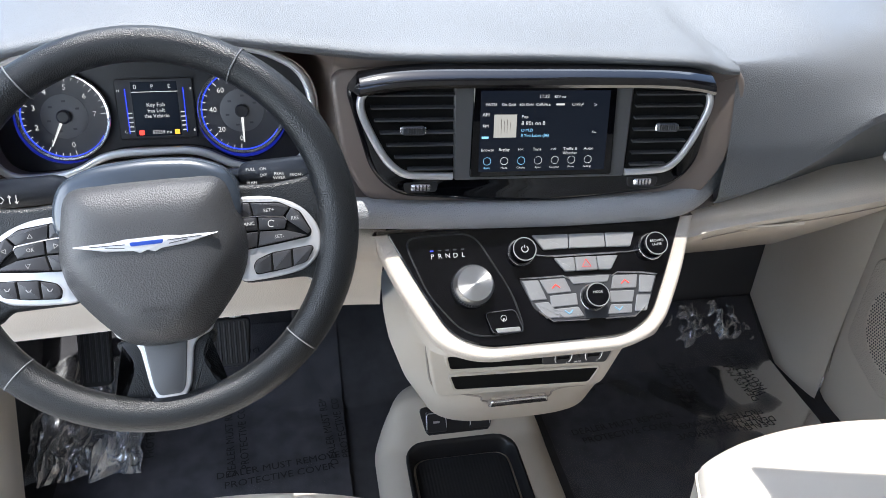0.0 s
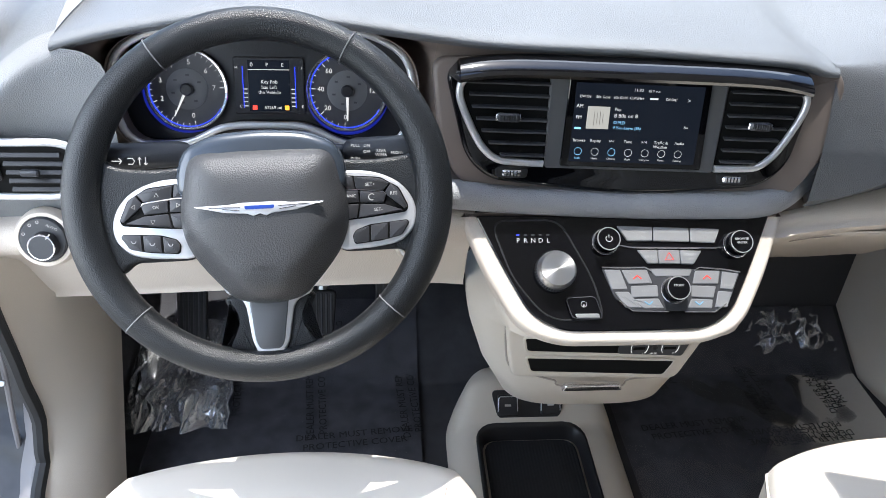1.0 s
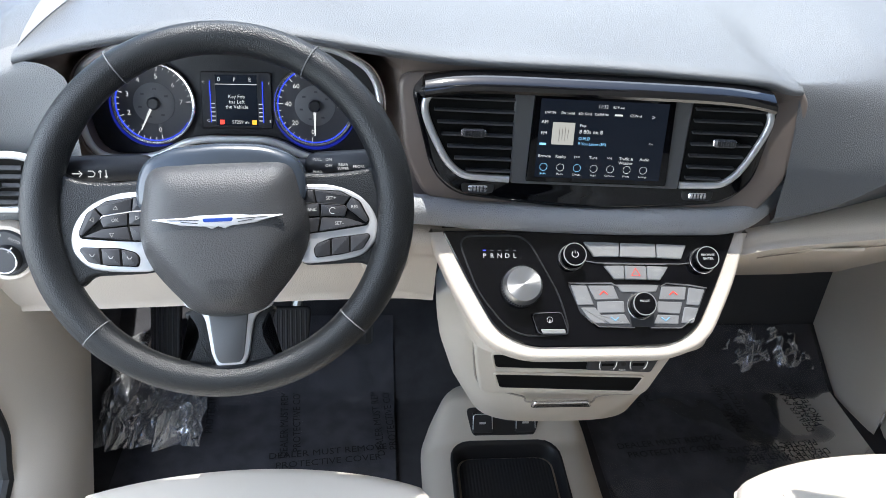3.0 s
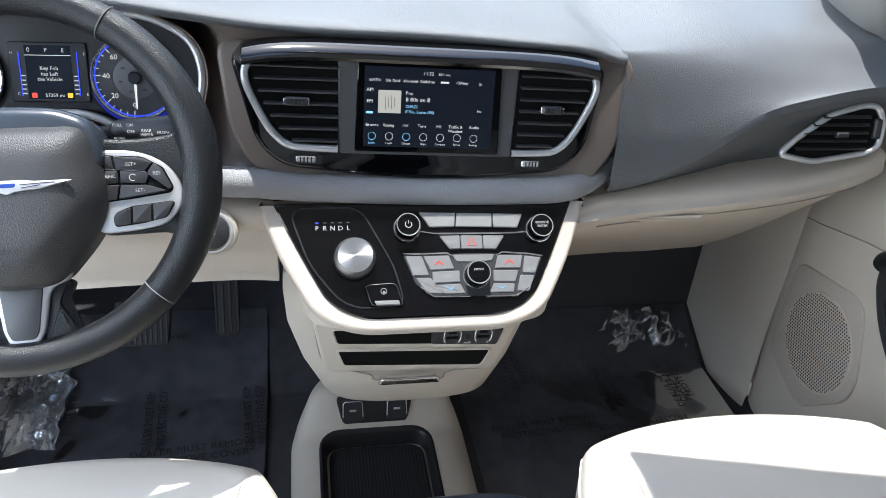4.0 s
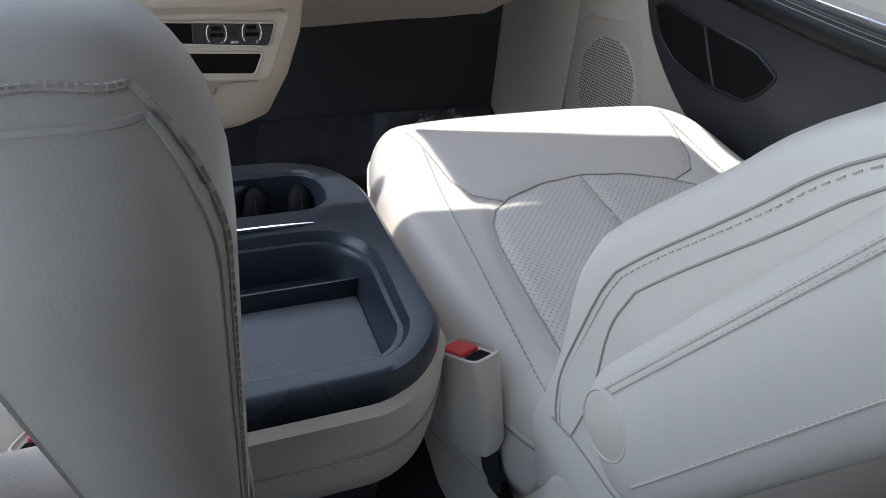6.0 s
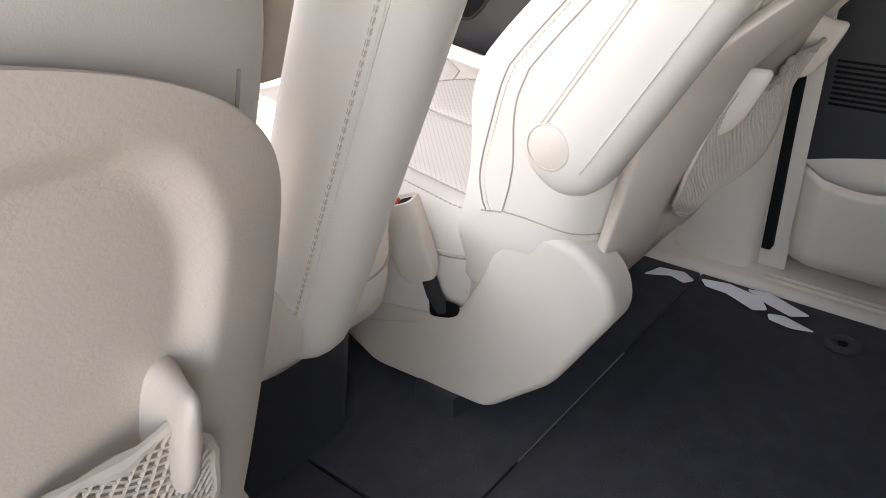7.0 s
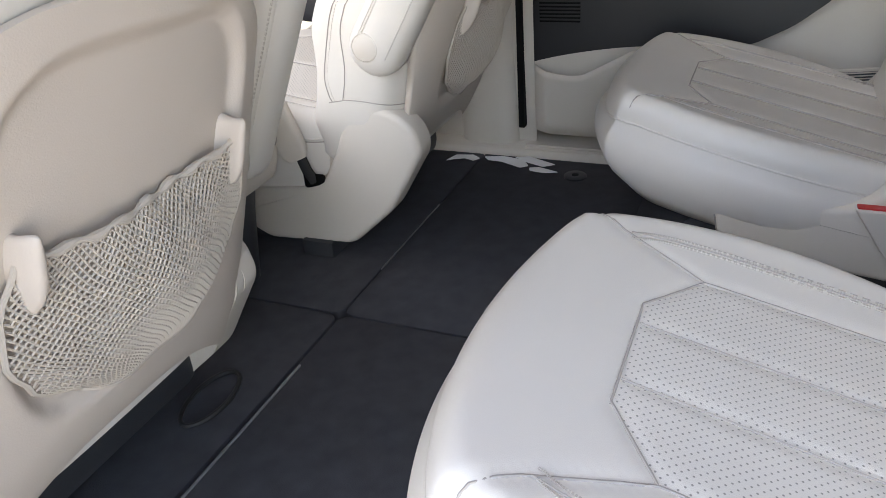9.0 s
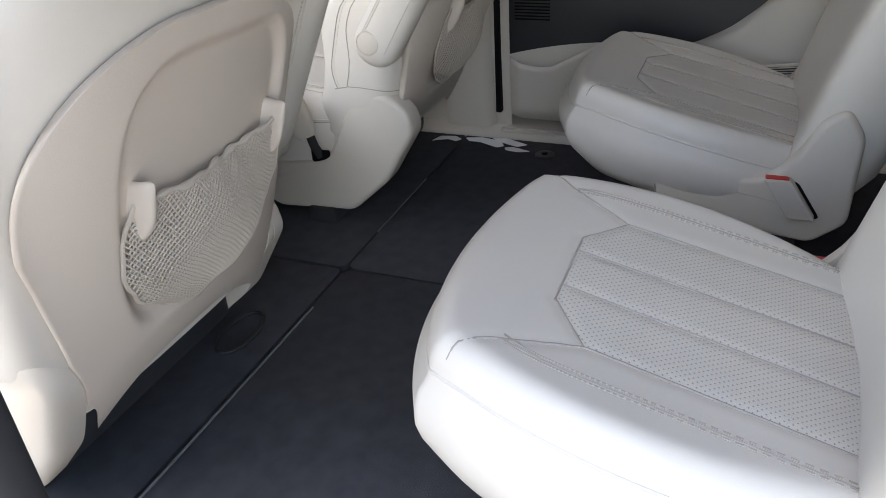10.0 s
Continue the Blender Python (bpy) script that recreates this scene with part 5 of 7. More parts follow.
for pts, w, x_, z_ in (
    ([(-0.032, 0.5255), (-0.012, 0.525), (-0.004, 0.508), (-0.024, 0.508)], "A/C", -0.018, 0.514),
    ([(-0.010, 0.525), (0.022, 0.525), (0.028, 0.513), (-0.002, 0.5125)], "", 0, 0),
    ([(0.0, 0.511), (0.034, 0.5115), (0.034, 0.5015), (0.0, 0.501)], "OFF", 0.018, 0.5062),
    ([(0.026, 0.5255), (0.080, 0.525), (0.076, 0.519), (0.032, 0.519)], "", 0, 0),
    ([(0.084, 0.524), (0.116, 0.5235), (0.112, 0.512), (0.079, 0.5125)], "", 0, 0),
    ([(0.077, 0.511), (0.109, 0.510), (0.104, 0.500), (0.076, 0.501)], "", 0, 0),
    ([(0.119, 0.523), (0.1395, 0.521), (0.130, 0.507), (0.114, 0.508)], "FRONT", 0.126, 0.511),
    ([(0.111, 0.506), (0.129, 0.505), (0.121, 0.492), (0.105, 0.492)], "REAR", 0.117, 0.495),
    ([(-0.021, 0.506), (-0.003, 0.506), (0.012, 0.492), (-0.008, 0.4925)], "", 0, 0),
    ([(0.0, 0.4995), (0.034, 0.500), (0.040, 0.4915), (0.014, 0.4915)], "", 0, 0),
    ([(0.076, 0.4995), (0.103, 0.4985), (0.101, 0.491), (0.070, 0.4915)], "", 0, 0),
):
    button(pts, M_climate, w, x_, z_, 0.0052 if len(w) < 4 else 0.0042, h=0.0028)
for x_, z_, up, m_ in ((0.009, 0.5185, 1, M_redlight), (0.098, 0.518, 1, M_redlight), (0.021, 0.496, -1, M_cyan), (0.085, 0.4955, -1, M_cyan)):
    sub("arrow_mark", tube([CT @ Vector((*f2(x_ + a, z_ + up * b), 0.0032)) for a, b in ((-0.005, -0.0015), (0, 0.0015), (0.005, -0.0015))], 0.0007, 4), m_, panel)
epb = button([(-0.083, 0.501), (-0.046, 0.502), (-0.038, 0.483), (-0.076, 0.4835)], M_gloss, "P", -0.061, 0.494, 0.006, h=0.004)
sub("brake_outline", tube([CT @ Vector((*p, 0.0042)) for p in rounded([f2(-0.083, 0.501), f2(-0.046, 0.502), f2(-0.038, 0.483), f2(-0.076, 0.4835)], 0.006, 4)], 0.0006, 4, closed=True), M_button, epb)
sub("brake_ring", tube([at2(-0.061, 0.4955) @ Vector((0.0035 * math.cos(a), 0.0035 * math.sin(a), 0.0044)) for a in [2 * math.pi * j / 20 for j in range(20)]], 0.0003, 4, closed=True), M_white, epb)
sub("brake_bar", slab(rounded([f2(-0.073, 0.4875), f2(-0.043, 0.4875), f2(-0.042, 0.4835), f2(-0.070, 0.4835)], 0.002), CT, 0.0055, 0.001), M_btnl, epb, "silver parking brake paddle")

# storage slots and sockets below
FB = plane((0, 0.805, 0.36), (0, -0.06, 1))


def fb(x, z):
    return (x, z - 0.36)


def slot_open(pts, label):
    o = add("storage_slot", slab(rounded([fb(*p) for p in pts], 0.006, 4), FB @ Matrix.Translation((0, 0, -0.002)), 0.004, 0.001), M_seam, stack, label)
    ring = rounded([fb(*p) for p in pts], 0.006, 4)
    sub("slot_edge", tube([FB @ Vector((*p, 0.001)) for p in ring], 0.0022, 6, closed=True), M_beige, o)
    return o


add("slot_panel", slab(rounded([fb(-0.147, 0.439), fb(0.129, 0.428), fb(0.101, 0.338), fb(-0.132, 0.347)], 0.014), FB @ Matrix.Translation((0, 0, -0.014)), 0.014, 0.005, 3), M_beige, stack, "beige slot panel")
slot_open([(-0.122, 0.424), (0.108, 0.416), (0.100, 0.386), (-0.116, 0.398)], "narrow dark storage slot")
slot_open([(-0.116, 0.388), (0.092, 0.378), (0.081, 0.349), (-0.107, 0.360)], "narrow dark storage slot")
hub = add("socket_plate", slab(rounded([fb(0.008, 0.418), fb(0.105, 0.4140), fb(0.098, 0.387), fb(0.008, 0.393)], 0.004), FB, 0.004, 0.001), M_dark, stack, "dark grey socket plate")
for x_ in (0.036, 0.078):
    for zz, w_ in ((0.4115, 0.0055), (0.4030, 0.0082)):
        sub("usb_socket", slab(rounded([fb(x_ - w_, zz - 0.0023), fb(x_ + w_, zz - 0.0023), fb(x_ + w_, zz + 0.0023), fb(x_ - w_, zz + 0.0023)], 0.0008), FB @ Matrix.Translation((0, 0, 0.004)), 0.0006, 0.0002), M_seam, hub)
    for e in (-1, 1):
        arc = [FB @ Vector((x_ + e * (0.0115 - 0.003 * (abs(q) / 0.0105) ** 3), 0.4055 - 0.36 + q, 0.0046)) for q in [-0.0105 + 0.021 * j / 8 for j in range(9)]]
        sub("socket_mark", tube(arc, 0.0005, 4), M_white, hub)
for t_, x_ in (("1", 0.042), ("AUX", 0.057), ("2", 0.084)):
    o = letters(t_, FB @ Matrix.Translation((*fb(x_, 0.3935), 0.004)), 0.0046, M_white, None)
    o.parent = hub
sub("aux_socket", lathe([(0.0035, 0), (0.0035, 0.001), (0.0015, 0.001), (0.0015, 0.0002)], FB @ Matrix.Translation((*fb(0.057, 0.4045), 0.004)), 16), M_rubber, hub)
add("drawer_pull", slab(rounded([(-0.043, -0.006), (0.043, -0.006), (0.038, 0.006), (-0.038, 0.006)], 0.004), plane((-0.018, 0.804, 0.334), (0, -0.1, 1)), 0.008, 0.003, 3), M_chrome, stack, "chrome drawer pull")
jn = [(-0.144, 0.416), (-0.141, 0.38), (-0.135, 0.348), (-0.12, 0.335), (-0.085, 0.328), (-0.068, 0.322), (-0.058, 0.312), (0.022, 0.309), (0.034, 0.320), (0.05, 0.324), (0.085, 0.325)]
add("drawer_joint", tube(curve_through([Vector((x_, 0.8115 if abs(x_) < 0.1 else 0.82, z_ + 0.013)) for x_, z_ in jn], 40), 0.0014, 6), M_darkstitch, stack)


# ---- steering wheel ----
RAKE = radians(31)
WC = Vector((-0.425, 0.735, 0.672))
WM = Matrix.Translation(WC) @ plane((0, 0, 0), (0, math.sin(RAKE), math.cos(RAKE))) @ Matrix.Rotation(radians(3.0), 4, "Z")
wheel = thing("steering_wheel", "black leather steering wheel with silver spokes and a winged badge", "steering wheel", tuple(WC))
RW = 0.178
ringp = [WM @ Vector((-0.005 + RW * math.cos(a), RW * 0.985 * math.sin(a), 0)) for a in [2 * math.pi * k / 128 for k in range(128)]]
add("rim", tube(ringp, [0.0168 + 0.0026 * abs(math.cos(2 * math.pi * k / 128)) ** 3 for k in range(128)], 24, closed=True), M_wheel, wheel, "grained black leather rim", 60)
nrm = (WM.to_3x3() @ Vector((0, 0, 1))).normalized()
for a in (57, 123, 223, 316):
    a = radians(a)
    c = WM @ Vector((-0.005 + RW * math.cos(a), RW * 0.985 * math.sin(a), 0))
    rad = (WM.to_3x3() @ Vector((math.cos(a), math.sin(a), 0))).normalized()
    add("rim_seam", tube([c + (rad * math.cos(t) + nrm * math.sin(t)) * 0.0182 for t in [2 * math.pi * k / 20 for k in range(20)]], 0.0007, 5, closed=True), M_seamline, wheel)
# airbag cover: a grained pad with two folds that run together towards its foot
half = [(0, 0.048), (0.035, 0.0475), (0.070, 0.043), (0.0805, 0.010), (0.0840, -0.025), (0.0745, -0.056), (0.048, -0.090), (0.030, -0.105), (0, -0.109)]
o = [Vector((*p, 0)) for p in half] + [Vector((-x, y, 0)) for x, y in half[-2:0:-1]]
ring0 = curve_through(o + [o[0]], 96)[:-1]


def pad_height(x, y, k):
    h = 0.006 + 0.040 * (1 - k ** 5) ** 0.55
    d = (abs(x) - 0.068) * 0.755 - (y + 0.030) * 0.655
    d = math.log(1 + math.exp(min(40, d / 0.0025))) * 0.0025
    return h - min(0.024, d * 0.75) * (1 - k ** 8)


secs = [[WM @ Vector((p.x * 0.97, -0.03 + (p.y + 0.03) * 0.97, -0.03)) for p in ring0], [WM @ p for p in ring0]]
for k in (0.995, 0.98, 0.955, 0.92, 0.88, 0.83, 0.78, 0.72, 0.66, 0.6, 0.53, 0.46, 0.38, 0.3, 0.2, 0.1, 0.02):
    secs.append([WM @ Vector((p.x * k, -0.03 + (p.y + 0.03) * k, pad_height(p.x * k, -0.03 + (p.y + 0.03) * k, k))) for p in ring0])
add("airbag_cover", loft(secs), M_hub, wheel, "grained black horn pad", 60)
sh = rounded([(-0.086, 0.000), (0.084, 0.000), (0.0835, 0.030), (0.074, 0.052), (0.045, 0.064), (0.0, 0.067), (-0.047, 0.064), (-0.076, 0.052), (-0.0855, 0.030)], 0.014, 6)
add("column_shroud", slab(sh, WM @ Matrix.Translation((0, 0, -0.03)), 0.052, 0.012, 5), M_shroud, wheel, "smooth dark cover above the horn pad")
badge = [(-0.062, 0.003), (-0.03, 0.0035), (-0.018, 0.005), (0.018, 0.005), (0.03, 0.0035), (0.062, 0.003), (0.035, -0.004), (0.012, -0.006), (0.006, -0.0085), (0, -0.006), (-0.006, -0.0085), (-0.012, -0.006), (-0.035, -0.004)]
bd = add("badge", slab([(x, y) for x, y in badge[::-1]], WM @ Matrix.Translation((0, -0.012, 0.0440)), 0.004, 0.0014, 2), M_silver, wheel, "chrome winged badge")
sub("badge_centre", slab(rounded([(-0.0135, -0.0017), (0.0135, -0.0017), (0.0145, 0.0019), (-0.0145, 0.0019)], 0.0015), WM @ Matrix.Translation((0, -0.012, 0.0477)), 0.0008, 0.0003), material("badge_blue", (0.015, 0.05, 0.28), 0.3), bd, "blue badge centre")
for e in (-1, 1):
    for k in range(2):
        sub("feather_line", tube([WM @ Vector((e * (0.018 + 0.001 * k), -0.0115 - 0.003 * k, 0.0482)), WM @ Vector((e * (0.048 - 0.013 * k), -0.0105 - 0.002 * k, 0.0482))], 0.0004, 4), M_button, bd)
letters("AIRBAG", WM @ Matrix.Translation((0, -0.072, 0.0462)), 0.0068, M_satin, wheel)
# spokes and switches
for s in (-1, 1):
    way = 1 if s > 0 else -1
    o = [(0.070, 0.035), (0.11, 0.032), (0.150, 0.036), (0.174, 0.055), (0.176, -0.06), (0.150, -0.075), (0.138, -0.062), (0.07, -0.062)]
    arm = add("spoke", slab(rounded([(s * x, y) for x, y in o][::-way], 0.014, 5), WM @ Matrix.Translation((0, 0, -0.014)), 0.016, 0.005, 3), M_wheel, wheel, "black leather spoke")
    o = [(0.070, 0.0225), (0.104, 0.021), (0.122, 0.016), (0.138, 0.007), (0.149, -0.007), (0.154, -0.022), (0.152, -0.038), (0.138, -0.054), (0.112, -0.0585), (0.070, -0.0605)]
    sub("silver_frame", slab(rounded([(s * x, y) for x, y in o][::-way], 0.012, 4), WM @ Matrix.Translation((0, 0, 0.000)), 0.0065, 0.003, 3), M_silver, arm, "silver switch frame")
    for o in ([(0.074, 0.0175), (0.117, 0.0135), (0.1365, 0.002), (0.1455, -0.018), (0.143, -0.0235), (0.108, -0.0275), (0.074, -0.030)], [(0.086, -0.0455), (0.090, -0.0395), (0.105, -0.0345), (0.143, -0.0315), (0.1455, -0.0345), (0.137, -0.0475), (0.116, -0.0520), (0.088, -0.0545)]):
        sub("switch_well", slab(rounded([(s * x, y) for x, y in o][::-way], 0.003, 3), WM @ Matrix.Translation((0, 0, 0.0066)), 0.0006, 0.0002), M_seam, arm)
    for pts in (
        [(0.0905, 0.0150), (0.117, 0.0120), (0.1265, 0.0070), (0.1195, -0.0010), (0.0925, 0.0022)],
        [(0.0760, 0.0160), (0.0892, 0.0150), (0.0910, 0.0022), (0.0760, 0.0030)],
        [(0.0760, 0.0015), (0.0945, 0.0008), (0.0945, -0.0115), (0.0760, -0.0120)],
        [(0.0962, 0.0006), (0.1205, -0.0024), (0.1225, -0.0058), (0.1198, -0.0132), (0.0962, -0.0118)],
        [(0.1280, 0.0062), (0.1352, 0.0010), (0.1440, -0.0178), (0.1412, -0.0205), (0.1240, -0.0060), (0.1218, -0.0022)],
        [(0.0965, -0.0134), (0.1205, -0.0148), (0.1405, -0.0218), (0.108, -0.0258), (0.0935, -0.0272)],
        [(0.0760, -0.0135), (0.0948, -0.0132), (0.0918, -0.0272), (0.0760, -0.0285)],
        [(0.0875, -0.0448), (0.0910, -0.0400), (0.1035, -0.0362), (0.1030, -0.0520), (0.0905, -0.0532), (0.0875, -0.0505)],
        [(0.1055, -0.0357), (0.1230, -0.0338), (0.1222, -0.0502), (0.1050, -0.0518)],
        [(0.1250, -0.0336), (0.1428, -0.0325), (0.1442, -0.0345), (0.1368, -0.0468), (0.1242, -0.0500)],
    ):
        sub("switch", slab(rounded([(s * x, y) for x, y in pts][::-way], 0.0010, 3), WM @ Matrix.Translation((0, 0, 0.0068)), 0.003, 0.0008, 2), M_key, arm)
    for w, x, y in ((("SET+", 0.107, 0.006), ("RES", 0.1305, -0.004), ("CANC", 0.0855, -0.005), ("SET-", 0.114, -0.020)) if s > 0 else (("OK", 0.108, -0.0065),)):
        letters(w, WM @ Matrix.Translation((s * x, y, 0.0099)), 0.0048, M_white, wheel)
    # chrome thread stands in for the highlight on the raised centre switch
    sub("switch_glint", tube([WM @ Vector((s * x, y, 0.0096)) for x, y in ((0.0765, 0.0022), (0.092, 0.0016), (0.105, 0.0002), (0.1205, -0.0020), (0.1228, -0.0050))], 0.0006, 5), M_chrome, arm, "thin highlight along the centre switch")
    if s < 0:
        for x, y, turn in ((0.107, 0.0055, 90), (0.130, -0.005, 180), (0.0865, -0.005, 0), (0.112, -0.0205, 270)):
            sub("arrow_mark", tube([WM @ Vector((s * x + 0.0024 * math.cos(radians(turn + d)), y + 0.0024 * math.sin(radians(turn + d)), 0.0100)) for d in (0, 120, 240)], 0.0004, 4, closed=True), M_white, arm)
        for x, y in ((0.096, -0.0445), (0.114, -0.0430), (0.132, -0.0400)):
            sub("call_mark", tube([WM @ Vector((s * x - 0.0024, y + 0.0012, 0.0100)), WM @ Vector((s * x - 0.001, y - 0.0012, 0.0100)), WM @ Vector((s * x + 0.001, y - 0.0012, 0.0100)), WM @ Vector((s * x + 0.0024, y + 0.0008, 0.0100))], 0.0005, 4), M_print2, arm)
    if s > 0:
        sub("cruise_mark", tube([WM @ Vector((0.108 + 0.0032 * math.cos(a), -0.0068 + 0.0032 * math.sin(a), 0.0100)) for a in [0.6 + 4.6 * k / 12 for k in range(13)]], 0.0004, 4), M_white, arm)
o = [(-0.050, -0.088), (-0.046, -0.098), (-0.032, -0.103), (-0.027, -0.112), (-0.0225, -0.148), (-0.017, -0.162), (0.009, -0.163), (0.0155, -0.150), (0.0215, -0.116), (0.026, -0.108), (0.040, -0.102), (0.046, -0.088)]
lowsp = add("lower_spoke", slab(rounded(o, 0.004, 4), WM @ Matrix.Translation((0, 0, -0.004)), 0.009, 0.003, 3), M_silver, wheel, "silver lower spoke")
sub("spoke_inlay", slab(rounded([(-0.0235, -0.100), (-0.0185, -0.148), (-0.0145, -0.157), (0.0065, -0.157), (0.0105, -0.150), (0.0180, -0.100)], 0.004, 4), WM @ Matrix.Translation((0, 0, 0.0035)), 0.0035, 0.0015, 2), M_gun, lowsp, "dark satin inlay")
for s in (-1, 1):
    o = rounded([(s * 0.020, -0.10), (s * 0.036, -0.100), (s * 0.048, -0.104), (s * 0.036, -0.126), (s * 0.050, -0.157), (s * 0.062, -0.172), (s * 0.010, -0.172)][:: (1 if s < 0 else -1)], 0.008, 5)
    sub("spoke_root", slab(o, WM @ Matrix.Translation((-0.003, 0, -0.014)), 0.014, 0.006, 3), M_wheel, lowsp)
# column and stalks
column = thing("steering_column", "dark steering column with two control stalks", "steering column", (-0.425, 0.85, 0.6))
add("column_cover", loft([[Vector((-0.425, 0.745 + t * 0.20, 0.665 - t * 0.10)) + Vector((p.x, 0, p.y)) for p in oval(0, 0, 0.13 + 0.02 * t, 0.11 + 0.03 * t, 0, 32, 3)] for t in (0, 0.3, 0.7, 1.0)]), M_dark, column, "dark column cover")
for s, lx in ((-1, 0.16), (1, 0.14)):
    base = Vector((-0.425 + s * 0.05, 0.80, 0.690))
    tip = base + Vector((s * (lx - 0.03), -0.02, 0.002 if s < 0 else 0.016))
    add("stalk", tube([base, base.lerp(tip, 0.26), base.lerp(tip, 0.29), base.lerp(tip, 0.36), tip, tip + Vector((s * 0.010, 0, 0)), tip + Vector((s * 0.013, 0, 0))], [0.007, 0.008, 0.0115, 0.0138, 0.0145, 0.011, 0.004], 20), M_dark, column, "black control stalk")
for w, x, z in (("PULL", -0.334, 0.711), ("PUSH", -0.334, 0.696), ("ON", -0.322, 0.711), ("OFF", -0.322, 0.704), ("REAR", -0.307, 0.705), ("WIPER", -0.307, 0.7005), ("FRONT", -0.290, 0.703)):
    letters(w, plane((x, 0.7695, z + 0.002), (0, 0.3, 1)), 0.0042, M_white, column)
PS = plane((-0.562, 0.7685, 0.694), (0, 0.3, 1))
marks = ([(-0.022, 0), (-0.012, 0)], [(-0.015, 0.003), (-0.012, 0), (-0.015, -0.003)], [(-0.006, 0.003), (-0.001, 0.003), (0.001, 0), (-0.001, -0.003), (-0.006, -0.003)], [(0.006, -0.004), (0.006, 0.004)], [(0.0045, 0.002), (0.006, 0.004), (0.0075, 0.002)], [(0.012, 0.004), (0.012, -0.004)], [(0.0105, -0.002), (0.012, -0.004), (0.0135, -0.002)])
for mk in marks:
    add("stalk_mark", tube([PS @ Vector((a, b, 0.0)) for a, b in mk], 0.0005, 4), M_white, column)

# ---- instrument cluster ----
clu = thing("instrument_cluster", "blue-lit instrument cluster with two round gauges and a centre display", "instrument cluster", (-0.447, 0.96, 0.62))
FC = plane((-0.447, 0.955, 0.695), (0, 0.28, 1))
hood = rounded([(-0.165, -0.06), (-0.09, -0.058), (-0.05, -0.035), (0.05, -0.035), (0.09, -0.058), (0.165, -0.06), (0.182, 0.01), (0.17, 0.052), (0.12, 0.078), (-0.12, 0.078), (-0.17, 0.052), (-0.182, 0.01)][::1], 0.03, 5)
add("gauge_backing", slab(hood, FC @ Matrix.Translation((0, 0, -0.008)), 0.008, 0.002), M_satin, clu, "black cluster face")
add("chrome_hoop", tube([FC @ Vector((x, y, 0.034)) for x, y in hood], 0.0045, 10, closed=True), M_silver, clu, "thin chrome hoop")
bm = bmesh.new()
rings = [[FC @ Vector((x * k, y * k, h)) for x, y in hood] for k, h in ((1.0, -0.004), (1.01, 0.02), (1.02, 0.034), (1.04, 0.038))]
add("cluster_hood", loft(rings, caps=False), M_bronze, clu, "taupe hood around the gauges", 60)


M_face2 = material("gauge_face_pale", (0.11, 0.11, 0.115), 0.5)
M_halo = glow("blue_halo", (0.01, 0.02, 0.35), 0.25)


def gauge(cx, marks, a0, a1, pointer):
    m = FC @ Matrix.Translation((cx, 0.004, 0.002)) @ Matrix.Scale(0.965, 4)
    g = add("gauge", lathe([(0.051, 0), (0.051, 0.004), (0.049, 0.005), (0.047, 0.002), (0.001, 0.002)], m, 64), M_face, clu, "round gauge with white numerals")
    sub("gauge_centre", lathe([(0.026, 0), (0.026, 0.0004), (0.0255, 0.0006), (0.001, 0.0006)], m @ Matrix.Translation((0, 0, 0.002)), 40), M_face2, g, "paler grey gauge centre")
    for k in range(6):
        a = radians(30 + 55 * k)
        sub("dial_mark", slab([(-0.0022, -0.0012), (0.0022, -0.0012), (0.0022, 0.0012), (-0.0022, 0.0012)], m @ Matrix.Translation((0.018 * math.cos(a), 0.018 * math.sin(a), 0.0027)), 0.0003, 0.0001, 1), M_face, g)
    sub("gauge_ring", tube([m @ Vector((0.050 * math.cos(a), 0.050 * math.sin(a), 0.005)) for a in [2 * math.pi * k / 64 for k in range(64)]], 0.0021, 6, closed=True), M_chrome, g, "chrome ring")
    sub("blue_halo", tube([m @ Vector((0.0545 * math.cos(a), 0.0545 * math.sin(a), 0.0)) for a in [radians((150 if cx < 0 else 200) + 140 * k / 40) for k in range(41)]], [0.0005 + 0.0022 * math.sin(math.pi * k / 40) for k in range(41)], 8), M_halo, g, "soft blue light outside the ring")
    sub("blue_glow", tube([m @ Vector((0.0475 * math.cos(a), 0.0475 * math.sin(a), 0.003)) for a in [radians(100 + 230 * k / 40) for k in range(41)]], 0.0009, 6), M_blue, g, "blue rim light")
    n = len(marks)
    for i, t in enumerate(marks):
        a = radians(a0 + (a1 - a0) * i / (n - 1))
        o = letters(t, m @ Matrix.Translation((0.034 * math.cos(a), 0.034 * math.sin(a), 0.0024)), 0.0088, M_white, None, "numeral")
        o.parent = g
    bm = bmesh.new()
    for i in range((n - 1) * 4 + 1):
        a = radians(a0 + (a1 - a0) * i / ((n - 1) * 4))
        r0 = 0.041 if i % 4 == 0 else 0.0435
        tube([m @ Vector((r0 * math.cos(a), r0 * math.sin(a), 0.0026)), m @ Vector((0.0465 * math.cos(a), 0.0465 * math.sin(a), 0.0026))], 0.0005, 4, bm)
    tagged(sub("tick_marks", bm, M_white, g), kind="stuff")
    a = radians(pointer)
    sub("pointer", tube([m @ Vector((0.004 * math.cos(a + 3.14), 0.004 * math.sin(a + 3.14), 0.006)), m @ Vector((0.038 * math.cos(a), 0.038 * math.sin(a), 0.005))], [0.0022, 0.0008], 6), M_white, g, "white pointer")
    sub("pointer_hub", lathe([(0.008, 0), (0.008, 0.005), (0.006, 0.007), (0.001, 0.007)], m @ Matrix.Translation((0, 0, 0.002)), 24), M_satin, g)


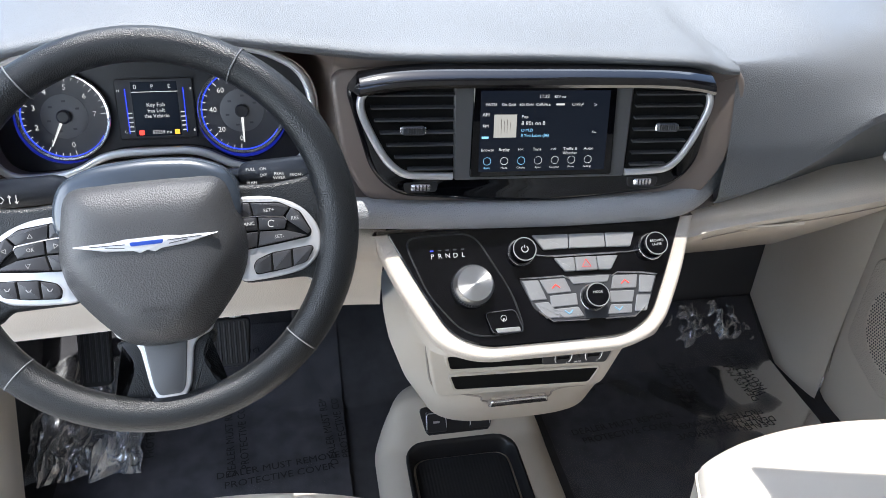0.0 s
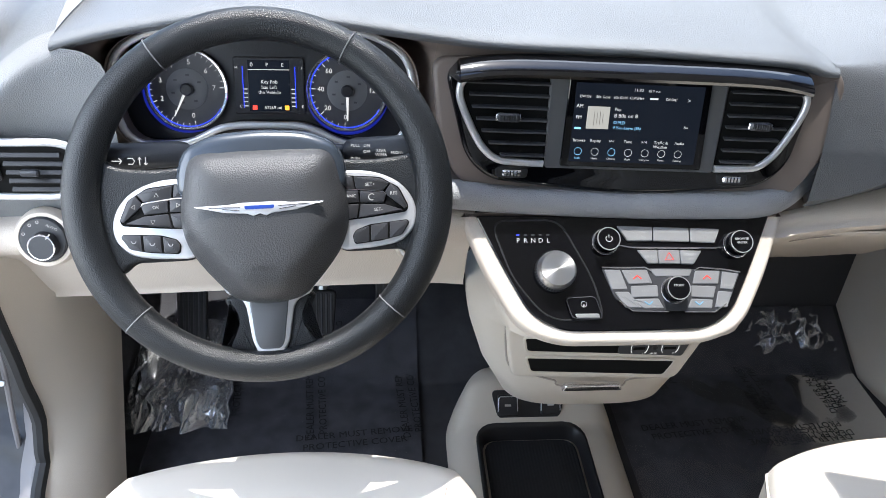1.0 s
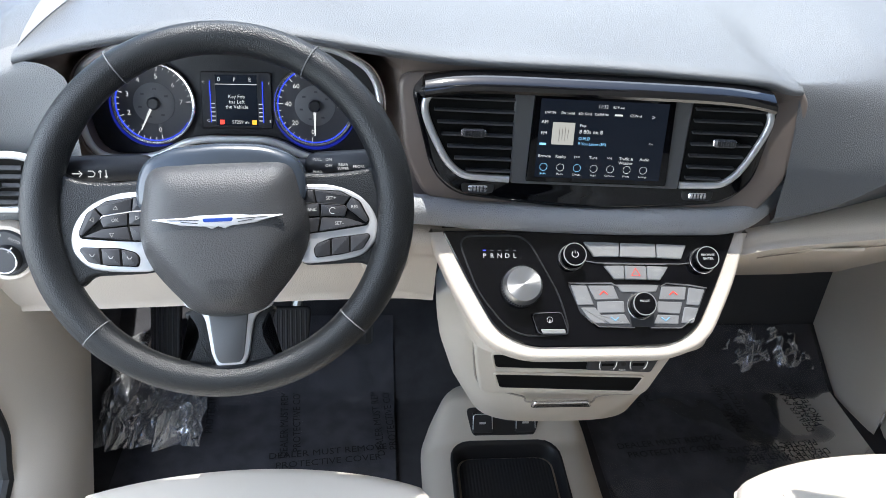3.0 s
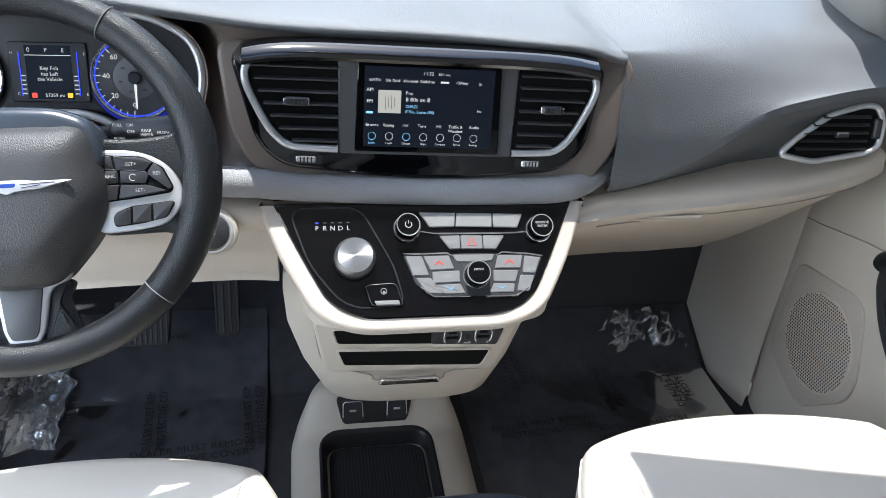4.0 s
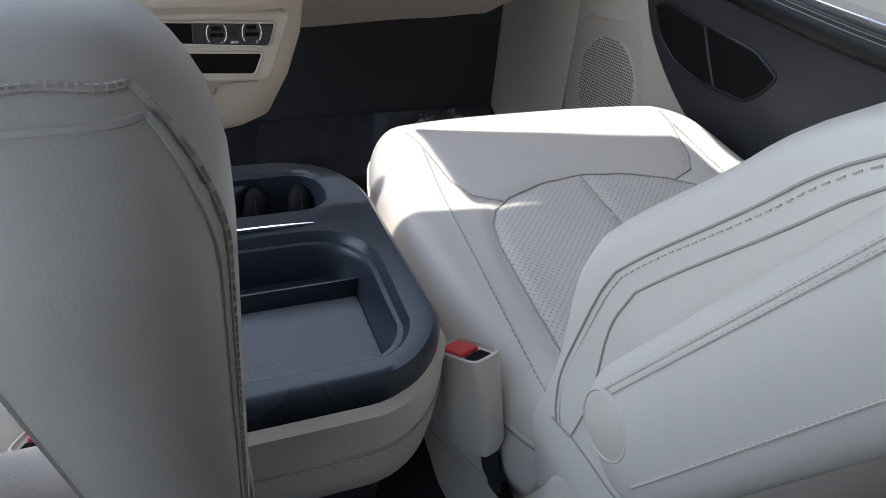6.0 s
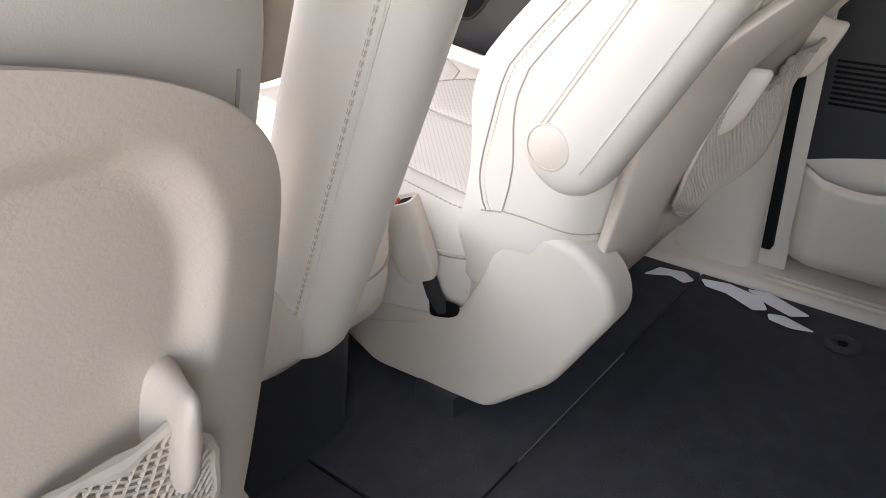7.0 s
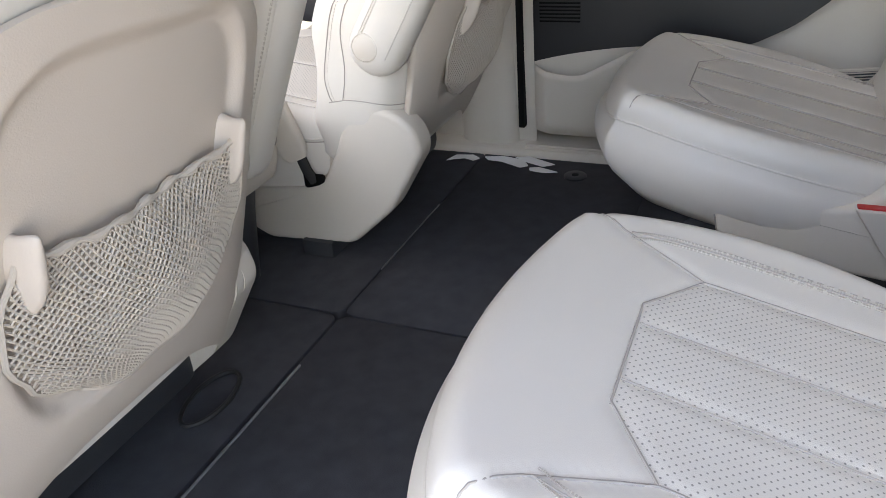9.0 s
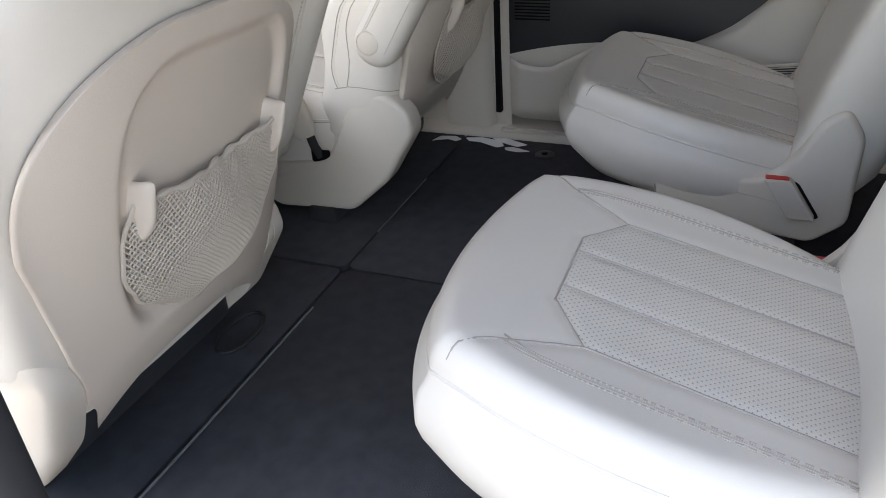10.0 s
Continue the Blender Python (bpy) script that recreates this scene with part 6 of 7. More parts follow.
gauge(-0.098, ["0", "1", "2", "3", "4", "5", "6", "7"], 280, 3, 243)
gauge(0.098, ["0", "20", "40", "60", "80", "100", "120"], 265, 1, 270)
FC = FC @ Matrix.Translation((0.002, 0.010, 0)) @ Matrix.Scale(0.94, 4)
disp = add("display", slab(rounded([(-0.046, -0.038), (0.046, -0.038), (0.046, 0.036), (-0.046, 0.036)], 0.004), FC, 0.003, 0.001), M_satin, clu, "dark centre display")
sub("display_screen", slab([(-0.027, -0.034), (0.027, -0.034), (0.027, 0.032), (-0.027, 0.032)], FC @ Matrix.Translation((0, 0, 0.003)), 0.0004, 0.0001), M_screen, disp)
for w, x, y, s in (("Key Fob", 0, 0.004, 0.0065), ("has Left", 0, -0.003, 0.0065), ("the Vehicle", 0, -0.0095, 0.0065), ("57259 mi", 0.004, -0.0295, 0.006), ("P", -0.002, 0.026, 0.007), ("E", 0.018, 0.026, 0.007), ("0", -0.022, 0.026, 0.008), ("H", -0.042, 0.022, 0.005), ("C", -0.038, -0.028, 0.005), ("F", 0.043, 0.022, 0.005), ("E", 0.043, -0.028, 0.005)):
    o = letters(w, FC @ Matrix.Translation((x, y, 0.0036)), s, M_white, None)
    o.parent = disp
for e in (-1, 1):
    sub("bar", tube([FC @ Vector((e * 0.034, y, 0.0036)) for y in (-0.03, 0.024)], 0.0006, 4), M_blue, disp)
    for k in range(5):
        sub("bar", slab([(e * 0.031 - 0.0025, -0.028 + k * 0.0055), (e * 0.031 + 0.0025, -0.028 + k * 0.0055), (e * 0.031 + 0.0025, -0.0268 + k * 0.0055), (e * 0.031 - 0.0025, -0.0268 + k * 0.0055)], FC @ Matrix.Translation((0, 0, 0.0032)), 0.0004, 0.0001), M_white if e < 0 or k < 5 else M_blue, disp)
for x, m_ in ((-0.020, M_redlight), (0.022, M_amber)):
    sub("warning_light", slab(rounded([(x - 0.003, -0.0325), (x + 0.003, -0.0325), (x + 0.003, -0.0265), (x - 0.003, -0.0265)], 0.001), FC @ Matrix.Translation((0, 0, 0.0036)), 0.0004, 0.0001), m_, disp)
sub("bar", slab([(-0.027, 0.0195), (0.027, 0.0195), (0.027, 0.0203), (-0.027, 0.0203)], FC @ Matrix.Translation((0, 0, 0.0036)), 0.0003, 0.0001), M_white, disp)

# ---- end vents, light switch, start button ----
def end_vent(cx, cz, y, s, label):
    m = plane((cx, y, cz), (0, 0.25 if s > 0 else -0.12, 1))
    v = thing("side_vent", label, "air vent", (cx, y, cz - 0.04), "side vents")
    o = [(-0.088, -0.022), (-0.06, 0.002), (-0.01, 0.034), (0.045, 0.047), (0.066, 0.044), (0.078, 0.02), (0.076, -0.012), (0.06, -0.02), (-0.03, -0.033)]
    if s < 0:
        o = [(-0.103, -0.004), (-0.072, 0.022), (-0.03, 0.041), (0.052, 0.040), (0.063, -0.032), (-0.015, -0.032)]
    o = rounded([(s * x * (0.94 if s > 0 else 1), yy) for x, yy in o][:: (1 if s < 0 else -1)], 0.012, 4)
    add("vent_well", slab(o, m, 0.004, 0.001), M_seam, v, "dark vent well")
    add("chrome_edge", tube([m @ Vector((*p, 0.006)) for p in o], 0.0044, 10, closed=True), M_silver, v, "satin chrome edge")
    for k in range(5):
        z = (-0.014 + k * 0.011) if s > 0 else (-0.022 + k * 0.0115)
        x0 = -0.06 + max(0, z) * 1.2 if s > 0 else -0.045 - 1.1 * min(0.012, z + 0.02) + max(0, z) * 1.2
        xs = sorted((s * x0, s * (0.05 if s > 0 else 0.034)))
        add("slat", slab([(xs[0], -0.0028), (xs[1], -0.0028), (xs[1], 0.0028), (xs[0], 0.0028)], m @ Matrix.Translation((0, z, 0.008 if s > 0 else 0.006)) @ Matrix.Rotation(radians(-50), 4, "X"), 0.0016, 0.0005), M_satin, v)
    add("slider", slab(rounded([(-0.010, -0.004), (0.010, -0.004), (0.010, 0.004), (-0.010, 0.004)], 0.003), m @ Matrix.Translation((s * 0.005, 0.006, 0.012)), 0.006, 0.002), M_dark, v)
    add("vent_wheel", slab(rounded([(-0.006, -0.014), (0.006, -0.014), (0.006, 0.014), (-0.006, 0.014)], 0.003), m @ Matrix.Translation((s * (0.064 if s > 0 else 0.046), 0.014 if s > 0 else 0.006, 0.006)), 0.005, 0.002), M_button, v, "grey vent wheel")


end_vent(0.580, 0.642, 0.905, 1, "dark side air vent with a chrome edge at the passenger end")
end_vent(-0.690, 0.648, 0.836, -1, "dark side air vent with a chrome edge at the driver's end")
ls = thing("light_switch", "rotary headlamp switch with a chrome centre on the beige dash", "light switch", (-0.71, 0.84, 0.52))
lm = plane((-0.708, 0.838, 0.555), (0, 0.3, 1))
add("switch_plate", lathe([(0.028, -0.01), (0.028, 0.004), (0.026, 0.006), (0.019, 0.006)], lm, 40), M_dark, ls, "dark switch plate")
add("switch_bezel", lathe([(0.037, -0.012), (0.036, -0.002), (0.033, 0.003), (0.029, 0.0035), (0.0275, 0.001)], lm, 48), M_beige_soft, ls, "beige moulded ring")
letters("AUTO", lm @ Matrix.Translation((0.012, 0.0155, 0.0062)) @ Matrix.Rotation(radians(-28), 4, "Z"), 0.0052, M_white, ls)
for a_ in (100, 125, 160):
    add("position_mark", tube([lm @ Vector((0.0225 * math.cos(radians(a_)) + 0.0016 * math.cos(b_), 0.0225 * math.sin(radians(a_)) + 0.0016 * math.sin(b_), 0.0063)) for b_ in [2 * math.pi * k / 10 for k in range(10)]], 0.0004, 4, closed=True), M_white, ls)
add("knob_pointer", tube([lm @ Vector((0.008, 0.004, 0.0172)), lm @ Vector((0.0125, 0.0095, 0.0150))], 0.0009, 5), M_white, ls)
add("switch_knob", lathe([(0.017, 0.005), (0.0165, 0.014), (0.0155, 0.017), (0.002, 0.017)], lm @ Matrix.Translation((0.002, -0.006, 0)), 40), M_dark, ls, "dark rotary knob")
add("knob_ring", tube([lm @ Vector((0.002 + 0.015 * math.cos(a), -0.006 + 0.015 * math.sin(a), 0.0168)) for a in [2 * math.pi * k / 32 for k in range(32)]], 0.0012, 6, closed=True), M_chrome, ls)
sm = plane((-0.262, 0.838, 0.549), (0.0, 0.45, 1))
sb = thing("start_button", "round black start button in a beige ring", "start button", (-0.262, 0.86, 0.53))
add("button_ring", lathe([(0.030, -0.01), (0.030, 0.002), (0.027, 0.005), (0.021, 0.005)], sm, 40), M_beige, sb, "beige ring")
add("button_face", lathe([(0.0205, 0), (0.0205, 0.006), (0.018, 0.008), (0.001, 0.008)], sm, 40), M_dark, sb, "black button face")
add("bright_ring", tube([sm @ Vector((0.0235 * math.cos(a), 0.0235 * math.sin(a), 0.0055)) for a in [2 * math.pi * k / 40 for k in range(40)]], 0.0018, 6, closed=True), M_silver, sb, "thin bright ring")
for i, w in enumerate(("START", "STOP")):
    letters(w, sm @ Matrix.Translation((0, 0.0025 - 0.005 * i, 0.008)), 0.004, M_white, sb)


# ---- low console, storage box, doors, floor things ----
con = thing("floor_console", "beige low floor console with a dark tray and two switches", "floor console", (-0.03, 0.9, -0.04))


def ring_rect(cx, y0, y1, w, z, r, n=5, slope=0.0):
    o = rounded([(cx - w / 2, y0), (cx + w / 2, y0), (cx + w / 2, y1), (cx - w / 2, y1)], r, n)
    return [Vector((x, y, z + slope * (y - y0))) for x, y in o]


CX = -0.026


def crown_of(y):
    """Height of the console's rim along its length."""
    return flow([(0.58, 0.012), (0.90, 0.014), (1.0, 0.016), (1.03, 0.019), (1.045, 0.036), (1.06, 0.057), (1.075, 0.073), (1.09, 0.080), (1.12, 0.077), (1.15, 0.048), (1.172, -0.03)], y)


def console_f(u, v):
    """One moulding: side walls, a rim, the tray well and the raised switch mount at its head."""
    y = 0.58 + 0.592 * v
    w = 0.146 * max(0.0, 1 - max(0, (y - 1.02) / 0.152) ** 2.6) ** 0.42 + 0.004
    q = 2 * u - 1
    q = math.copysign(abs(q) ** 0.75, q)
    crown = crown_of(y)
    edge = abs(q) ** 9
    z = -0.046 + (crown + 0.046) * max(0.0, 1 - edge) ** 0.5
    x = CX + q * w * (1 + 0.10 * (1 - (z + 0.046) / 0.08 if z < 0.034 else 0))
    dx, dy = 0.098 - abs(x + 0.036), min(1.030 - y, y - 0.616)
    d = min(dx, dy) if dx > 0.034 or dy > 0.034 else 0.034 - math.hypot(0.034 - dx, 0.034 - dy)
    d = max(0, min(1, d / 0.008))
    return Vector((x, y, z - 0.030 * d * d * (3 - 2 * d)))


add("console_body", sheet(console_f, 110, 130), M_beige, con, "beige moulded console body", 50)
add("tray_liner", slab(rounded([(-0.121, 0.63), (0.049, 0.63), (0.049, 1.018), (-0.121, 1.018)], 0.03), Matrix.Translation((0, 0, -0.0135)), 0.004, 0.001), M_ribx, con, "black ribbed tray liner")
rise = lambda ring, dz: [Vector((p.x, p.y, crown_of(p.y) + dz)) for p in ring]
add("tray_wall", loft([ring_rect(-0.036, 0.624, 1.020, 0.178, -0.012, 0.030), rise(ring_rect(-0.036, 0.618, 1.026, 0.188, 0, 0.034), -0.004), rise(ring_rect(-0.036, 0.614, 1.030, 0.196, 0, 0.037), 0.001), rise(ring_rect(-0.036, 0.610, 1.034, 0.204, 0, 0.040), 0.0), rise(ring_rect(-0.036, 0.608, 1.036, 0.207, 0, 0.041), -0.006)], caps=False), M_satin, con, "dark tray wall", 60)
SW = plane((-0.036, 1.055, 0.048), (0, 0.62, 1))
plate = add("switch_plate", slab(rounded([(-0.058, -0.028), (0.058, -0.028), (0.071, 0.026), (-0.071, 0.026)], 0.012, 4), SW @ Matrix.Translation((0, 0, -0.006)), 0.009, 0.001), M_satin, con, "satin black switch plate")
for x in (-0.040, 0.040):
    sub("switch", slab(rounded([(x - 0.019, -0.020), (x + 0.019, -0.020), (x + 0.019, 0.018), (x - 0.019, 0.018)], 0.004, 3), SW @ Matrix.Translation((0, 0, 0.003)), 0.005, 0.002), M_key, plate)
    sub("switch_edge", tube([SW @ Vector((x + a, b, 0.0085)) for a, b in ((-0.0180, -0.012), (-0.0172, 0.012), (-0.014, 0.0155), (0.014, 0.0155), (0.0172, 0.012), (0.0180, -0.012))], 0.0009, 5), M_silver, plate)
    sub("switch_mark", slab(rounded([(x - 0.006, -0.003), (x + 0.006, -0.003), (x + 0.006, 0.001), (x - 0.006, 0.001)], 0.0005, 2), SW @ Matrix.Translation((0, 0, 0.008)), 0.0004, 0.0001), M_silver, plate)

# storage box between the seats
def ring_box(cx, y0, y1, w, z, r):
    h = w * 0.475
    o = rounded([(cx - h, y0), (cx + h, y0), (cx + h, y1), (cx - h, y1)], [r, r, min(r * 1.65, (y1 - y0) * 0.49), min(r * 1.65, (y1 - y0) * 0.49)], 9)
    return [Vector((cx + (x - cx) * (1 - 0.33 * max(0, (0.34 - y) / 0.105) ** 1.6), y, z)) for x, y in o]


BX = 0.004
box = thing("console_box", "tall storage box with two cup holders and a black tray top", "console box", (BX, 0.42, -0.02))
Y0, Y1 = 0.235, 0.614
secs = [ring_box(BX, Y0 + 0.07, Y1 - 0.03, 0.22, 0.19, 0.05), ring_box(BX, Y0 + 0.035, Y1 - 0.015, 0.265, 0.196, 0.06), ring_box(BX, Y0 + 0.014, Y1 - 0.004, 0.288, 0.208, 0.065), ring_box(BX, Y0 + 0.004, Y1, 0.298, 0.232, 0.07), ring_box(BX, Y0, Y1, 0.302, 0.262, 0.07), ring_box(BX, Y0 - 0.003, Y1 + 0.002, 0.306, 0.30, 0.07), ring_box(BX, Y0 + 0.004, Y1 - 0.004, 0.292, 0.306, 0.07)]
add("box_body", loft(secs, caps=False), M_beige, box, "beige box body", 50)
add("body_joint", tube(ring_box(BX, Y0 - 0.001, Y1 + 0.001, 0.3035, 0.262, 0.07), 0.0014, 5, closed=True), M_darkstitch, box)
add("box_foot", loft([ring_box(BX, Y0 + 0.10, Y1 - 0.03, 0.20, -0.03, 0.03), ring_box(BX, Y0 + 0.07, Y1 - 0.03, 0.21, 0.14, 0.04), ring_box(BX, Y0 + 0.06, Y1 - 0.03, 0.23, 0.20, 0.04)]), M_dark, box, "dark foot")
TY0, TY1 = 0.264, 0.456
TX = BX + 0.005
secs = [ring_box(TX, Y0 + 0.006, Y1 - 0.004, 0.280, 0.300, 0.065), ring_box(TX, Y0 + 0.006, Y1 - 0.004, 0.280, 0.314, 0.065), ring_box(TX, Y0 + 0.008, Y1 - 0.006, 0.275, 0.3205, 0.063), ring_box(TX, Y0 + 0.013, Y1 - 0.011, 0.265, 0.3245, 0.059), ring_box(TX, Y0 + 0.019, Y1 - 0.017, 0.253, 0.325, 0.055)]
bm = loft(secs, caps=False)
# the top face, with the tray and cup holders let into it
topo = ring_box(TX, Y0 + 0.019, Y1 - 0.017, 0.253, 0.325, 0.055)
tray = [ring_box(BX, TY0, TY1, 0.230, 0.325, 0.04), ring_box(BX, TY0 + 0.004, TY1 - 0.004, 0.222, 0.321, 0.038), ring_box(BX, TY0 + 0.006, TY1 - 0.006, 0.218, 0.317, 0.036), ring_box(BX, TY0 + 0.011, TY1 - 0.011, 0.208, 0.317, 0.034), ring_box(BX, TY0 + 0.014, TY1 - 0.014, 0.202, 0.312, 0.032), ring_box(BX, TY0 + 0.018, TY1 - 0.018, 0.192, 0.278, 0.025)]
cup = [ring_box(BX, 0.494, 0.580, 0.212, 0.325, 0.042), ring_box(BX, 0.496, 0.578, 0.207, 0.3235, 0.040), ring_box(BX, 0.499, 0.575, 0.200, 0.3215, 0.037), ring_box(BX, 0.503, 0.572, 0.190, 0.25, 0.034)]


def bridge_top(bm):
    """Fills the top between outer edge and the two openings."""
    es = []
    for loop_pts in (topo, tray[0], cup[0]):
        vs = [bm.verts.new(p) for p in loop_pts]
        es += [bm.edges.new((vs[i - 1], vs[i])) for i in range(len(vs))]
    bmesh.ops.triangle_fill(bm, use_beauty=True, edges=es)


bridge_top(bm)
loft(tray, bm, caps=False)
loft(cup, bm, caps=False)
top = add("tray_top", bm, M_box, box, "blue-black plastic tray top", 35)
sub("tray_floor", slab([(p.x, p.y) for p in tray[-1]], Matrix.Translation((0, 0, 0.270)), 0.0085, 0.001), M_rib, top, "finely ribbed tray floor")
sub("tray_divider", block(BX - 0.095, BX + 0.095, 0.406, 0.410, 0.278, 0.298, 0.0018), M_box, top, "upright tray divider")
sub("tray_step", slab(rounded([(BX - 0.090, 0.411), (BX + 0.090, 0.411), (BX + 0.090, 0.442), (BX - 0.090, 0.442)], 0.01), Matrix.Translation((0, 0, 0.2785)), 0.004, 0.001), M_box, top)
sub("cup_floor", slab([(p.x, p.y) for p in cup[-1]], Matrix.Translation((0, 0, 0.243)), 0.008, 0.001), M_satin, top)
for tri, tall in (([(BX - 0.030, 0.580), (BX - 0.007, 0.557), (BX + 0.007, 0.557), (BX + 0.030, 0.580)], 0.066), ([(BX + 0.028, 0.496), (BX + 0.006, 0.516), (BX - 0.006, 0.516), (BX - 0.028, 0.496)], 0.050)):
    sub("cup_web", slab(rounded(tri, 0.004, 3), Matrix.Translation((0, 0, 0.25)), tall, 0.004, 3), M_box, top, "web between the cup holders")
M_grip = material("soft_black_rubber", (0.010, 0.010, 0.011), 0.6, spec=0.12)
for x in (-0.077, -0.029, 0.029, 0.077):
    sub("cup_finger", loft([[Vector((BX + x + p.x * q_, 0.574 - yy * 0.6 + p.y * q_ * 0.8, z)) for p in oval(0, 0, 0.030, 0.030, 0, 20, 2.2)] for z, q_, yy in ((0.252, 0.7, 0.012), (0.270, 0.95, 0.020), (0.288, 1.0, 0.020), (0.299, 0.9, 0.016), (0.307, 0.7, 0.011), (0.311, 0.45, 0.007), (0.313, 0.1, 0.004))]), M_grip, top, "rubber cup finger")
    sub("cup_slit", tube([Vector((BX + x + 0.001, 0.5495, 0.268)), Vector((BX + x, 0.5496, 0.285)), Vector((BX + x - 0.001, 0.5535, 0.299)), Vector((BX + x - 0.001, 0.559, 0.307))], 0.0008, 5), M_print, top)
sub("chrome_strip", tube([Vector((BX + x, 0.468 - 0.10 * x * x, 0.3255)) for x in [-0.066 + 0.132 * k / 16 for k in range(17)]], [0.0005 + 0.0038 * math.sin(math.pi * k / 16) ** 0.6 for k in range(17)], 8, flat=0.6), M_chrome, top, "bright chrome strip")

# passenger door with speaker and dark armrest
door = thing("passenger_door", "closed beige passenger door with speaker grille and black armrest", "car door", (0.72, 0.6, 0.0))


def door_f(u, v):
    y = 0.02 + 1.075 * u
    x, z = spline([(0, (0.746, -0.03)), (0.35, (0.732, 0.22)), (0.62, (0.73, 0.42)), (0.8, (0.745, 0.58)), (1, (0.72, 0.72))], v)
    x += 0.010 * max(0, (u - 0.955) / 0.045) ** 2
    return Vector((x, y, z))


add("door_panel", sheet(door_f, 40, 30, 0.02), M_beige, door, "beige door trim", 60)
SP = plane((0.7265, 0.944, 0.240), (0, 0.10, 1), (0, -1, 0.10))
M_mesh = material("beige_speaker_mesh", (0.56, 0.50, 0.43), 0.6, grain=1.0, scale=330, vary=0.03, kind="cells")
add("speaker_surround", slab(rounded([(-0.124, -0.086), (-0.005, -0.143), (0.112, -0.046), (0.076, 0.122), (-0.106, 0.110)], [0.03, 0.03, 0.05, 0.04, 0.03], 6), SP @ Matrix.Translation((0, 0, -0.010)), 0.0105, 0.005, 3), M_mesh, door, "textured beige speaker surround", 60)
spk = add("speaker_grille", slab([(0.088 * math.cos(2 * math.pi * k / 48), 0.092 * math.sin(2 * math.pi * k / 48)) for k in range(48)], SP, 0.0025, 0.0015), M_beige, door, "beige perforated speaker grille")
bm = bmesh.new()
for i in range(-18, 19):
    for j in range(-20, 21):
        x, y = i * 0.0056 + (0.0028 if j % 2 else 0), j * 0.0052
        if (x / 0.084) ** 2 + (y / 0.088) ** 2 < 1:
            slab([(x + 0.0018 * math.cos(a), y + 0.0018 * math.sin(a)) for a in [math.pi * 2 * k / 6 for k in range(6)]], SP @ Matrix.Translation((0, 0, 0.0024)), 0.0004, 0.0001, 1, bm)
tagged(sub("grille_holes", bm, M_dark, spk), kind="stuff")
add("door_joint", tube([Vector((0.7525, 1.084, 0.46)), Vector((0.7485, 1.092, 0.41)), Vector((0.7465, 1.105, 0.25)), Vector((0.7465, 1.103, 0.12)), Vector((0.752, 1.088, 0.03))], 0.0020, 6), M_darkstitch, door)
add("door_crease", tube([Vector((0.7285, 1.075, 0.418)), Vector((0.7285, 1.03, 0.427)), Vector((0.7290, 0.93, 0.452)), Vector((0.7295, 0.83, 0.470))], 0.0012, 6), M_darkstitch, door)


ins = [(0.860, 0.456), (0.855, 0.424), (0.822, 0.371), (0.764, 0.322), (0.706, 0.286), (0.62, 0.254), (0.20, 0.242), (0.20, 0.487), (0.82, 0.490)]
darm = add("armrest", slab(rounded([(-y, z) for y, z in ins], 0.03, 6), plane((0.725, 0, 0), (0, 0, 1), (0, -1, 0)), 0.030, 0.014, 5), M_dark, door, "black door insert below the armrest", 50)
pad_line = curve_through([Vector((0.706, 0.856, 0.452)), Vector((0.700, 0.846, 0.468)), Vector((0.694, 0.805, 0.482)), Vector((0.690, 0.68, 0.484)), Vector((0.690, 0.45, 0.478)), Vector((0.695, 0.20, 0.478))], 40)
sub("armrest_pad", tube(pad_line, [0.006 + 0.011 * min(1, k / 4) for k in range(41)], 16), M_wheel, darm, "padded black armrest top")
for dz in (0.0, 0.006):
    stitches([p + Vector((-0.013 + dz * 0.8, 0, 0.0112 + dz * 0.7)) for p in pad_line[6:]], M_stitch, None, 0.006, 0.0006).parent = darm
sub("switch_plate", block(0.702, 0.752, 0.42, 0.776, 0.486, 0.5045, 0.004, 3), M_chrome, darm, "chrome window switch plate")
sub("switch_well", block(0.709, 0.747, 0.60, 0.764, 0.495, 0.5055, 0.001), M_satin, darm, "black switch panel")
for k in range(2):
    sub("window_switch", block(0.714, 0.740, 0.635 + k * 0.05, 0.665 + k * 0.05, 0.5, 0.511, 0.003), M_key, darm)
rim = rounded([(-y, z) for y, z in ((0.822, 0.420), (0.791, 0.380), (0.747, 0.356), (0.683, 0.347), (0.594, 0.353), (0.570, 0.372), (0.550, 0.402), (0.60, 0.420), (0.704, 0.425), (0.79, 0.432))], 0.012, 5)
PM = plane((0.6955, 0, 0), (0, 0, 1), (0, -1, 0))
sub("pull_pocket", slab(rim, PM, 0.0012, 0.0004), M_seam, darm, "dark pull pocket")
sub("pocket_lip", tube([PM @ Vector((x, z, 0.001)) for x, z in rim], 0.0026, 8, closed=True), M_satin, darm, "moulded lip of the pull pocket")
sub("pocket_rib", tube([PM @ Vector((-0.704, 0.424, 0)), PM @ Vector((-0.680, 0.39, 0.002)), PM @ Vector((-0.655, 0.352, 0))], 0.003, 8), M_rubber, darm)
release = thing("door_release", "dark recessed door release above the armrest", "door handle", (0.70, 0.86, 0.56))
add("release_cup", slab(rounded([(-y, z) for y, z in ((0.935, 0.600), (0.945, 0.575), (0.925, 0.548), (0.87, 0.533), (0.76, 0.534), (0.66, 0.545), (0.66, 0.62))], 0.014, 5), plane((0.745, 0, 0), (0, 0, 1), (0, -1, 0)), 0.012, 0.004), M_satin, release, "dark release cup")
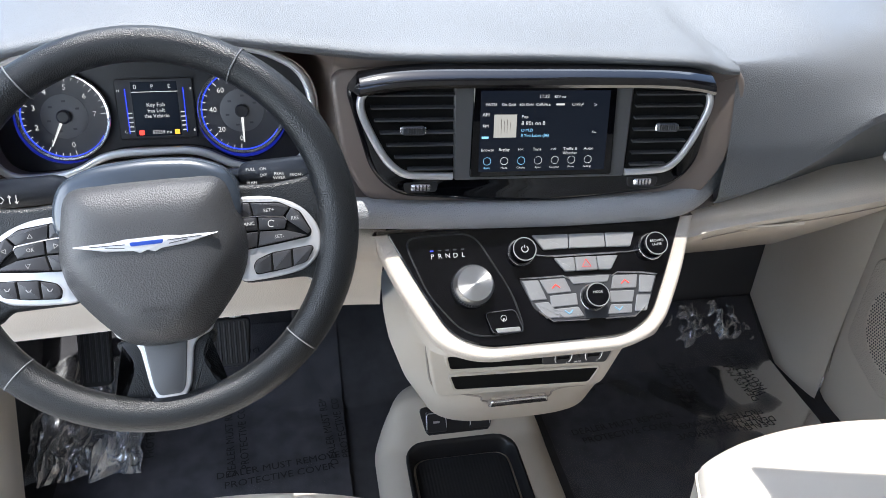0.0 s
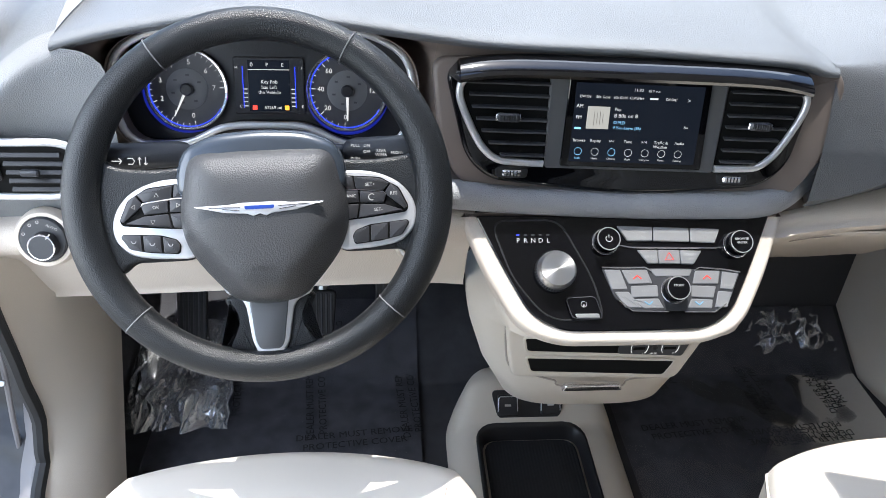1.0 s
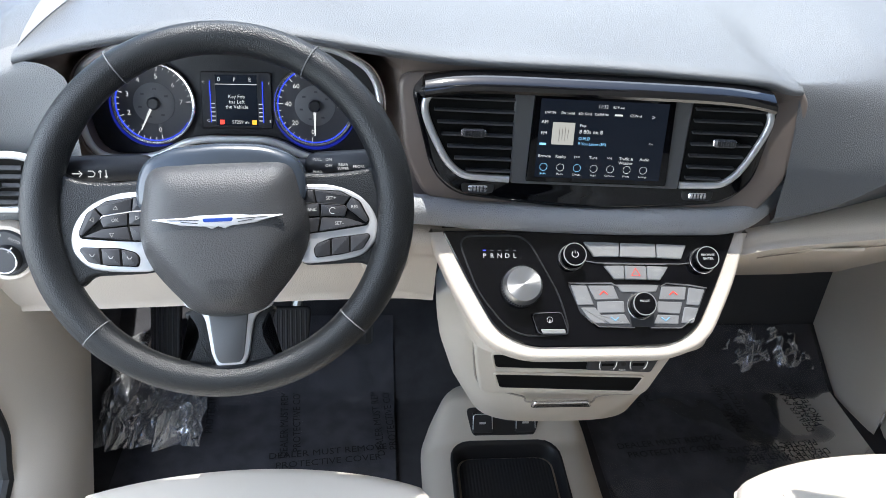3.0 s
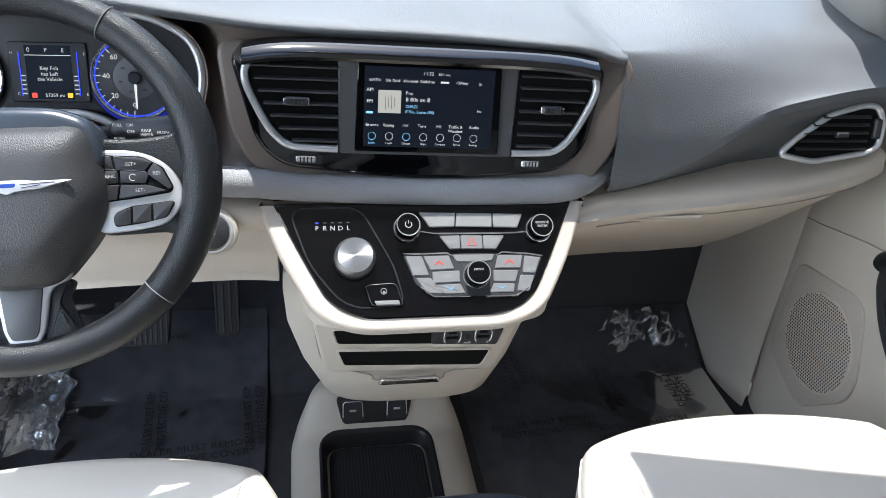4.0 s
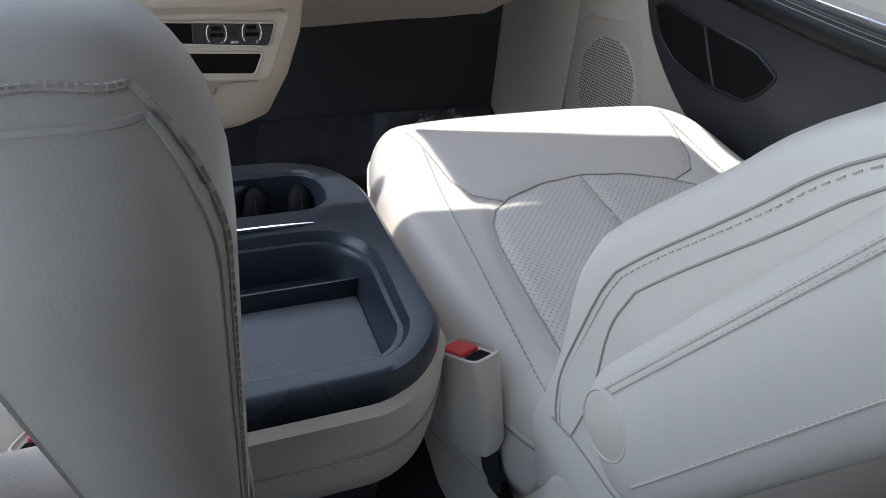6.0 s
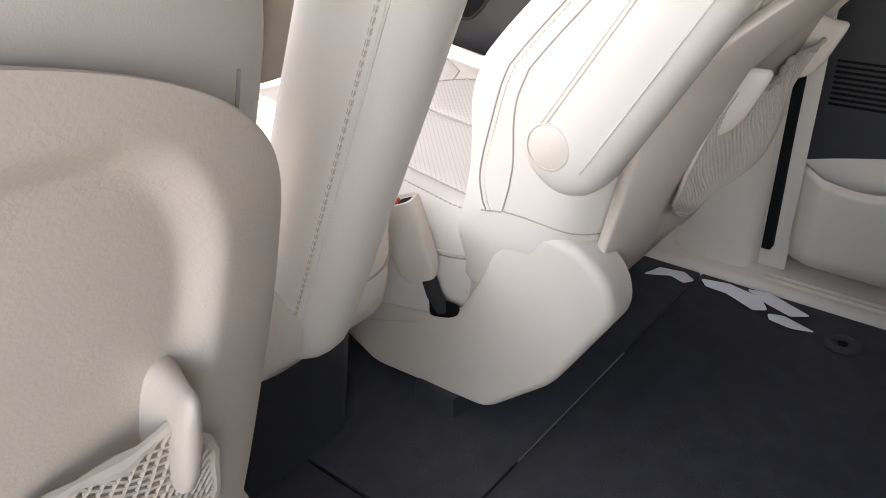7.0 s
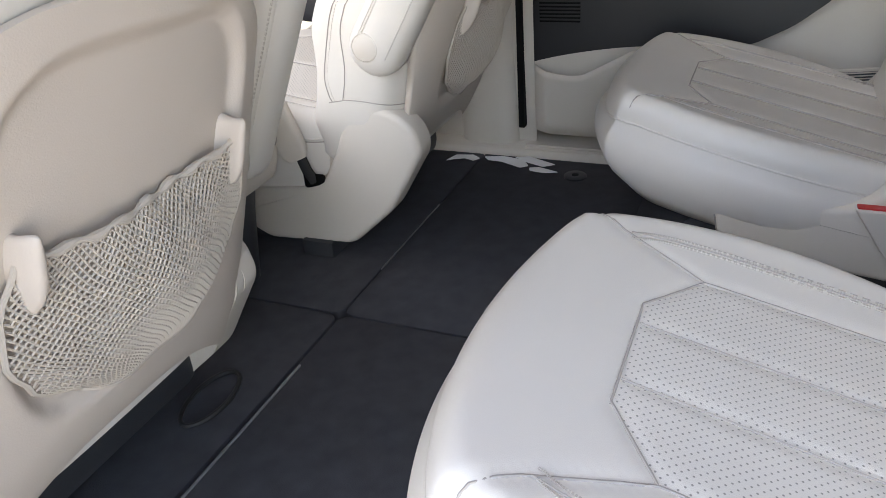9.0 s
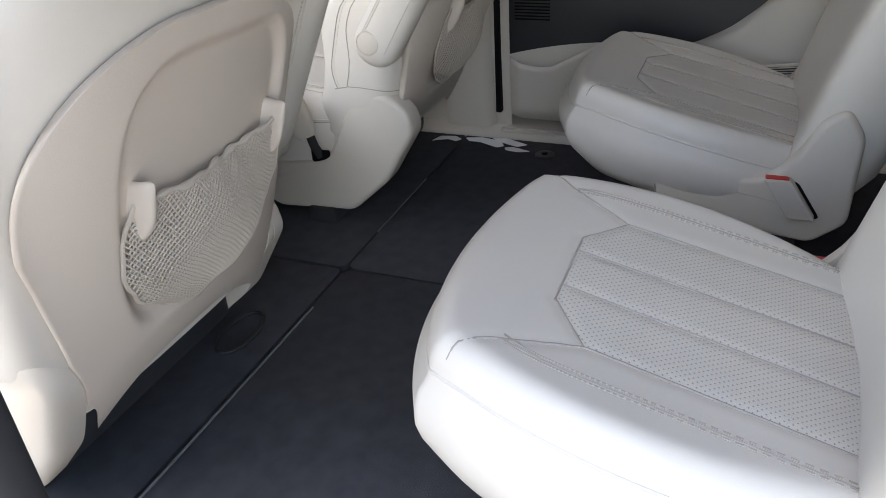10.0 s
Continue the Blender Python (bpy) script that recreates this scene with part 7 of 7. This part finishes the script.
add("release_lever", tube([Vector((0.728, 0.76 + 0.030 * math.cos(a), 0.585 + 0.020 * math.sin(a))) for a in [2 * math.pi * k / 24 for k in range(24)]], 0.0035, 8, closed=True), M_chrome, release, "chrome ring of the release lever")
structure("wall_right_front", block(0.80, 0.84, -0.2, 1.54, -0.05, 0.72, 0.01), M_beige, "beige inner skin behind the passenger door trim", "wall trim")


def kick_f(u, v):
    z = -0.05 + 0.66 * v
    y = 1.085 + 0.006 * math.sin(math.pi * min(1, max(0, z / 0.46))) + 0.42 * u
    x = 0.740 - 0.020 * math.sin(math.pi / 2 * min(1, u * 2.6)) ** 0.7 - 0.014 * u
    return Vector((x, y, z))


structure("kick_panel_right", sheet(kick_f, 40, 30, 0.012), M_beige, "beige kick panel beside the passenger footwell", "kick panel", 60)
structure("firewall_cover", block(0.15, 0.72, 1.34, 1.38, -0.04, 0.46, 0.01), M_felt, "black felt panel under the glove box", "firewall")
structure("firewall", block(-0.8, 0.8, 1.5, 1.54, -0.05, 0.83, 0.01), M_felt, "dark firewall behind the pedals", "firewall")


def post_rear(z):
    """The rear edge of the left post trim, where the door seal runs."""
    return spline([(-0.05, 0.66), (0.06, 0.70), (0.147, 0.78), (0.18, 0.832), (0.25, 0.857), (0.333, 0.848), (0.465, 0.839), (0.555, 0.832), (0.70, 0.81)], z)


def kick_left(u, v):
    z = -0.05 + 0.64 * v
    y0, y1 = post_rear(z), 0.868 + 0.60 * (z + 0.02)
    return Vector((-0.785 + 0.062 * math.sin(math.pi / 2 * min(1, u * 1.15)) ** 0.8 - 0.012 * v, y0 + (max(y1, y0 + 0.04) - y0) * u, z))


structure("kick_panel_left", sheet(kick_left, 24, 24, 0.008), M_beige, "beige post trim beside the driver's footwell", "kick panel", 60)
structure("side_carpet_left", sheet(lambda u, v: Vector((-0.730 - 0.075 * min(1, u * 4), (lambda e: e + (1.5 - e) * u)(0.862 + 0.60 * (0.64 * v - 0.03)), -0.05 + 0.64 * v)), 12, 12, 0.01), M_carpet, "black carpet lining the left of the driver's footwell", "carpet")
structure("door_seal", tube([Vector((-0.795, post_rear(z) - 0.006, z)) for z in [-0.04 + 0.02 * k for k in range(39)]], 0.010, 8), M_rubber, "black rubber seal round the driver's door opening", "door seal")
structure("door_frame_left", sheet(lambda u, v: Vector((-0.80 - 0.036 * u, post_rear(-0.05 + 0.78 * v) + 0.012 + 0.03 * u ** 1.5 - 0.012 * math.sin(math.pi * min(1, u * 3)), -0.05 + 0.78 * v)), 24, 30, 0.01), M_paint, "silver painted flange of the driver's door opening", "door frame", 60)
structure("door_jamb_left", sheet(lambda u, v: Vector((-0.832 - 0.25 * u, post_rear(0.03 + 0.70 * v) + 0.085 + 0.05 * u + 0.014 * math.sin(9 * v) * math.sin(6 * u), 0.03 + 0.70 * v)), 40, 60, 0.01), M_jamb, "recess behind the driver's door flange, darkened for its shade", "door jamb", 60)
structure("jamb_ridge", tube(curve_through([Vector((-0.842, 0.895, 0.36)), Vector((-0.848, 0.895, 0.28)), Vector((-0.857, 0.892, 0.20)), Vector((-0.862, 0.882, 0.12)), Vector((-0.885, 0.87, 0.05))], 24), 0.0045, 8), M_paint, "pale pressed ridge inside the door opening", "door jamb")
structure("jamb_bead", tube([Vector((-0.925 + 0.034 * math.cos(a), 0.893, 0.107 + 0.016 * math.sin(a) - 0.1 * 0.034 * math.cos(a))) for a in [2 * math.pi * k / 28 for k in range(28)]], 0.0026, 8, closed=True), M_paint, "oval pressed bead in the door jamb", "door jamb")
hinge = thing("check_strap_assembly", "dark steel door hinge with check strap and ribbed cable boot", "hinge", (-0.90, 0.90, 0.28))
add("check_strap", slab(rounded([(-0.060, -0.010), (0.034, 0.002), (0.034, 0.010), (-0.060, 0.012)], 0.003), plane((-0.871, 0.872, 0.285), (0, 0.6, 1)), 0.004, 0.001), M_metal, hinge, "bare steel check strap")
add("hinge_block", block(-0.955, -0.900, 0.86, 0.91, 0.245, 0.345, 0.010, 3), M_rubber, hinge, "black hinge leaf")
add("hinge_pin", lathe([(0.008, 0), (0.010, 0.004), (0.010, 0.075), (0.008, 0.080), (0.001, 0.081)], Matrix.Translation((-0.905, 0.860, 0.250)), 16), M_metal, hinge, "steel hinge pin")
add("cable_boot", tube(curve_through([Vector((-0.842, 0.892, 0.420)), Vector((-0.858, 0.885, 0.395)), Vector((-0.885, 0.878, 0.385)), Vector((-0.93, 0.87, 0.395))], 30), [0.023 if k % 2 else 0.018 for k in range(31)], 16), M_rubber, hinge, "ribbed black cable boot")
for x_, z_ in ((-0.889, 0.237), (-0.905, 0.215), (-0.882, 0.335)):
    add("bolt", lathe([(0.010, 0), (0.010, 0.003), (0.0065, 0.004), (0.0065, 0.010), (0.001, 0.010)], plane((x_, 0.890, z_), (0, 0, 1)), 12), M_metal, hinge, "bare steel bolt")
add("drain_slot", block(-0.965, -0.905, 0.885, 0.897, 0.048, 0.066, 0.004), M_seam, hinge, "dark oblong opening below the hinge")
structure("pillar_front_left", loft([oval(-0.80, 0.95, 0.07, 0.14, 0.70, 20, 3), oval(-0.80, 0.95, 0.07, 0.14, 0.82, 20, 3), oval(-0.70, 0.70, 0.07, 0.10, 1.25, 20, 3)]), M_head, "pale left windscreen pillar", "pillar")
structure("pillar_front_right", loft([oval(0.76, 1.15, 0.10, 0.20, 0.73, 20, 3), oval(0.73, 1.08, 0.16, 0.18, 0.85, 20, 3), oval(0.66, 0.70, 0.18, 0.14, 1.25, 20, 3)]), M_head, "pale right windscreen pillar", "pillar")

# rear right sliding door
sld = thing("sliding_door", "closed far sliding door, black above with a beige map pocket below", "car door", (0.76, -0.3, 0.02))
dark_o = [(-0.045, 0.72), (-0.045, 0.186), (0.15, 0.225), (0.28, 0.238), (0.41, 0.258), (0.48, 0.295), (0.54, 0.345), (0.60, 0.42), (0.66, 0.52), (0.70, 0.72)]
add("door_upper", slab(rounded(dark_o, 0.02, 4)[::-1], plane((0.775, 0, 0), (0, 0, 1), (0, -1, 0)) @ Matrix.Rotation(math.pi, 4, "Y") @ Matrix.Scale(-1, 4, (1, 0, 0)), -0.022, -0.006, 3), M_satin, sld, "black upper door trim")
add("door_lower", sheet(lambda u, v: Vector((0.772 + 0.012 * math.sin(math.pi * v), 0.042 - 0.80 * u, 0.04 + (0.20 + 0.42 * u ** 1.6) * v)), 30, 16, 0.01), M_beige, sld, "beige lower door trim", 60)
for k in range(9):
    add("slot_line", block(0.750, 0.754, -0.075, 0.012, 0.290 + k * 0.0075, 0.2930 + k * 0.0075, 0.0005), M_seam, sld)


def pocket(u, v):
    y = 0.030 - 0.42 * u
    out = 0.066 * min(1, (0.03 + u * 10) ** 0.5) * (1 - 0.55 * max(0, (u - 0.5) / 0.5) ** 2) + 0.008 * math.sin(math.pi * u)
    top = 0.202 - 0.012 * math.exp(-(((u - 0.22) / 0.14) ** 2)) + 0.045 * max(0, min(1, (u - 0.28) / 0.25)) ** 1.3
    belly = 1 - 0.35 * (1 - min(1, v * 4)) ** 2
    lip_in = 0.010 * max(0, (v - 0.94) / 0.06) ** 2
    return Vector((0.768 - out * belly * (0.86 + 0.14 * v) + lip_in, y, 0.048 + (top - 0.048) * v))


add("map_pocket", sheet(pocket, 60, 40, 0.006), M_beige, sld, "beige moulded map pocket", 60)
add("pocket_back", sheet(lambda u, v: Vector((0.7505, 0.025 - 0.42 * u, 0.14 + (0.055 + 0.052 * math.sin(math.pi * min(1, 0.08 + u * 1.25) * 0.5) ** 0.8) * v)), 40, 6, 0.003), M_beige, sld, "beige back of the map pocket", 60)
add("door_gap", block(0.722, 0.752, 0.042, 0.056, 0.06, 0.72, 0.002), M_seam, sld, "dark gap at the door edge")
vent = thing("floor_vent", "slatted beige vent grille in the rear side trim", "vent grille", (0.75, -0.6, 0.2))
VM = plane((0.752, -0.60, 0.192), (0, 0.12, 1), (0, -1, 0.10))
add("grille_frame", slab(rounded([(-0.060, -0.022), (0.060, -0.022), (0.060, 0.022), (-0.060, 0.022)], 0.012, 4), VM, 0.004, 0.002), M_beige, vent, "beige grille frame")
add("grille_back", slab(rounded([(-0.052, -0.016), (0.048, -0.016), (0.048, 0.016), (-0.052, 0.016)], 0.004, 3), VM, 0.0046, 0.0005), M_dark, vent, "dark grille back")
for k in range(6):
    add("slat", slab([(-0.050, -0.0145 + k * 0.0055), (0.046, -0.0145 + k * 0.0055), (0.046, -0.0122 + k * 0.0055), (-0.050, -0.0122 + k * 0.0055)], VM, 0.0062, 0.0004, 1), M_beige, vent)

# pedals
def pedal(name, pts, y, tilt, label, w):
    m = plane((pts[0], y, pts[1]), (0, tilt, 1))
    p = thing(name, label, "pedal", (pts[0], y, pts[1] - 0.05), "pedals")
    hh = pts[2] / 2
    add("pedal_pad", slab(rounded([(-w / 2 * 0.86, -hh), (w / 2 * 0.86, -hh), (w / 2, hh), (-w / 2, hh)], 0.012, 4), m, 0.014, 0.004, 3), M_rubber, p, "black rubber pad")
    n = max(3, int(w / 0.010))
    for k in range(n):
        x = -w / 2 * 0.8 + w * 0.8 * k / (n - 1)
        add("rib", slab([(x - 0.002, -hh * 0.88), (x + 0.002, -hh * 0.88), (x + 0.002, hh * 0.88), (x - 0.002, hh * 0.88)], m @ Matrix.Translation((0, 0, 0.014)), 0.0025, 0.001, 1), M_dark, p)
    return p


bp = pedal("brake_pedal", (-0.442, 0.165, 0.085), 1.19, 0.5, "wide ribbed brake pedal on a steel arm", 0.10)
add("pedal_arm", tube([(-0.42, 1.21, 0.20), (-0.40, 1.25, 0.30), (-0.385, 1.30, 0.42)], 0.010, 8), M_metal, bp, "steel pedal arm")
pedal("accelerator_pedal", (-0.298, 0.195, 0.15), 1.22, 0.35, "long ribbed accelerator pedal", 0.048)
pedal("foot_rest", (-0.67, 0.15, 0.16), 1.24, 0.6, "dark ribbed foot rest", 0.06)


# floor mats under printed clear film
def mat_sheet(name, x0, x1, y0, y1, label, words):
    mt = thing(name, label, "floor mat", ((x0 + x1) / 2, (y0 + y1) / 2, -0.032), "floor mats")
    def f(u, v):
        x = x0 + (x1 - x0) * u
        y = y0 + (y1 - y0) * v
        z = -0.030 if y < 1.2 else -0.030 + 0.6 * (y - 1.2)
        return Vector((x, y, z + 0.0015 * noise.noise(Vector((x * 14, y * 14, 0)))))
    add("mat", sheet(f, 30, 30, 0.006), M_mat, mt, "black carpet mat")
    add("cover_film", sheet(lambda u, v: f(u, v) + Vector((0, 0, 0.004 + 0.003 * noise.noise(Vector((u * 9, v * 9, 3))))), 60, 60), M_film, mt, "crinkled clear protective film")
    for x, y, rot in words:
        for i, w in enumerate(("DEALER MUST REMOVE", "PROTECTIVE COVER")):
            m = Matrix.Translation((x, y, -0.0215 if y < 1.2 else -0.02 + 0.6 * (y - 1.2))) @ Matrix.Rotation(radians(rot), 4, "Z") @ Matrix.Translation((0, -0.024 * i, 0))
            letters(w, m, 0.021, M_print, mt)
    return mt


mat_sheet("floor_mat", -0.74, -0.235, 0.62, 1.36, "black driver's floor mat under printed clear film", [(-0.36, 1.055, 5), (-0.62, 0.98, 5), (-0.45, 1.15, 95), (-0.27, 1.15, 95), (-0.5, 1.30, 185), (-0.62, 1.2, 95), (-0.4, 0.85, 5)])
mat_sheet("floor_mat", 0.15, 0.70, 0.62, 1.335, "black passenger's floor mat under printed clear film", [(0.3, 1.06, 5), (0.25, 1.24, 95), (0.45, 1.2, 95), (0.5, 1.02, 185), (0.6, 1.2, 95), (0.4, 0.85, 5)])


# crumpled plastic bags
def crumple(name, x0, x1, y0, y1, z0, h, label, seed, slope=0.0):
    def f(u, v):
        x, y = x0 + (x1 - x0) * u, y0 + (y1 - y0) * v
        e = min(1, 6 * min(u, 1 - u, v, 1 - v) + 0.1)
        r = abs(noise.noise(Vector((x * 30 + 4 * y + seed, y * 5, 0)))) + 0.5 * abs(noise.noise(Vector((x * 70 - 9 * y, y * 11 + seed, 2)))) + 0.10 * abs(noise.noise(Vector((x * 150, y * 60, seed))))
        edge = 0.02 * noise.noise(Vector((u * 7 + seed, v * 7, 5)))
        return Vector((x + edge, y + edge, z0 + slope * (y - y0) + h * e * r))
    ob = part(name, sheet(f, 80, 80), M_bag, None, "", 14)
    return tagged(ob, label, "plastic bag", "plastic bags")


M_bag = material("clear_bag_plastic", (0.90, 0.92, 0.96), 0.14, metal=0.65, spec=0.8, vary=0.1, vscale=20)
nt = M_bag.node_tree
bs = nt.nodes["Principled BSDF"]
trn = nt.nodes.new("ShaderNodeBsdfTransparent")
mx = nt.nodes.new("ShaderNodeMixShader")
mx.inputs[0].default_value = 0.64
nt.links.new(trn.outputs[0], mx.inputs[1])
nt.links.new(bs.outputs[0], mx.inputs[2])
nt.links.new(mx.outputs[0], nt.nodes["Material Output"].inputs[0])
crumple("plastic_bag", -0.80, -0.60, 1.08, 1.34, -0.028, 0.06, "crumpled clear plastic bag gleaming in the driver's footwell", 1.0, 0.25)
crumple("plastic_bag", 0.48, 0.70, 1.25, 1.336, -0.004, 0.032, "crumpled clear plastic bag on the passenger mat", 4.0, 0.5)


# pale strips lying along the edge of the far sill
M_strip = material("pale_strip", (0.88, 0.89, 0.87), 0.35, vary=0.04, vscale=30)
for o in ([(0.636, 0.204), (0.668, 0.191), (0.678, 0.153), (0.663, 0.130), (0.645, 0.140), (0.655, 0.168), (0.641, 0.187)], [(0.676, 0.124), (0.684, 0.085), (0.671, 0.028), (0.644, 0.010), (0.633, 0.030), (0.654, 0.073), (0.657, 0.111)], [(0.684, 0.054), (0.694, 0.025), (0.664, -0.045), (0.646, -0.023), (0.661, 0.016)], [(0.634, 0.007), (0.643, -0.015), (0.625, -0.062), (0.616, -0.031), (0.620, 0.000)]):
    bm = slab(rounded(o, 0.004, 3)[::-1], Matrix.Translation((0, 0, 0.0015)), 0.0012, 0.0003)
    for v in bm.verts:
        v.co.z += 0.002 + max(0, min(0.012, (v.co.x - 0.692) * 0.9)) + 0.002 * noise.noise(v.co * 60)
    tagged(part("sill_strip", bm, M_strip), "bright white strip lying along the sill edge", "film strip", "film strips")
